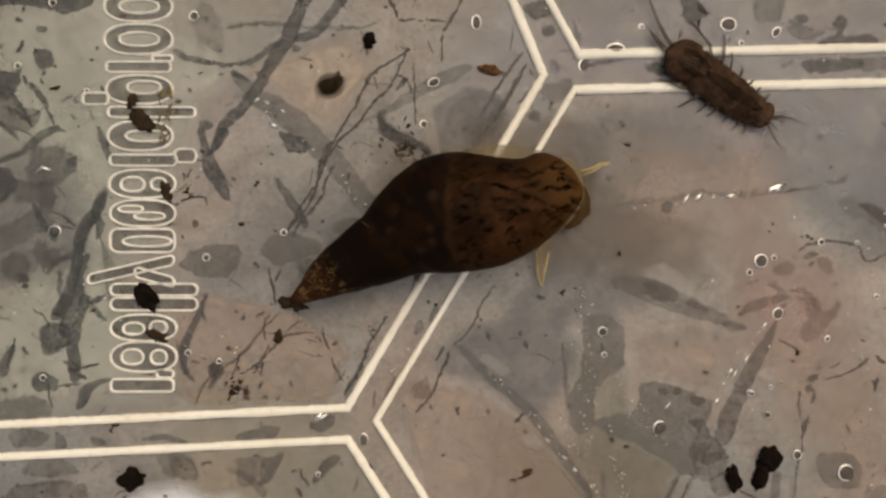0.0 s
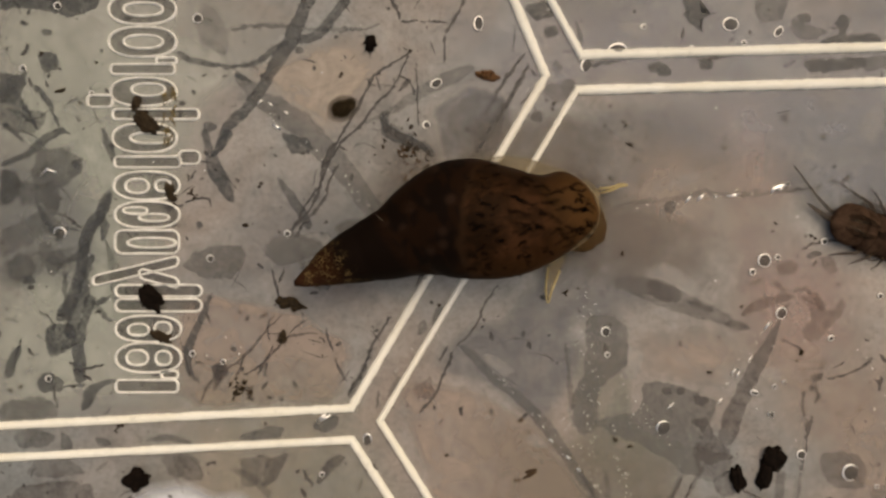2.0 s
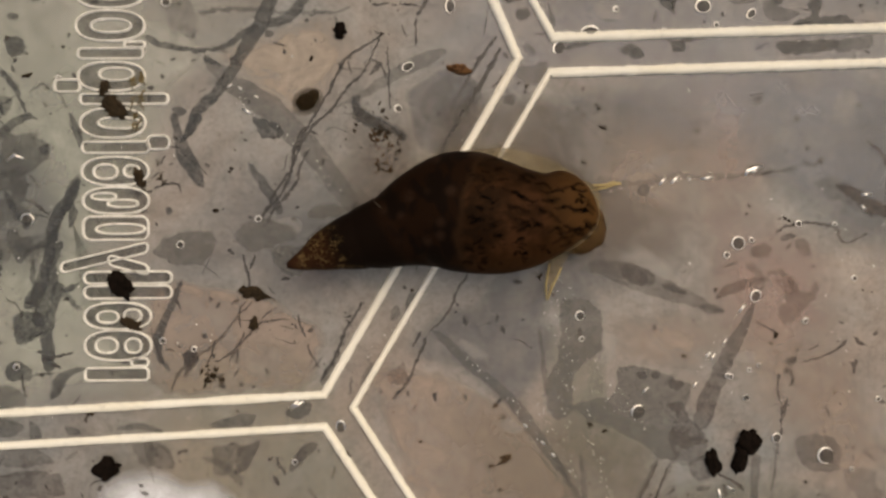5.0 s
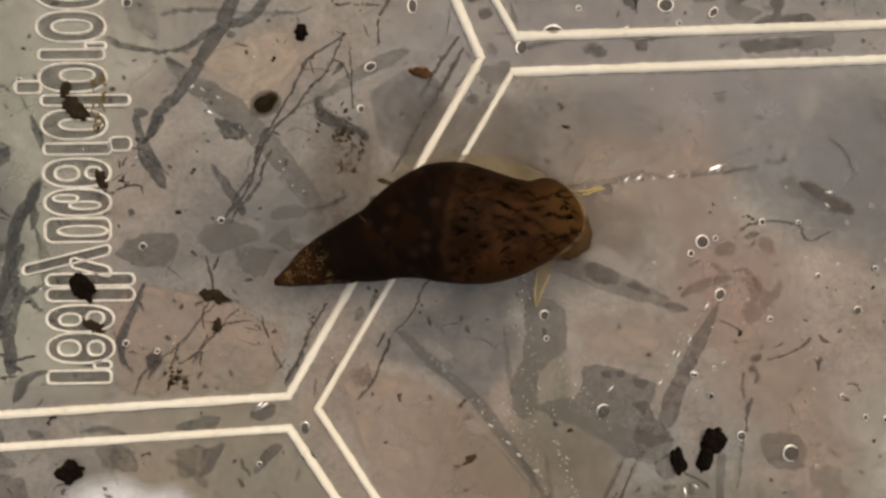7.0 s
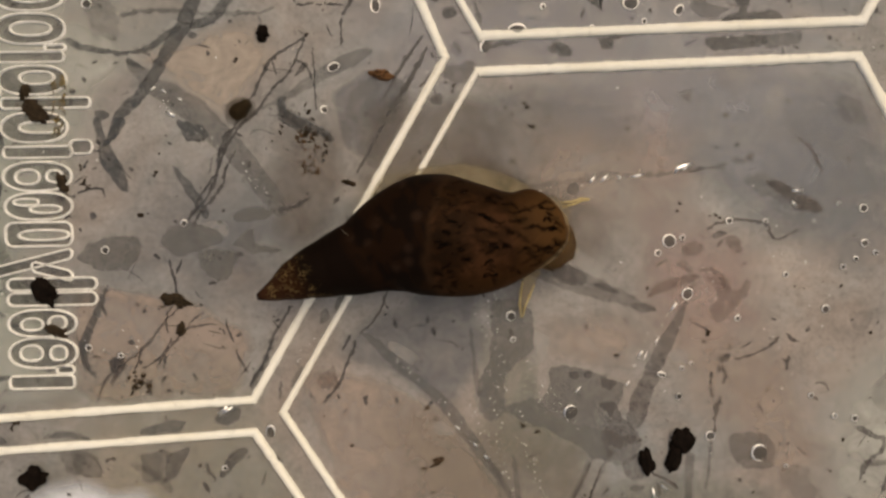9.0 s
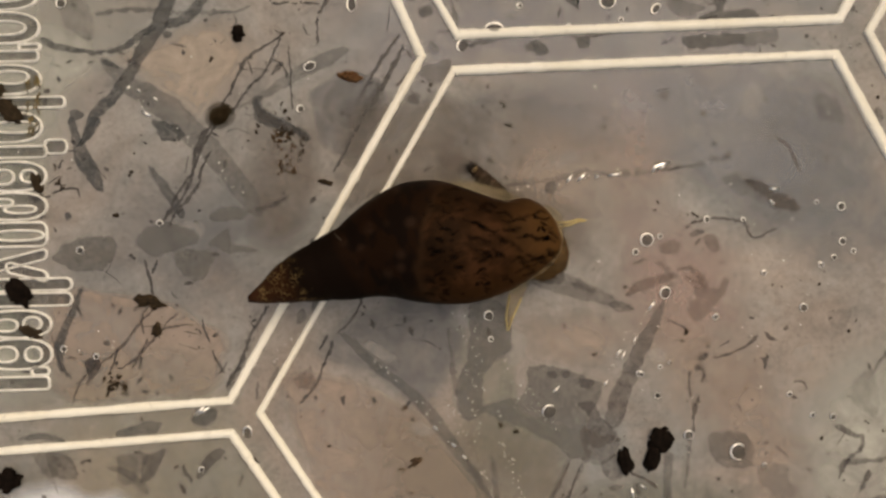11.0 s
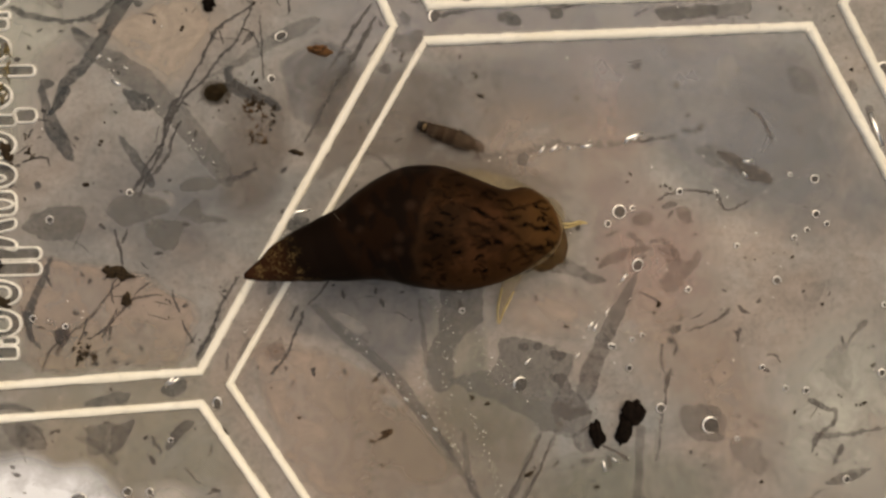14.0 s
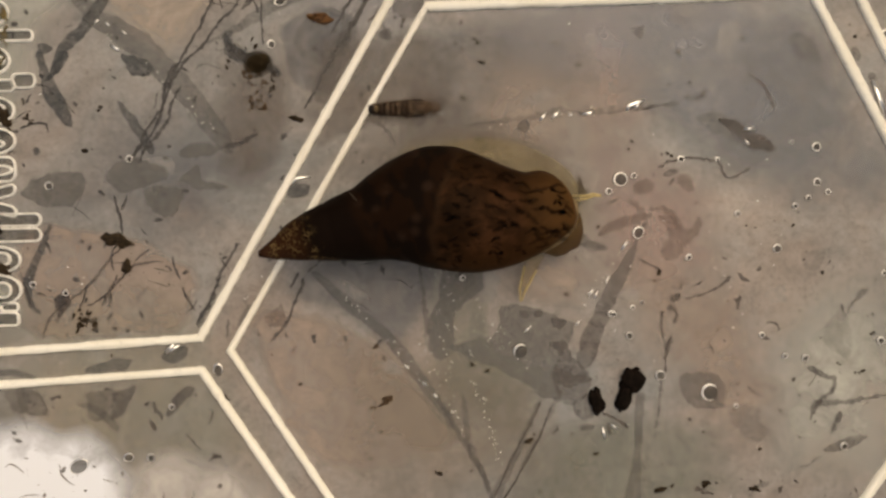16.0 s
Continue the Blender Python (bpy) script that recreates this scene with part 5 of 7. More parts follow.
blot("ashen", (-12.0, -0.8), (-9.8, 0.8), (-9.3, -0.8), (-6.3, -1.8), (-9.7, -2.0))
blot("ashen", (-11.9, 2.2), (-10.3, 3.4), (-6.9, 3.0), (-8.5, 2.0), (-10.8, 1.8))
streak("root", (-6.6, 3.0, 0.5), (-4.4, 3.6, 0.6), (-2.6, 4.4, 0.2))
streak("root", (-11.5, 13.2, 0.48), (-13.2, 10.8, 0.41), (-13.5, 8.8, 0.48), (-13.7, 7.7, 0.41), (-15.2, 5.7, 0.34), (-16.3, 3.7, 0.41), (-17.1, 2.1, 0.34))
streak("root", (-11.5, 10.1, 0.48), (-12.7, 7.8, 0.48), (-13.1, 6.1, 0.48), (-14.6, 4.1, 0.48), (-15.8, 2.8, 0.41), (-16.7, 1.1, 0.34))
blot("imprint", (-6.6, 15.7), (-5.6, 16.2), (-5.3, 14.9), (-4.2, 14.3), (-2.0, 13.2), (-0.6, 12.3), (0.2, 11.2), (-1.4, 11.9), (-3.2, 12.4), (-4.9, 12.8), (-6.1, 13.8))
streak("film", (-6.8, 12.1, 0.27), (-8.7, 12.5, 0.34), (-9.8, 12.1, 0.27))
streak("root", (-5.2, -8.3, 0.34), (-7.4, -11.7, 0.48), (-8.8, -15.2, 0.61), (-10.5, -17.9, 0.48))
blot("imprint", (0.5, -2.8), (1.4, -1.5), (3.1, -1.7), (2.9, -2.8), (1.3, -3.3))
streak("film", (9.1, 6.4, 0.41), (12.0, 5.0, 0.48), (13.3, 3.0, 0.34))
streak("film", (-46.6, 8.0, 1.77), (-46.0, 6.0, 2.05), (-46.4, 3.8, 1.64))
blot("faint", (-45.4, -0.5), (-43.8, 0.0), (-41.9, 0.7), (-41.8, -0.8), (-42.6, -2.3), (-44.5, -3.1), (-45.6, -2.7))
blot("film", (-46.4, -0.8), (-45.0, -0.2), (-44.5, -1.2), (-45.6, -2.3), (-46.7, -1.9))
blot("faint", (-52.1, -2.2), (-50.2, -0.8), (-48.0, -0.5), (-46.8, -1.6), (-48.0, -3.5), (-50.6, -4.9), (-52.1, -4.8))
streak("film", (-47.3, 0.7, 1.20), (-46.4, -1.2, 2.00), (-45.9, -3.4, 1.00))
streak("imprint", (-38.9, 6.9, 0.55), (-40.1, 4.2, 1.64), (-41.9, 1.9, 1.50), (-42.4, -0.7, 1.36), (-42.9, -3.7, 1.36), (-44.1, -6.8, 1.64), (-45.5, -8.8, 1.09))
blot("faint", (-51.4, 8.7), (-50.3, 8.5), (-50.2, 6.7), (-51.2, 5.6), (-52.1, 6.0), (-52.1, 8.2))
streak("film", (-43.7, -5.7, 1.40), (-44.2, -7.6, 1.50), (-44.5, -9.1, 1.20))
streak("imprint", (-50.1, -11.8, 0.80), (-50.9, -13.5, 1.30), (-51.6, -15.7, 1.20))
streak("root_warm", (-18.4, -8.0, 0.20), (-20.5, -10.2, 0.27), (-22.6, -12.8, 0.41), (-25.3, -14.9, 0.34), (-27.4, -16.6, 0.41), (-28.4, -19.2, 0.20))
streak("root_warm", (-14.0, -10.4, 0.20), (-17.4, -10.7, 0.34), (-19.5, -12.8, 0.34), (-21.0, -14.5, 0.27))
streak("root_warm", (-25.7, -13.3, 0.55), (-25.3, -14.7, 0.95), (-26.1, -16.0, 0.68), (-26.6, -17.3, 0.27))
streak("root_warm", (-19.4, -11.9, 0.27), (-20.5, -13.9, 0.34), (-21.4, -15.4, 0.27))
streak("root_warm", (-23.3, -13.9, 0.27), (-24.0, -15.8, 0.20))
blot("film", (-31.5, -24.8), (-28.8, -25.6), (-28.1, -28.2), (-30.9, -27.7))
blot("film", (-23.4, -25.8), (-20.0, -25.4), (-21.0, -28.2), (-23.0, -28.8))
streak("imprint", (-50.9, 19.4, 0.61), (-49.1, 16.8, 0.61), (-47.6, 14.2, 0.34))
streak("imprint", (-52.0, 15.0, 0.75), (-50.2, 13.7, 0.68), (-49.5, 12.5, 0.34))
streak("film", (-46.2, 16.7, 0.41), (-47.6, 15.7, 0.34), (-49.3, 15.2, 0.27))
streak("root", (-41.5, 19.4, 0.20), (-40.8, 18.0, 0.20))
streak("root", (-39.0, -19.3, 0.20), (-40.0, -20.3, 0.27))
streak("root", (-6.1, 15.0, 0.5), (-5.2, 13.8, 1.2), (-3.2, 12.9, 1.0), (-1.2, 12.1, 0.8), (0.0, 11.1, 0.9))
streak("root", (-2.9, 20.4, 0.9), (-3.6, 19.6, 0.8), (-4.3, 18.8, 0.3))
blot("film", (31.4, -24.2), (34.2, -24.9), (36.3, -25.6), (35.6, -27.3), (33.8, -28.7), (32.3, -27.7))
# faint edge of the white reflection, painted as a pale patch
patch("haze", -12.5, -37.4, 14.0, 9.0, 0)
patch("smear", 30.4, 8.2, 3.7, 1.6, 20)
patch("smear", 29.5, -4.5, 7.8, 3.8, -24)
patch("smear", 53.1, 14.8, 2.7, 4.8, -20)
patch("smear", 45.4, 11.4, 2.0, 2.0, 0)
patch("smear", 36.5, 14.8, 1.2, 1.6, 0)
patch("smear", 23.9, -14.3, 2.7, 4.1, -10)
patch("smear", -4.5, 21.3, 2.7, 2.0, 0)
patch("smear", -35.9, 7.1, 2.7, 2.0, 0)
patch("smear", 7.7, -14.2, 4.1, 1.4, -35)
patch("smear", 24.2, 26.4, 4.1, 2.0, 0)
patch("smear", -14.1, 0.9, 3.4, 2.0, 0)
patch("smear", 41.0, -15.4, 2.7, 1.6, -10)
patch("smear", 17.2, -20.3, 2.0, 2.7, 0)
patch("smear", 58.8, -15.8, 2.7, 2.0, 0)
patch("smear", 12.4, -23.5, 2.7, 1.4, -30)

# bubbles
bubble(-28.4, 27.6, 0.61, 360, 1.0, 0)
bubble(-17.7, 1.7, 0.41, 360, 1.0, 0)
bubble(-27.0, -1.3, 0.48, 360, 1.0, 0)
bubble(-45.1, 1.8, 0.75, 250, 1.1, -20)
bubble(-49.4, 21.6, 0.41, 360, 1.0, 0)
bubble(5.4, 27.0, 0.61, 360, 1.6, 90)
bubble(0.3, 19.8, 0.54, 360, 1.5, 25)
bubble(-0.9, 14.8, 0.48, 360, 1.0, 0)
bubble(12.4, 22.7, 0.34, 360, 1.0, 0)
bubble(35.8, 26.9, 0.88, 360, 1.2, 0)
bubble(22.2, 23.7, 0.95, 180, 1.4, 0)
bubble(18.4, 22.0, 0.68, 200, 1.3, 60)
bubble(40.0, -1.6, 0.88, 360, 1.0, 0)
bubble(41.6, -1.2, 0.34, 360, 1.0, 0)
bubble(42.1, -8.0, 0.68, 360, 1.2, 60)
bubble(20.8, -10.2, 0.61, 360, 1.0, 0)
bubble(21.0, -13.0, 0.34, 360, 1.0, 0)
bubble(44.6, -25.2, 0.61, 360, 1.0, 0)
bubble(50.6, -27.4, 1.09, 260, 1.0, 75)
bubble(27.8, -21.9, 0.88, 170, 1.1, 45)
bubble(40.9, -20.3, 0.41, 360, 1.0, 0)
bubble(38.7, -17.6, 0.34, 360, 1.0, 0)
bubble(-8.1, -23.3, 0.82, 250, 0.7, 0)
bubble(-29.2, -12.8, 0.41, 360, 1.0, 0)
bubble(-25.5, -13.8, 0.34, 360, 1.0, 0)
bubble(-46.6, -15.8, 0.41, 360, 1.0, 0)
bubble(48.1, -11.1, 0.34, 360, 1.0, 0)
bubble(-45.2, 29.1, 0.48, 360, 1.0, 0)
bubble(-41.2, 18.6, 0.34, 360, 1.0, 0)
bubble(31.1, 24.0, 0.34, 360, 1.0, 0)
bubble(25.3, 26.6, 0.34, 360, 1.0, 0)
bubble(41.6, 26.0, 0.48, 360, 1.6, 50)
bubble(37.4, 24.7, 0.34, 360, 1.0, 0)
bubble(38.6, -3.0, 0.41, 360, 1.0, 0)
bubble(72.3, 15.1, 0.75, 260, 1.0, 0)
bubble(63.7, 1.9, 0.54, 360, 1.0, 0)
bubble(63.8, -2.3, 0.48, 360, 1.0, 0)
bubble(60.7, 2.5, 0.27, 360, 1.0, 0)
bubble(65.1, -3.5, 0.34, 360, 1.0, 0)
bubble(61.1, -5.1, 0.34, 360, 1.0, 0)
bubble(62.7, -4.2, 0.34, 360, 1.0, 0)
bubble(54.1, -5.9, 0.34, 360, 1.0, 0)
bubble(58.9, -10.2, 0.54, 360, 1.0, 0)
bubble(48.2, -11.0, 0.34, 360, 1.0, 0)
bubble(40.9, -20.3, 0.41, 360, 1.0, 0)
bubble(57.0, -20.6, 0.34, 360, 1.0, 0)
bubble(59.8, -23.2, 0.34, 360, 1.0, 0)
bubble(62.3, -23.5, 0.41, 360, 1.0, 0)
bubble(71.6, -21.6, 0.48, 360, 1.0, 0)
bubble(67.1, -34.4, 0.48, 360, 1.0, 0)
bubble(-18.8, -33.4, 0.54, 360, 1.2, 20)
bubble(-16.2, -33.5, 0.48, 360, 1.0, 0)
bubble(-24.6, -34.3, 0.88, 360, 1.4, 30)
bubble(51.7, 0.6, 0.27, 360, 1.0, 0)
bubble(72.0, -13.4, 0.34, 360, 1.0, 0)
bubble(39.0, -17.7, 0.34, 360, 1.0, 0)
bubble(41.3, -16.9, 0.27, 360, 1.0, 0)
bubble(42.5, -16.4, 0.27, 360, 1.0, 0)
bubble(53.8, -29.1, 0.27, 360, 1.0, 0)
bubble(-13.6, -27.5, 0.34, 360, 1.0, 0)
bubble(47.3, 0.7, 0.41, 360, 1.0, 0)

# glints along the base, each put into shape as a small silver bead
for bx, by, bw, turn in ((38.3, -13.5, 0.8, 60), (36.9, -15.3, 1.1, 65), (34.7, -18.6, 0.8, 50), (28.7, -19.2, 1.1, 45), (-19.7, 17.3, 0.7, -40), (-17.8, 16.3, 0.6, -30), (-18.9, 14.5, 1.1, -30)):
    reach = Vector((math.cos(radians(turn)), math.sin(radians(turn)))) * bw / 2
    glint_bead((bx - reach.x, by - reach.y, 0.08), (bx - 0.2 * reach.x, by - 0.2 * reach.y, 0.26), (bx + reach.x, by + reach.y, 0.08))
glint_bead((40.8, 6.5, 0.20), (41.1, 7.1, 0.48), (41.9, 7.4, 0.54), (43.0, 7.7, 0.27))
glint_bead((30.4, 5.4, 0.14), (30.8, 5.9, 0.34), (31.2, 6.4, 0.14))
glint_bead((31.8, 5.6, 0.14), (32.3, 6.1, 0.41), (32.8, 6.6, 0.14))
glint_bead((35.4, 6.2, 0.14), (36.3, 6.3, 0.34), (37.1, 6.5, 0.14))
glint_bead((33.9, 6.0, 0.20), (34.3, 6.2, 0.34))
glint_bead((41.7, 6.9, 0.20), (42.3, 7.2, 0.27))
glint_bead((-19.5, 14.9, 0.27), (-18.5, 14.3, 0.41))
glint_bead((-21.2, 17.4, 0.20), (-20.7, 17.8, 0.27))
glint_bead((-47.4, 8.8, 0.20), (-46.6, 9.5, 0.34), (-45.5, 9.1, 0.20))
glint_bead((-14.1, -21.2, 0.20), (-12.5, -20.2, 0.34))
glint_bead((36.0, -15.4, 0.20), (36.6, -14.7, 0.34))
glint_bead((40.0, -10.0, 0.20), (40.8, -9.0, 0.41))
glint_bead((13.9, -23.2, 0.20), (14.4, -23.6, 0.34))
glint_bead((16.0, -25.3, 0.20), (16.5, -25.7, 0.34))
glint_bead((17.3, -26.8, 0.27), (17.7, -27.2, 0.34))
glint_bead((55.0, 4.2, 0.27), (56.2, 4.2, 0.34))
glint_bead((55.0, 2.9, 0.20), (55.5, 2.3, 0.34))
glint_bead((70.6, 9.8, 0.54), (72.1, 5.7, 0.68))
glint_bead((37.5, -31.3, 0.27), (37.8, -32.7, 0.41))
glint_bead((38.6, -31.0, 0.20), (39.4, -31.6, 0.27))
glint_bead((-14.2, -21.0, 0.27), (-13.1, -20.1, 0.34))
glint_bead((1.1, -1.6, 0.27), (1.6, -0.9, 0.41), (3.3, -0.7, 0.20))
specks(34, 0.50, (-22.9, 19.3), (-18.2, 14.5), (-11.4, 8.4), (-8.0, 5.0))
specks(60, 0.80, (18.7, -4.7), (18.0, -11.5), (20.1, -19.8))
specks(40, 0.90, (21.5, -14.3), (22.8, -18.4), (25.6, -21.2), (29.0, -22.6))
specks(26, 0.25, (6.3, -14.2), (11.1, -19.1), (16.0, -25.3))
specks(30, 0.30, (21.1, -24.4), (23.8, -28.6), (25.0, -35.4))
specks(30, 0.30, (17.9, -14.9), (18.5, -19.0), (19.1, -24.4), (19.7, -28.5))
specks(26, 0.25, (23.5, 5.0), (31.7, 5.9), (38.6, 6.6))
specks(24, 0.40, (35.2, -17.8), (38.0, -13.0), (41.4, -8.8))
specks(30, 0.40, (20.1, -29.4), (18.0, -24.6), (16.0, -21.2))
specks(50, 6.00, (-38.6, 15.9), (-32.0, -18.2), (-46.9, -4.5))
specks(70, 9.00, (47.4, 8.7), (57.5, -11.7), (40.0, -31.8))
specks(40, 8.00, (-4.5, 22.7), (29.6, 26.1))
specks(18, 0.25, (-0.5, -5.1), (1.6, 0.8), (3.4, 4.1))
specks(14, 0.30, (-2.7, -16.4), (-4.7, -14.4), (0.0, -10.5))

# droppings and crumbs
crumb("dropping", -36.0, -28.0, 2.7, 2.4, 40, "dropping")
crumb("dropping", -34.2, -6.0, 2.3, 3.3, 35, "dropping")
LOOSE_DROPPING = crumb("dropping", -7.6, 24.4, 1.4, 1.8, 0, "dropping")
crumb("dropping", 36.8, -28.1, 1.6, 3.0, 8, "dropping")
crumb("dropping", -33.0, -10.7, 2.4, 1.2, -25, "brown")
crumb("dropping", -34.6, 15.1, 1.9, 3.3, 50, "brown")
crumb("dropping", 41.2, -25.6, 2.4, 2.9, 10, "dropping")
crumb("dropping", 40.1, -27.6, 1.7, 3.6, -16, "dropping")
PUSHED_DROPPING = crumb("dropping", -17.9, -7.0, 3.3, 1.25, -12, "brown")
crumb("dropping", -18.3, -10.9, 1.2, 1.4, 0, "brown")
crumb("dropping", -31.8, 6.7, 1.1, 2.4, 20, "brown")
DRIFTING_SEED = crumb("seed", 6.9, 19.7, 2.7, 0.95, -10, "seed")
crumb("dropping", -35.8, 17.3, 1.1, 1.8, -20, "brown")
crumb("crumb", 22.0, -23.4, 1.0, 0.5, -26, "dropping")
crumb("crumb", 0.5, -7.0, 0.8, 0.5, 5, "dropping")
crumb("crumb", 10.6, -21.0, 1.0, 0.6, -4, "rust_crumb")
crumb("crumb", -2.8, 23.7, 0.7, 0.5, -5, "dropping")
crumb("crumb", 14.5, 17.4, 0.8, 0.4, 24, "dropping")
crumb("crumb", -11.2, 20.8, 0.4, 1.0, 16, "brown")
crumb("crumb", 23.8, 12.4, 1.0, 0.5, 25, "brown")
crumb("crumb", 24.2, 10.5, 0.5, 0.4, -10, "brown")
crumb("crumb", 21.4, 8.3, 0.7, 0.6, 30, "brown")
crumb("crumb", 41.4, 3.0, 0.6, 0.5, -20, "dropping")
crumb("crumb", 37.3, -7.1, 0.5, 0.5, -20, "dropping")
crumb("crumb", 33.4, -15.2, 0.6, 0.5, 19, "dropping")
crumb("crumb", 44.5, -12.8, 0.7, 1.0, 25, "brown")
crumb("crumb", 23.0, -0.9, 0.7, 0.7, -11, "dropping")
crumb("crumb", 46.2, 1.1, 0.6, 0.5, 30, "dropping")
crumb("crumb", 25.7, 18.8, 0.5, 0.5, 16, "dropping")
crumb("crumb", -20.5, -8.1, 0.5, 0.5, -6, "dropping")
crumb("crumb", -22.7, 2.8, 1.0, 1.0, -15, "brown")
crumb("crumb", -23.8, -17.6, 1.0, 0.7, 30, "brown")
crumb("crumb", -38.2, -21.3, 0.8, 1.1, 0, "brown")
crumb("crumb", -36.9, -20.8, 0.5, 0.5, -6, "brown")
crumb("crumb", -38.5, -22.1, 0.5, 0.7, -25, "brown")
crumb("crumb", -47.1, -25.6, 1.0, 0.5, 10, "brown")
crumb("crumb", -20.4, -21.4, 0.5, 0.4, -20, "dropping")
crumb("crumb", -7.5, -26.9, 0.5, 1.2, -16, "brown")
crumb("crumb", 11.5, -27.7, 1.5, 0.3, 25, "rust_crumb")
crumb("crumb", 10.0, -28.2, 0.8, 0.4, -1, "rust_crumb")
crumb("crumb", 1.5, -25.2, 0.7, 0.5, 20, "brown")
crumb("crumb", -31.3, 5.2, 0.7, 0.5, -26, "brown")
crumb("crumb", -31.5, 3.0, 0.5, 0.5, -5, "brown")
crumb("crumb", -50.0, -16.8, 0.8, 0.5, 25, "dropping")
crumb("crumb", -47.3, 23.4, 0.6, 0.5, 20, "brown")
crumb("crumb", -20.9, 7.7, 0.6, 1.0, -10, "brown")
crumb("crumb", -45.0, 19.0, 1.2, 0.3, 15, "brown")
crumb("crumb", -40.7, 22.4, 0.5, 0.4, -6, "brown")
crumb("crumb", -42.6, 17.4, 0.7, 0.3, 10, "brown")
crumb("crumb", 16.0, -5.7, 0.7, 1.0, -10, "dropping")
crumb("crumb", 29.7, -6.4, 0.2, 0.2, 30, "brown")
crumb("crumb", 17.5, -5.0, 0.5, 0.5, 16, "brown")
crumb("crumb", 34.5, -10.9, 0.4, 0.3, 20, "brown")
crumb("crumb", 60.9, -26.1, 0.6, 0.6, -4, "dropping")
crumb("crumb", 56.6, -34.4, 0.6, 0.5, 10, "dropping")
crumb("crumb", 68.4, 15.0, 0.8, 0.4, -5, "dropping")
crumb("crumb", 41.0, 1.9, 0.5, 0.6, 21, "dropping")
crumb("crumb", 45.8, 1.4, 0.5, 0.5, 4, "dropping")
crumb("crumb", 68.5, -25.5, 0.5, 0.4, 20, "dropping")
crumb("crumb", 69.4, -25.2, 0.6, 0.4, -11, "dropping")
crumb("crumb", 66.5, -24.3, 0.5, 0.4, -24, "dropping")
crumb("crumb", 59.2, -29.9, 0.5, 0.4, -16, "brown")
crumb("crumb", 61.6, -33.2, 0.5, 0.4, -14, "brown")
crumb("crumb", 70.6, -20.6, 0.5, 0.7, -10, "brown")
crumb("crumb", 70.6, -18.3, 0.4, 0.4, -10, "brown")
crumb("crumb", 64.5, -13.2, 0.7, 0.4, 6, "brown")
crumb("crumb", 44.0, -13.8, 0.5, 0.7, -15, "dropping")
crumb("crumb", 60.9, -7.5, 0.6, 0.6, 10, "brown")
crumb("crumb", -7.6, -26.9, 1.4, 0.3, 0, "dropping")
crumb("crumb", -1.1, -30.2, 0.5, 0.4, 20, "dropping")
crumb("crumb", -3.0, 12.1, 0.6, 1.0, -25, "brown")
crumb("crumb", 23.2, 14.7, 0.8, 0.5, 30, "brown")
crumb("crumb", 22.9, 15.2, 0.5, 0.4, 5, "brown")
crumb("crumb", 1.8, 6.1, 1.6, 0.5, -10, "brown")
crumb("crumb", 13.6, 17.8, 0.5, 0.3, 25, "dropping")
crumb("crumb", 49.7, -32.2, 0.5, 0.4, -10, "brown")
crumb("crumb", 17.5, -36.3, 0.5, 0.5, -20, "dropping")
crumb("crumb", 11.7, -27.2, 1.4, 0.4, 10, "rust_crumb")
crumb("crumb", 10.0, -28.2, 0.5, 0.5, 5, "rust_crumb")
crumb("crumb", 39.1, -28.7, 0.2, 0.2, -5, "brown")
crumb("crumb", 44.5, -39.1, 1.4, 0.5, 14, "brown")
crumb("crumb", 46.0, -38.6, 0.6, 0.5, -20, "brown")
crumb("crumb", 49.8, -38.7, 1.1, 0.6, 15, "brown")
crumb("crumb", 56.2, -39.2, 1.1, 0.8, 24, "brown")
crumb("crumb", 56.8, -38.5, 0.5, 0.4, 28, "brown")
crumb("crumb", 56.9, -34.5, 0.5, 0.3, 21, "brown")
crumb("crumb", 69.4, -25.2, 1.0, 0.4, 21, "brown")
crumb("crumb", 69.0, -25.5, 0.4, 0.4, 10, "brown")
crumb("crumb", 36.8, -34.5, 1.0, 0.3, 18, "brown")
crumb("crumb", 28.6, -32.7, 1.2, 0.4, 25, "brown")
crumb("crumb", 29.3, -32.0, 0.5, 0.4, 15, "brown")
crumb("crumb", 33.8, -32.0, 0.5, 0.4, 26, "brown")
crumb("crumb", 17.8, -36.4, 0.7, 0.8, -16, "brown")
crumb("crumb", 11.0, -31.2, 0.5, 0.5, -15, "brown")
crumb("crumb", 23.6, -24.1, 1.0, 0.6, 10, "brown")
specks(22, 0.20, (17.5, -26.3), (20.1, -29.8), (22.1, -34.6))
specks(20, 0.20, (21.9, -21.6), (22.8, -28.5), (24.8, -34.7))
crumb_cluster(-2.2, 11.2, 2.9, 1.4, 22, "rust_crumb")
crumb_cluster(-2.8, 11.6, 3.4, 1.6, 18, "brown")
crumb_cluster(-23.4, -17.2, 1.8, 1.4, 26, "brown")
crumb_cluster(-29.4, 6.7, 0.8, 2.0, 7, "brown")
crumb_cluster(-4.5, 13.8, 2.7, 2.0, 14, "brown")
crumb_cluster(-2.7, 8.3, 1.5, 0.8, 22, "rust_crumb")

# the blurred white reflection at the lower left, painted as soft pale patches
patch("white_reflection", -29.0, -41.0, 21.0, 25.0, 0)
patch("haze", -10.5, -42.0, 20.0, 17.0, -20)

# fine grit scattered over the base
grit_bm = bmesh.new()
for k in range(1000):
    gx, gy = random.uniform(-54, 74), random.uniform(-42, 34)
    gs = 0.035 + 0.13 * random.random() ** 4
    lump(grit_bm, (gx, gy, 0.13), (gs, gs * random.uniform(0.4, 1), gs * 0.5), 1, 0.2, 2.0, k * 0.31, random.uniform(0, 180))
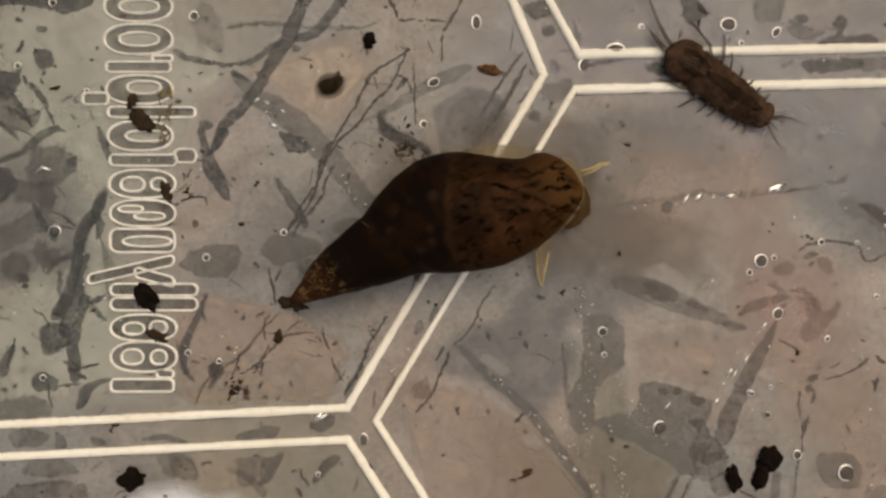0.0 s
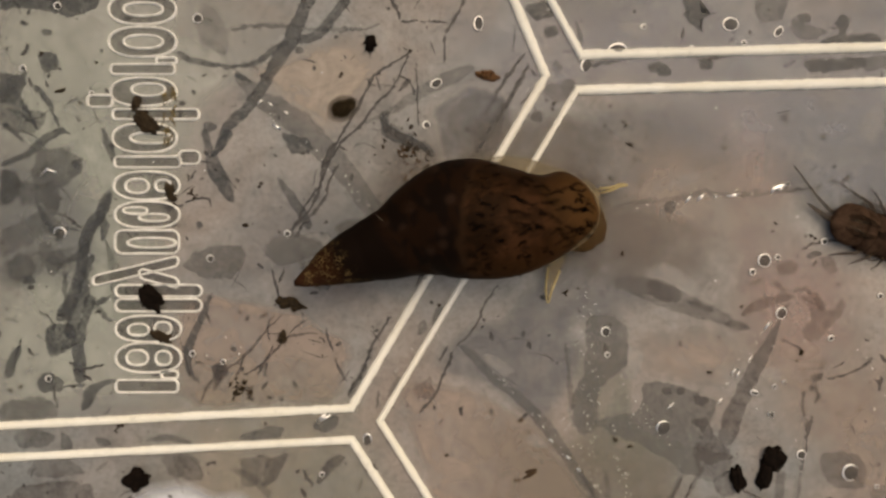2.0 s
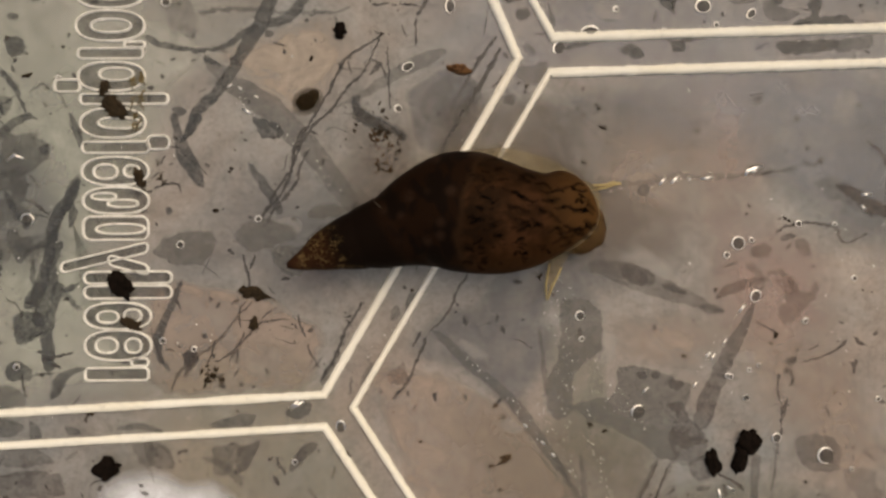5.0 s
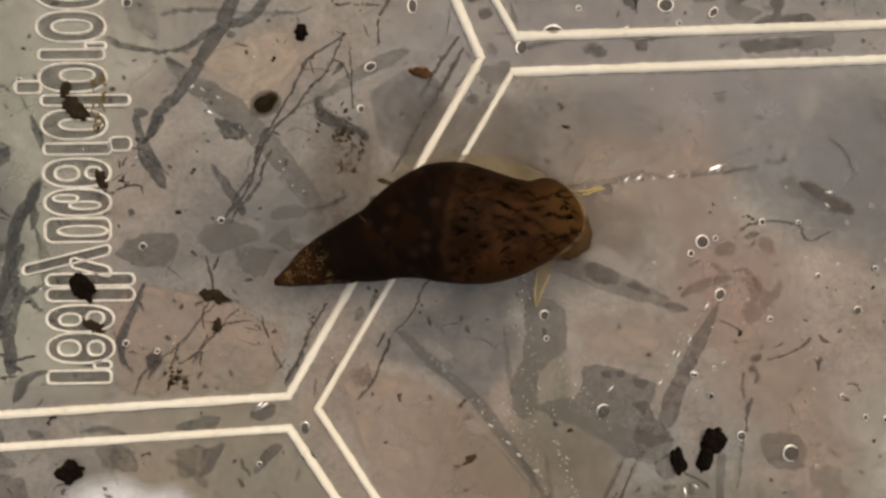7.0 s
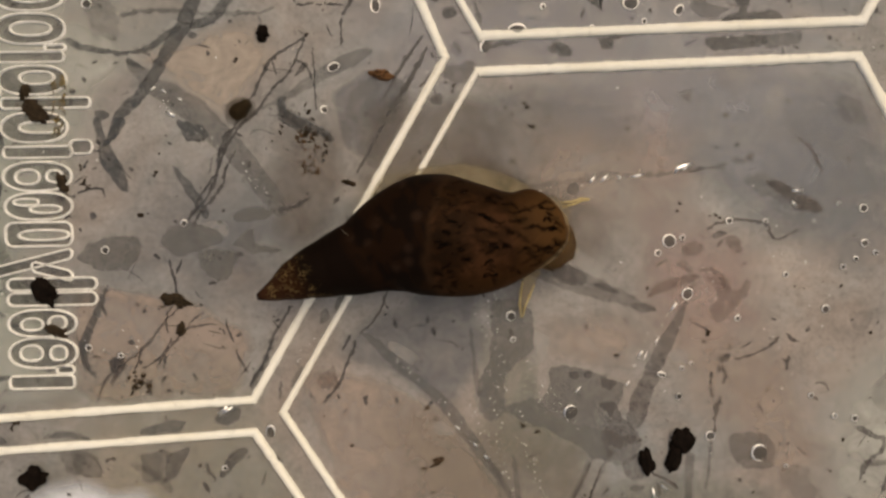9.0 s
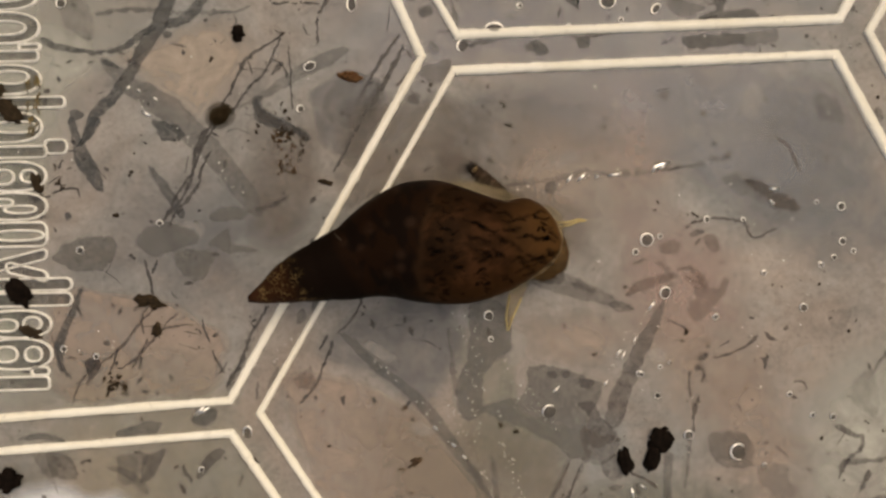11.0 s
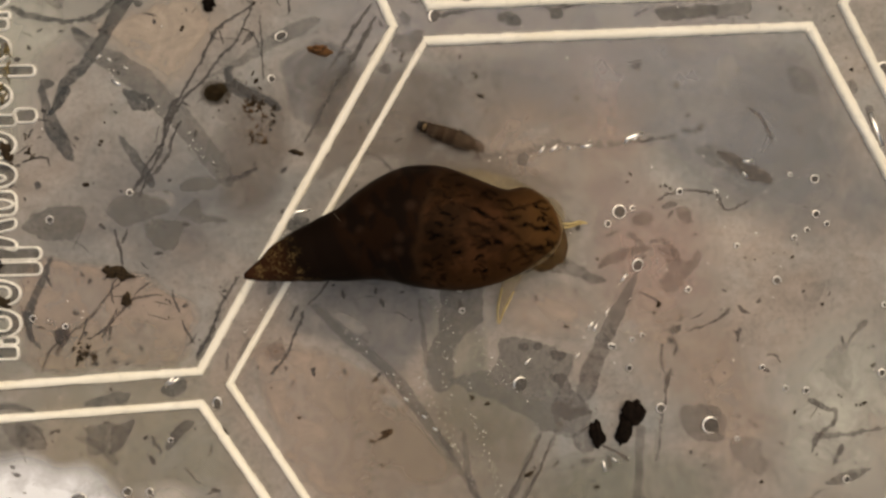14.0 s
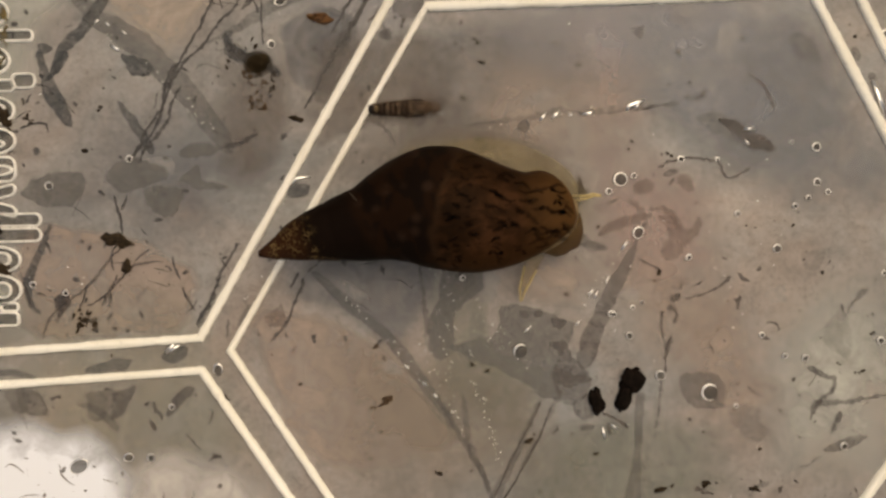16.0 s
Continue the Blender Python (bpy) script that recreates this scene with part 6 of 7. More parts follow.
tagged(link("grit", grit_bm, "brown"), "fine dark grit scattered over the base", "grit", kind="stuff")

# small flecks of rotted plant stuck to the base, and a few fine hairs, thickest about the mark
def flecks(count, hairs, x0, x1, y0, y1, mat):
    bm = bmesh.new()
    layer = bm.verts.layers.float_color.new("thickness")
    for k in range(count):
        cx, cy, r = random.uniform(x0, x1), random.uniform(y0, y1), 0.07 + 0.28 * random.random() ** 2.4
        turn, long = random.uniform(0, 6.28), random.uniform(1.0, 2.4)
        z = 0.125 + 0.00002 * k
        mid = bm.verts.new(Vector((cx, cy, z)) * MM)
        mid[layer] = (1, 1, 1, 1)
        ring = []
        for j in range(9):
            a = 2 * math.pi * j / 9
            q = r * random.uniform(0.55, 1.25)
            u, w = q * long * math.cos(a), q * math.sin(a)
            v = bm.verts.new(Vector((cx + u * math.cos(turn) - w * math.sin(turn), cy + u * math.sin(turn) + w * math.cos(turn), z)) * MM)
            v[layer] = (0.42, 0.42, 0.42, 1)
            ring.append(v)
        for j in range(9):
            bm.faces.new((mid, ring[j], ring[(j + 1) % 9]))
    for k in range(hairs):
        x, y, a = random.uniform(x0, x1), random.uniform(y0, y1), random.uniform(0, 6.28)
        bend, w, last = random.gauss(0, 0.05), random.uniform(0.07, 0.2), None
        n = int(random.uniform(4, 16))
        for j in range(n + 1):
            a += random.gauss(bend, 0.13)
            x, y = x + 0.22 * math.cos(a), y + 0.22 * math.sin(a)
            h = 0.5 * w * (0.35 + 0.65 * math.sin(math.pi * j / n))
            pair = [bm.verts.new(Vector((x - g * math.sin(a) * h, y + g * math.cos(a) * h, 0.135)) * MM) for g in (1, -1)]
            for v in pair:
                v[layer] = (0.7, 0.7, 0.7, 1)
            if last:
                bm.faces.new((last[0], pair[0], pair[1], last[1]))
            last = pair
    tagged(link("plant_flecks", bm, mat), "small dark flecks of rotted plant stuck to the base", "plant flecks", kind="stuff")


flecks(300, 60, -54, -6, -20, 32, "root")
flecks(70, 26, -54, -8, -42, -24, "root_warm")
flecks(60, 12, -7, 14, -22, 32, "root")
flecks(130, 14, 5, 75, -42, 18, "root_warm")
flecks(60, 12, 15, 72, 21, 34, "root")

# yellow tuft of algae across the mark
algae = bmesh.new()
for k in range(16):
    ax, ay = -31.6 + random.uniform(-0.7, 0.7), 16.4 + random.uniform(-3.2, 3.2)
    pts = [(ax, ay, 0.45)]
    for j in range(4):
        pts.append((pts[-1][0] + random.uniform(-0.35, 0.35), pts[-1][1] + random.uniform(-0.7, 0.5), 0.45 + random.uniform(0, 0.15)))
    tube(algae, pts, [0.12, 0.16, 0.14, 0.10, 0.05], 5, 0.6)
tagged(link("algae_tuft", algae, "gold"), "yellowish tuft of algae lying over the raised mark", "algae")


# ---- the pond snail ----
def bent(x, knots):
    """A smooth line through (x, value) knots."""
    for k in range(len(knots) - 1):
        (x0, v0), (x1, v1) = knots[k], knots[k + 1]
        if x <= x1 or k == len(knots) - 2:
            xa, va = knots[k - 1] if k else knots[0]
            xb, vb = knots[k + 2] if k + 2 < len(knots) else knots[-1]
            m0 = (v1 - va) / (x1 - xa) if x1 > xa else 0
            m1 = (vb - v0) / (xb - x0) if xb > x0 else 0
            d = x1 - x0
            s = min(1, max(0, (x - x0) / d))
            return (2 * s**3 - 3 * s * s + 1) * v0 + (s**3 - 2 * s * s + s) * d * m0 + (3 * s * s - 2 * s**3) * v1 + (s**3 - s * s) * d * m1


UPPER = ((-0.4, -0.35), (0.5, 0.25), (1.2, 0.72), (3.5, 2.45), (7.0, 3.95), (10.8, 5.3), (13.4, 6.8), (16.2, 8.05), (18.9, 8.7), (21.4, 8.6), (23.8, 7.9), (26.7, 6.3), (29.4, 4.95), (32.0, 4.65), (33.7, 3.4), (34.7, 1.7), (35.1, -0.2))
LOWER = ((-0.4, -1.05), (1.0, -1.45), (3.8, -1.9), (7.5, -2.4), (11.2, -2.85), (14.4, -3.15), (17.3, -4.2), (21.0, -5.2), (24.1, -5.6), (27.3, -5.3), (30.1, -4.5), (32.6, -3.3), (34.5, -2.0), (35.1, -0.9))
WHORL = ((-0.4, 0.0), (1.6, 1.0), (4.2, 2.0), (7.4, 3.0), (10.9, 4.0), (16.5, 4.5), (29.6, 5.0), (36.0, 5.2))


def snail():
    ob = empty("pond_snail", "large dark brown pond snail with a pointed spiral shell", "snail")
    bm = bmesh.new()
    n, rows = 72, []
    for k in range(150):
        s = k / 149
        x = -0.4 + 35.5 * (1 - math.cos(math.pi * s)) / 2 * 0.35 + 35.5 * s * 0.65
        up, lo = bent(x, UPPER), bent(x, LOWER)
        mid, a = (up + lo) / 2, max(0.04, (up - lo) / 2)
        b = a * (0.95 if x < 28 else 0.95 - 0.03 * (x - 28))
        zc = 5.0 + 2.2 * min(1, max(0, x / 22))
        row = []
        for j in range(n):
            th = 2 * math.pi * j / n
            ph = bent(x, WHORL) - (math.pi / 2 - th) / (2 * math.pi)
            off = ph - round(ph)
            wide = 0.09 if x < 12 else 0.045
            groove = (0.022 if x < 12 else 0.03) * math.exp(-(off / wide) ** 2) * (1 if x < 30 else max(0, (34 - x) / 4))
            swell = 0.006 * math.cos(2 * math.pi * off)
            q = 1 - groove - swell + 0.006 * noise.noise(Vector((x * 1.5, math.cos(th) * 2, math.sin(th) * 2)))
            row.append(bm.verts.new(Vector((x, mid + a * q * math.sin(th), zc + b * q * math.cos(th))) * MM))
        rows.append(row)
    for r, s in zip(rows, rows[1:]):
        for j in range(n):
            bm.faces.new((r[j], r[(j + 1) % n], s[(j + 1) % n], s[j]))
    bm.faces.new(rows[0])
    bm.faces.new(rows[-1][::-1])
    bmesh.ops.recalc_face_normals(bm, faces=bm.faces[:])
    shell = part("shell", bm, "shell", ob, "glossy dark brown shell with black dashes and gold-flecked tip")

    # black wavy dashes on the body whorl, lengthwise, crowded where the whorl begins and along the lip
    bm = bmesh.new()
    layer = bm.verts.layers.float_color.new("thickness")

    def on_shell(x, y):
        up, lo = bent(x, UPPER), bent(x, LOWER)
        u = max(-1, min(1, (2 * y - up - lo) / max(0.1, up - lo)))
        a = (up - lo) / 2
        return Vector((x, y, 5.0 + 2.2 * min(1, x / 22) + a * (0.95 if x < 28 else 0.95 - 0.03 * (x - 28)) * math.sqrt(1 - u * u) + 0.04))

    def dash(x, y, long, wide, turn, dark):
        last = None
        n = max(6, int(long / 0.16))
        phase = random.uniform(0, 6.28)
        for j in range(n + 1):
            f = j / n
            way = radians(turn) + 0.75 * math.sin(phase + 4.2 * f * long / 1.6) * (0.4 + 0.6 * random.random())
            x, y = x + long / n * math.cos(way), y + long / n * math.sin(way)
            h = 0.5 * wide * (0.35 + 0.9 * math.sin(math.pi * (0.08 + 0.84 * f))) * random.uniform(0.65, 1.3)
            row = [bm.verts.new(on_shell(x - o * h * math.sin(way), y + o * h * math.cos(way)) * MM) for o in (-1, 0, 1)]
            for v, t in zip(row, (0, dark, 0)):
                v[layer] = (t, t, t, 1)
            if last:
                bm.faces.new((last[0], row[0], row[1], last[1]))
                bm.faces.new((last[1], row[1], row[2], last[2]))
            last = row

    for k in range(17):
        for j in range(9):
            y = -5.2 + 0.82 * k + random.uniform(-0.3, 0.3)
            x = 19.8 + 0.18 * y + 1.7 * j + (0.85 if k % 2 else 0) + random.uniform(-0.6, 0.6)
            if x > 33.2 or y > bent(x, UPPER) - 1.2 or y < bent(x, LOWER) + 0.9 or random.random() < 0.16:
                continue
            crowd = x < 23.5 and y < 0.5
            dash(x, y, random.uniform(0.8, 1.6) if crowd else random.uniform(1.1, 2.7), random.uniform(0.36, 0.72), -14 - 1.6 * y + random.uniform(-14, 14), random.uniform(0.5, 1.0))
    for k in range(18):
        dash(random.uniform(20.2, 25.0), random.uniform(-4.3, -0.8), random.uniform(0.6, 1.5), random.uniform(0.3, 0.5), random.uniform(-50, 30), random.uniform(0.6, 1.0))
    for k in range(7):
        y = random.uniform(-1.8, 2.0)
        dash(33.0 - 0.09 * y * y + random.uniform(-0.4, 0.2), y, random.uniform(0.6, 1.1), random.uniform(0.4, 0.65), random.uniform(-100, -40), 0.95)
    part("dash_marking", bm, "dash", shell, "short black wavy dashes on the shell")

    # thickened lip along the opening
    bm = bmesh.new()
    lip = [(34.75, 1.6, 7.4), (35.05, 0.6, 7.4), (34.95, -0.6, 7.3), (34.45, -1.9, 7.1), (33.5, -2.95, 6.8), (32.2, -3.75, 6.4), (30.8, -4.4, 5.9)]
    tube(bm, lip, [0.08, 0.22, 0.30, 0.32, 0.30, 0.22, 0.08], 8, 1.0)
    part("lip", bm, "lip", shell, "paler amber lip of the opening")

    # pale scar at the suture
    bm = bmesh.new()
    tube(bm, [(10.7, 4.75, 8.0), (11.1, 4.2, 9.05), (11.5, 3.7, 9.6)], [0.03, 0.05, 0.02], 6)
    part("suture_scar", bm, "suture", shell, "fine pale line at the suture")

    # broad foot, head and tentacles under the shell
    bm = bmesh.new()
    lump(bm, (26.0, 2.6, 1.15), (9.8, 6.2, 1.15), 4, 0.05, 1.4, 2.0, -16)
    foot = part("foot", bm, "foot", ob, "cream translucent foot spread on the base")
    # thin skirt of the foot, fading out on the base
    bm = bmesh.new()
    layer = bm.verts.layers.float_color.new("thickness")
    rings = []
    for r, t in ((0.0, 0.95), (0.62, 0.9), (0.78, 0.6), (0.9, 0.25), (1.0, 0.0)):
        ring = []
        for j in range(64):
            th = 2 * math.pi * j / 64
            q = r * (1 + 0.06 * noise.noise(Vector((2.2 * math.cos(th), 2.2 * math.sin(th), 3.0))))
            px, py = 13.4 * q * math.cos(th), 7.6 * q * math.sin(th)
            v = bm.verts.new(Vector((25.0 + 0.95 * px + 0.3 * py, 2.3 - 0.3 * px + 0.95 * py, 0.62 - 0.2 * r)) * MM)
            v[layer] = (t, t, t, 1)
            ring.append(v)
        rings.append(ring)
    for a, b in zip(rings[1:], rings[2:]):
        for j in range(64):
            bm.faces.new((a[j], b[j], b[(j + 1) % 64], a[(j + 1) % 64]))
    part("foot_skirt", bm, "skirt", foot, "thin fading skirt of the foot")
    bm = bmesh.new()
    lump(bm, (33.25, -1.6, 2.5), (2.9, 3.4, 2.1), 4, 0.10, 1.5, 5.0, 20)
    head = part("head", bm, "head", ob, "brown rounded head")
    bm = bmesh.new()
    lump(bm, (34.4, 1.1, 1.7), (2.2, 2.6, 1.1), 3, 0.08, 1.3, 8.0, 0)
    part("mantle_edge", bm, "foot", ob, "cream mantle edge")
    feelers = []
    for pts, rad in (([(34.9, 1.8, 2.0), (36.0, 2.2, 1.8), (37.4, 2.1, 1.7), (38.4, 2.3, 1.7), (39.3, 2.1, 1.8)], [0.7, 0.34, 0.20, 0.16, 0.05]),
                     ([(31.0, -4.2, 1.8), (30.2, -6.0, 1.6), (29.6, -7.2, 1.5), (29.0, -8.4, 1.5), (28.6, -9.8, 1.6)], [1.2, 0.85, 0.66, 0.42, 0.08])):
        bm = bmesh.new()
        tube(bm, pts, rad, 10, 0.5)
        feeler = part("tentacle", bm, "tentacle", ob, "short amber tentacle")
        feelers.append(feeler)
        # highlights along both edges, added as thin pale tubes
        for sgn in (-1, 1):
            bm = bmesh.new()
            edge = []
            for k, p in enumerate(pts[1:], 1):
                way = (Vector(pts[min(k + 1, len(pts) - 1)]) - Vector(pts[k - 1])).normalized()
                edge.append(Vector(p) + Vector((-way.y, way.x, 0.15)) * sgn * 0.85 * rad[k])
            tube(bm, edge, [0.10, 0.13, 0.12, 0.07], 6)
            part("edge", bm, "tentacle_edge", feeler, "pale tube for the highlight along the tentacle's edge")
    return ob, feelers, foot, head


SNAIL, FEELERS, FOOT, HEAD = snail()


# ---- water lice ----
def louse(name, label, skin, limb, band=None, reach=1.0):
    """A water louse heading along +x, 15 mm long, in segments with legs, feelers and forked tail."""
    ob = empty(name, label, "water louse", "water lice")
    limbs = []

    def plate(pname, x0, x1, w0, w1, mat, lab=""):
        bm = bmesh.new()
        rings = []
        for s in (0, 0.12, 0.4, 0.75, 1.0):
            x = x0 + (x1 - x0) * s
            w = (w0 + (w1 - w0) * s) * (0.93 if s in (0, 1.0) else 1.0)
            top = 2.2 * (0.86 if s == 0 else 1.0 if s < 0.9 else 0.9) * min(1, w / 2.2)
            ring = []
            for j in range(17):
                u = -1 + j / 8
                rag = 1 + 0.07 * noise.noise(Vector((x * 3, u * 3, 1)))
                ring.append(bm.verts.new(Vector((x - 0.25 * u * u, w * u * rag, 0.7 + top * (1 - abs(u) ** 2.4) * 0.75 + 0.12 * math.exp(-(u / 0.12) ** 2))) * MM))
            for j in range(16, -1, -1):
                u = -1 + j / 8
                ring.append(bm.verts.new(Vector((x - 0.25 * u * u, w * u * 0.96, 0.45)) * MM))
            rings.append(ring)
        m = len(rings[0])
        for r, q in zip(rings, rings[1:]):
            for j in range(m):
                bm.faces.new((r[j], r[(j + 1) % m], q[(j + 1) % m], q[j]))
        bm.faces.new(rings[0][::-1])
        bm.faces.new(rings[-1])
        bmesh.ops.recalc_face_normals(bm, faces=bm.faces[:])
        part(pname, bm, mat, ob, lab)

    half = (1.75, 2.05, 2.25, 2.4, 2.5, 2.55, 2.55) if band else (2.05, 2.3, 2.45, 2.55, 2.62, 2.65, 2.65)
    for k in range(7):
        x1 = 5.9 - 1.34 * k
        plate("body_segment", x1 - 1.55, x1, half[k] * (0.95 if band and k % 2 else 1.0), half[k] * 0.95, skin if not (band and k % 2) else "young_dark")
        if band:
            bm = bmesh.new()
            tube(bm, [(x1 - 0.25 * u * u, half[k] * u, 0.8 + 1.75 * (1 - abs(u) ** 2.4) * 0.95) for u in (-0.97, -0.8, -0.5, 0, 0.5, 0.8, 0.97)], [0.12, 0.26, 0.30, 0.22, 0.30, 0.26, 0.12], 6)
            part("band", bm, "young_stripe", ob, "dark band between segments")
    # rounded tail plate
    bm = bmesh.new()
    lump(bm, (-5.3, 0, 1.25), (2.5, 2.55, 1.05), 4, 0.03, 1.0, 1.0)
    lump(bm, (-5.0, 0, 1.75), (1.3, 0.55, 0.62), 3, 0.05, 1.0, 4.0)
    part("tail_plate", bm, skin, ob, "broad rounded tail plate")
    for sgn in (-1, 1):
        bm = bmesh.new()
        lump(bm, (-4.9, (2.2 if band else 0.42) * sgn, 1.6 if band else 1.95), (1.5, 0.34, 0.28 if band else 0.5), 2, 0.15, 1.5, 3.0, 8 * sgn)
        part("tail_marking", bm, "young_band" if band else limb, ob, "dark edge of the tail plate" if band else "paler streak on the tail plate")
    bm = bmesh.new()
    if band:
        lump(bm, (4.9, 0, 1.75), (0.5, 0.9, 0.65), 3, 0.1, 1.2, 2.0)
        part("neck_spot", bm, "lip", ob, "pale spot behind the head")
        bm = bmesh.new()
        lump(bm, (-8.2, -0.3, 0.9), (1.9, 1.6, 0.4), 3, 0.35, 1.6, 3.0)
        part("tail_fan", bm, "young_fan", ob, "faint clear brown tail fan")
        bm = bmesh.new()
        tube(bm, [(-5.4 + 1.35 * math.cos(a), 1.5 * math.sin(a), 2.2) for a in (0.52 * j for j in range(13))], [0.30] * 13, 6)
        part("tail_ring", bm, "young_stripe", ob, "dark ring on the tail plate")
    else:
        lump(bm, (1.4, -0.05, 2.35), (3.9, 0.72, 0.35), 4, 0.16, 1.6, 2.0)
        part("back_stripe", bm, "stripe", ob, "dark stripe along the back")
        for sgn in (-1, 1):
            bm = bmesh.new()
            tube(bm, [(-2.4, 0.55 * sgn, 2.3), (-3.4, 0.85 * sgn, 2.38), (-4.8, 0.95 * sgn, 2.32), (-6.0, 0.75 * sgn, 2.1), (-6.8, 0.25 * sgn, 1.85)], [0.14, 0.34, 0.40, 0.34, 0.14], 8, 0.6)
            part("tail_stripe", bm, "stripe", ob, "dark curved stripe on the tail plate")
    bm = bmesh.new()
    lump(bm, (6.1, 0, 1.35), (0.8 if band else 1.1, 1.35 if band else 1.75, 0.75), 3, 0.04, 1.2, 2.0)
    part("head", bm, band or skin, ob, "small dark head")
    # the two tail forks trail to one side: a long dark one and a short clear one
    tails = {1: ([(-7.2, 0.5, 1.1), (-8.6, 1.0, 1.0), (-10.4, 2.0, 0.9), (-14.0, 4.4, 0.8)], (0.30, 0.24, 0.18, 0.10)),
             -1: ([(-7.3, 0.2, 1.1), (-8.4, 0.1, 1.0), (-9.6, -0.3, 0.9), (-10.9, -0.7, 0.8)], (0.34, 0.36, 0.30, 0.10))}
    for sgn in (-1, 1):
        bm = bmesh.new()
        lump(bm, (6.75, 0.85 * sgn, 1.75), (0.2, 0.2, 0.2), 2, 0.0)
        part("eye", bm, "dropping", ob, "tiny black eye")
        for pname, pts, rad in (("antenna", [(7.1, 0.5, 1.3), (8.2, 1.2, 1.3), (9.3, 1.7, 1.2), (11.4, 2.1, 1.0)], (0.18, 0.15, 0.11, 0.04)),
                                ("antennule", [(7.2, 0.25, 1.4), (7.9, 0.5, 1.5), (8.8, 0.6, 1.4)], (0.15, 0.11, 0.05)),
                                ("tail_fork", *tails[sgn])):
            bm = bmesh.new()
            if band:
                pts = [(-7.2 + 0.5 * (x + 7.2), y, z) for x, y, z in pts]
            tube(bm, [(x, y * sgn, z) for x, y, z in pts], rad, 6)
            part(pname, bm, limb, ob)
        for k in range(7):
            out = (1.0, 1.1, 1.2, 1.3, 1.3, 1.1, 0.75)[k]
            sweep = (0.9, 0.5, 0.2, -0.2, -0.9, -2.0, -3.4)[k]
            bm = bmesh.new()
            long = reach * (0.45, 0.36, 0.38, 0.45, 0.7, 1.0, 1.15)[k] * (0.75 if sgn < 0 and k > 3 else 1.0)
            tube(bm, [(0, 0, 0), (0.3 * sweep * long, 1.0 * sgn * long, 0.2), (0.8 * sweep * long, 2.0 * sgn * out * long, 0.0), (1.2 * sweep * long, 2.9 * sgn * out * long, -0.75)], tuple(q * (1.35 if k > 4 else 1.0) for q in (0.20, 0.17, 0.12, 0.05)), 6)
            leg = part("leg", bm, limb, ob)
            hip = (5.3 - 1.34 * k, half[k] * 0.80 * sgn, 0.85)
            leg.location = [h * MM for h in hip]
            limbs.append((leg, hip, k, sgn))
    return ob, limbs


LOUSE, LOUSE_LEGS = louse("water_louse", "large dark brown water louse walking over the base", "louse", "louse_leg")
YOUNG, YOUNG_LEGS = louse("water_louse", "small pale brown young water louse crawling beside the snail", "young", "young", "young_band", 0.42)
YOUNG.scale = (0.50, 0.40, 0.45)


# ---- a tiny dark swimmer ----
def swimmer():
    ob = empty("seed_shrimp", "tiny dark round seed shrimp drifting above the base", "seed shrimp")
    bm = bmesh.new()
    lump(bm, (0, 0, 0), (1.08, 0.84, 0.9), 4, 0.08, 1.5, 3.0, 25)
    part("carapace", bm, "swimmer", ob, "dark oval carapace")
    bm = bmesh.new()
    lump(bm, (0.75, 0.55, -0.1), (0.75, 0.6, 0.6), 3, 0.08, 1.5, 6.0, 25)
    part("pale_flank", bm, "brown", ob, "paler brown flank")
    for k, q in enumerate((1.12, 1.24, 1.38)):
        bm = bmesh.new()
        lump(bm, (0.08, 0.06, 0), (1.25 * q, 0.98 * q, 0.95), 4, 0.06, 1.5, 3.0 + k, 25)
        part("clear_fringe", bm, "swimmer_hair", ob, "translucent brown fringe of the carapace")
    return ob


SWIMMER = swimmer()


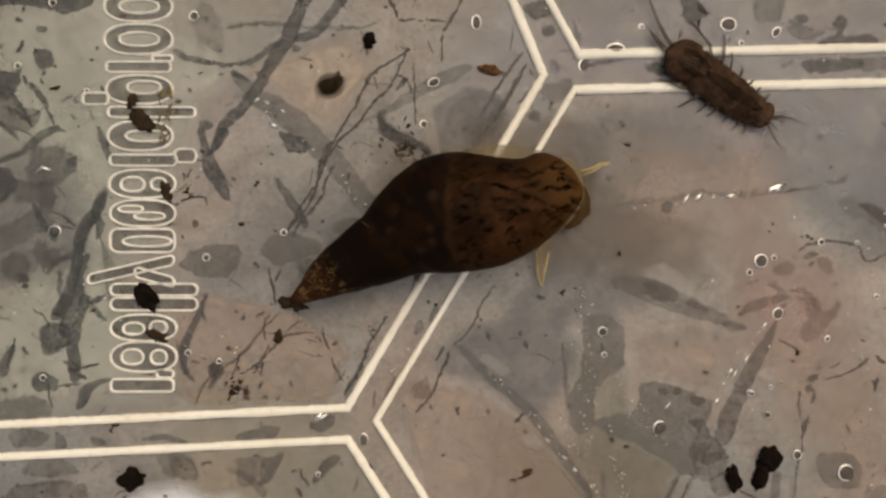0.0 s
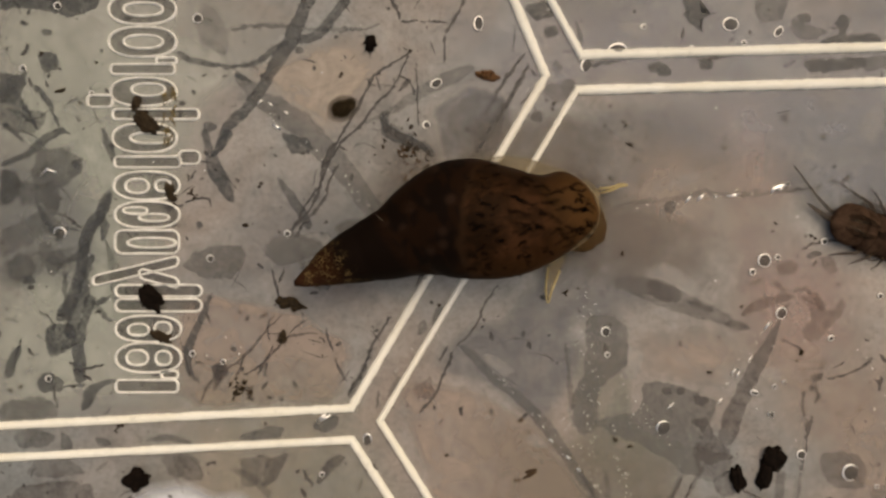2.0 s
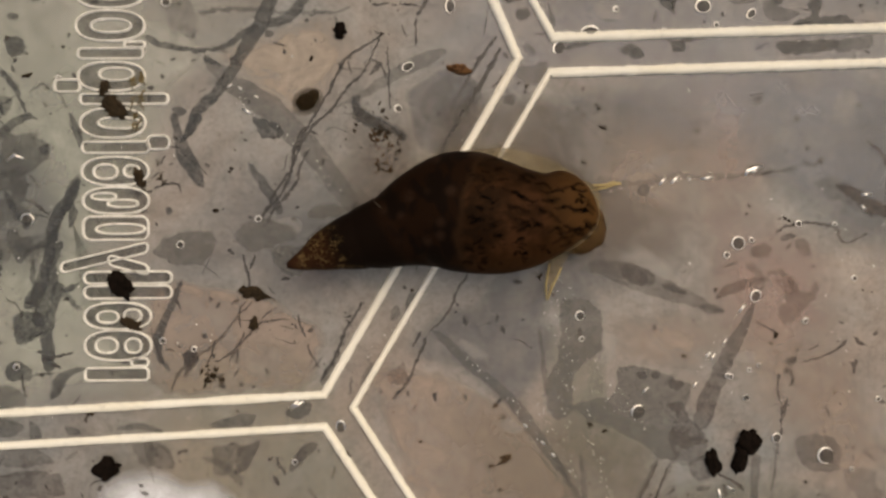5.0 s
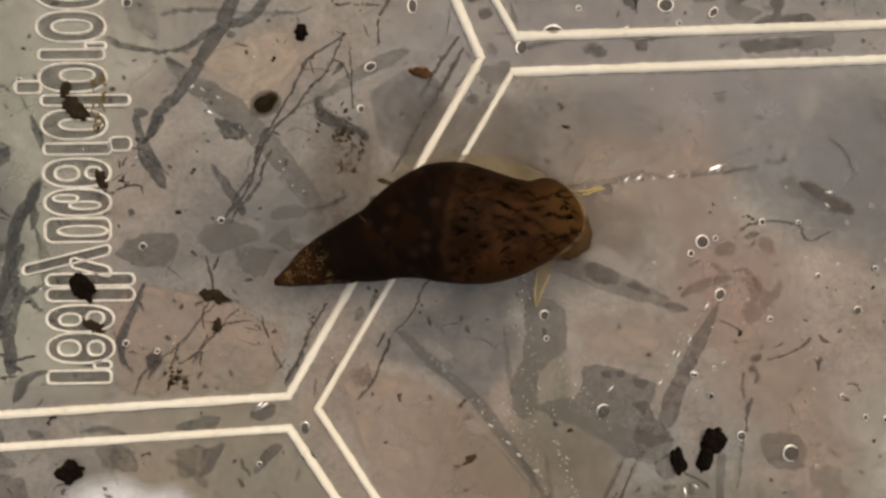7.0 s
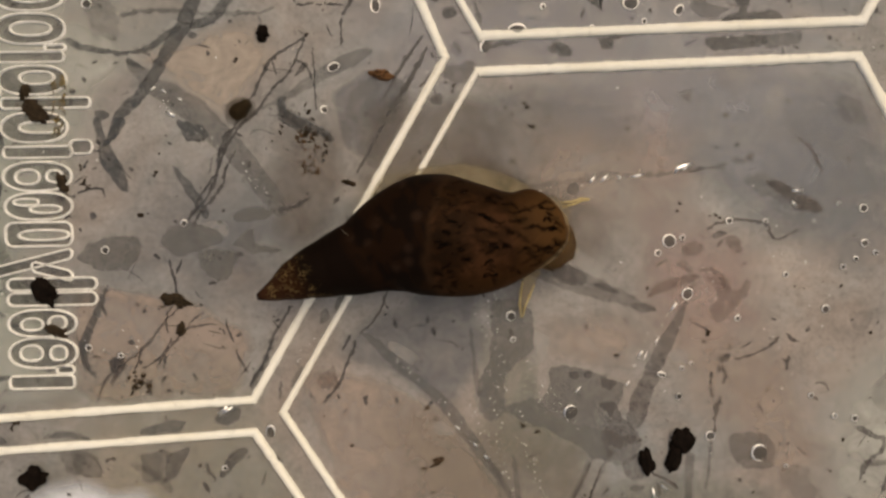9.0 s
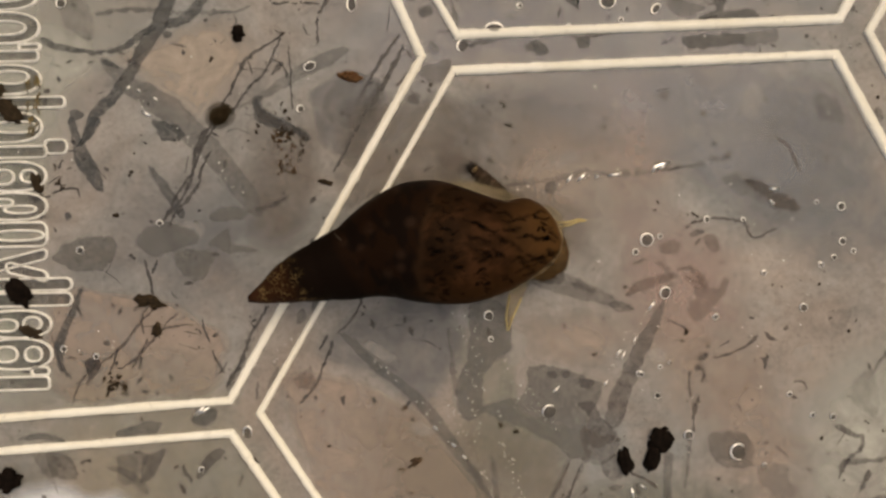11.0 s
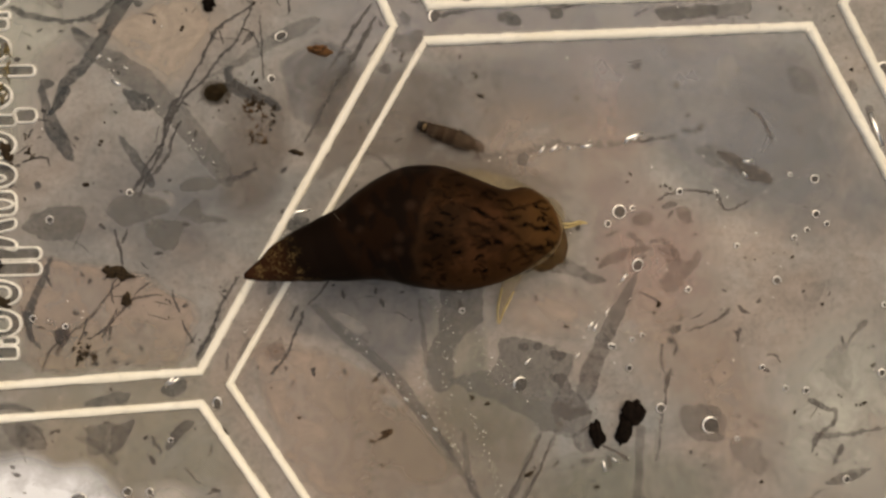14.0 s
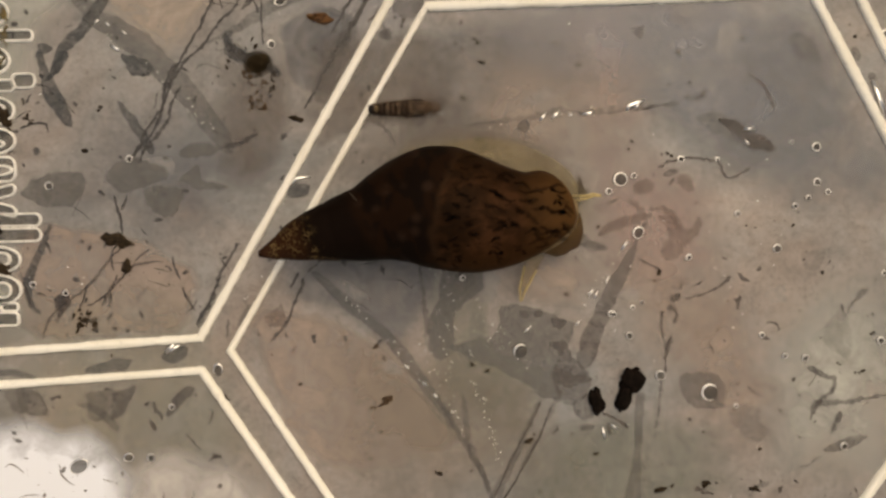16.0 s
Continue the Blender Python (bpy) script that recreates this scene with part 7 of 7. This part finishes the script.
# ---- what moves ----
def motions():
    walk(SNAIL, [(t, pose(x * MM, y * MM, 0, 0, 0, a)) for t, x, y, a in (
        (0.0, -15.93, -5.40, 21.60), (0.5, -15.88, -4.98, 19.55), (1.0, -15.88, -4.54, 17.50), (1.5, -15.77, -3.92, 15.40), (2.0, -15.76, -3.28, 13.30),
        (2.5, -15.62, -2.92, 11.85), (3.0, -15.22, -2.66, 10.65), (3.5, -14.67, -2.60, 10.00), (4.0, -14.35, -2.51, 9.30), (4.5, -13.81, -2.66, 9.00),
        (7.0, -10.29, -4.82, 10.90), (7.5, -9.69, -5.17, 11.10), (8.0, -9.14, -5.60, 11.30), (8.5, -8.62, -5.85, 11.20), (9.0, -8.04, -6.12, 11.10),
        (11.5, -5.74, -6.54, 9.00), (12.0, -5.13, -6.76, 8.74))] + [(t, pose(x * MM, y * MM, 0, 0, 0, a)) for t, x, y, a in (
        (12.5, -4.69, -6.88, 8.39), (13.0, -4.34, -6.95, 7.73), (13.5, -3.79, -7.10, 7.28),
        (14.0, -3.19, -7.42, 6.92), (14.5, -2.78, -7.67, 6.57), (15.0, -2.42, -8.14, 6.21), (15.5, -2.11, -8.48, 6.06), (16.0, -1.68, -8.77, 5.90))])
    for feeler, rows in ((FEELERS[0], ((0.0, 0.8, -1.4), (2.0, 0.9, -0.6), (4.5, 0.2, 0.2), (9.0, 0.0, 0.0), (11.5, 0.0, -1.7), (13.0, -0.1, -2.6), (14.5, -0.1, -2.0), (16.0, 0.0, -0.9))),
                         (FEELERS[1], ((0.0, -1.2, -0.2), (2.0, -0.8, -0.2), (4.5, 0.0, 0.0), (9.0, 0.0, 0.0), (11.5, -1.0, -0.5), (13.0, -1.6, -0.8), (14.5, -1.0, -0.5), (16.0, -0.1, -0.2)))):
        walk(feeler, [(t, pose(x * MM, y * MM, 0)) for t, x, y in rows])
    walk(FOOT, [(t, pose(x * MM, y * MM, 0)) for t, x, y in ((0.0, 0.0, -0.6), (4.0, 0.0, -0.3), (8.5, -1.8, 0.7), (12.0, 0.0, -1.2), (13.5, 0.5, -1.2), (16.0, 1.2, 0.4))])
    walk(HEAD, [(t, pose(x * MM, y * MM, 0)) for t, x, y in ((0.0, 0.0, 0.2), (4.5, 0.3, -0.1), (9.0, 0.2, 0.0), (12.0, 0.1, -0.1), (14.5, 0.1, 0.0), (16.0, 0.2, -0.1))])
    walk(LOUSE, [(t, pose(x * MM, y * MM, 0, 0, 0, a)) for t, x, y, a in (
        (0.0, 34.6, 19.3, -34.5), (0.3, 37.2, 15.6, -35.5), (0.5, 39.4, 13.1, -35.2), (0.8, 41.2, 10.3, -32.5), (1.0, 44.0, 7.4, -30.5), (1.2, 46.4, 6.2, -28.5),
        (1.5, 49.8, 4.7, -22), (1.8, 52.9, 2.0, -21), (2.0, 54.9, 0.9, -20), (2.2, 56.8, 0.0, -19.5), (2.5, 60.0, -1.2, -19.6), (2.8, 63.4, -2.2, -19.8),
        (3.5, 70.0, -4.5, -18), (5.0, 88.0, -9.0, -14), (7.0, 104.0, -12.0, -8), (16.0, 122.0, -12.0, 2))])
    walk(YOUNG, [(t, pose(x * MM, y * MM, 0, 0, 0, a)) for t, x, y, a in (
        (0.0, -3.5, 0.2, 120), (4.5, -1.0, 1.0, 120), (7.0, 4.0, 0.3, 125), (9.2, 9.5, 0.2, 128), (10.2, 17.0, 2.0, 130), (11.0, 21.2, 5.4, 134),
        (11.3, 21.1, 6.2, 139), (11.5, 20.5, 7.0, 143), (12.0, 19.5, 8.3, 147), (12.5, 19.9, 8.1, 147), (13.0, 20.2, 8.1, 147), (13.5, 20.1, 7.9, 149),
        (14.0, 19.3, 7.9, 159), (14.5, 17.9, 7.6, 168), (15.0, 16.7, 7.5, 167), (15.5, 16.0, 7.4, 171), (16.0, 13.7, 7.1, 181))])
    walk(SWIMMER, [(t, pose(x * MM, y * MM, 15 * MM, 0, min(52, max(0, 6 * (t - 4))), 10 * math.sin(3 * t))) for t, x, y in (
        (0.0, -10.3, 16.5), (0.5, -10.4, 15.4), (1.0, -11.9, 13.9), (1.5, -9.6, 16.5), (2.0, -9.3, 14.3), (2.5, -11.1, 15.7), (3.0, -9.2, 15.0), (3.5, -9.6, 14.2),
        (4.0, -11.2, 14.5), (4.5, -9.6, 12.9), (6.8, -9.5, 14.4), (7.0, -9.4, 12.9), (7.5, -9.1, 13.9), (8.0, -8.4, 12.4), (8.5, -9.0, 13.9), (9.0, -7.6, 12.4),
        (11.3, -6.5, 11.5), (11.5, -6.2, 11.0), (12.0, -6.1, 11.1), (12.5, -6.2, 10.5), (13.0, -4.7, 11.3), (13.5, -3.7, 10.6), (14.0, -3.9, 10.4),
        (14.5, -2.1, 10.3), (15.0, -1.7, 10.2), (15.5, -1.1, 9.4), (16.0, 0.3, 9.6))])
    # bits that the water and the snail push slowly along
    for bit, rows in ((PUSHED_DROPPING, ((0.0, -16.7, -6.8), (1.0, -16.8, -6.7), (2.0, -17.4, -6.7), (3.0, -18.0, -6.7), (4.5, -18.3, -7.0), (8.0, -18.8, -7.3), (12.0, -19.2, -7.5), (16.0, -19.4, -7.7))),
                      (LOOSE_DROPPING, ((0.0, -7.4, 24.8), (2.0, -7.6, 24.6), (4.5, -7.7, 24.2), (8.0, -7.9, 23.9), (16.0, -8.0, 23.7))),
                      (DRIFTING_SEED, ((0.0, 7.0, 21.3), (2.5, 6.4, 20.5), (4.5, 6.4, 19.6), (8.0, 6.2, 18.9), (12.0, 4.8, 18.3), (16.0, 4.8, 17.7)))):
        walk(bit, [(t, pose(x * MM, y * MM, 0)) for t, x, y in rows])
    for leg, hip, k, sgn in LOUSE_LEGS:
        walk(leg, [(0.15 * j, pose(*(h * MM for h in hip), 0, 0, 13 * math.sin(2.6 * j + 1.9 * k + sgn))) for j in range(24)] + [(16.0, pose(*(h * MM for h in hip)))])
    for leg, hip, k, sgn in YOUNG_LEGS:
        walk(leg, [(0.0, pose(*(h * MM for h in hip)))] + [(11.0 + 0.2 * j, pose(*(h * MM for h in hip), 0, 0, 11 * math.sin(2.4 * j + 1.9 * k + sgn))) for j in range(26)])


motions()
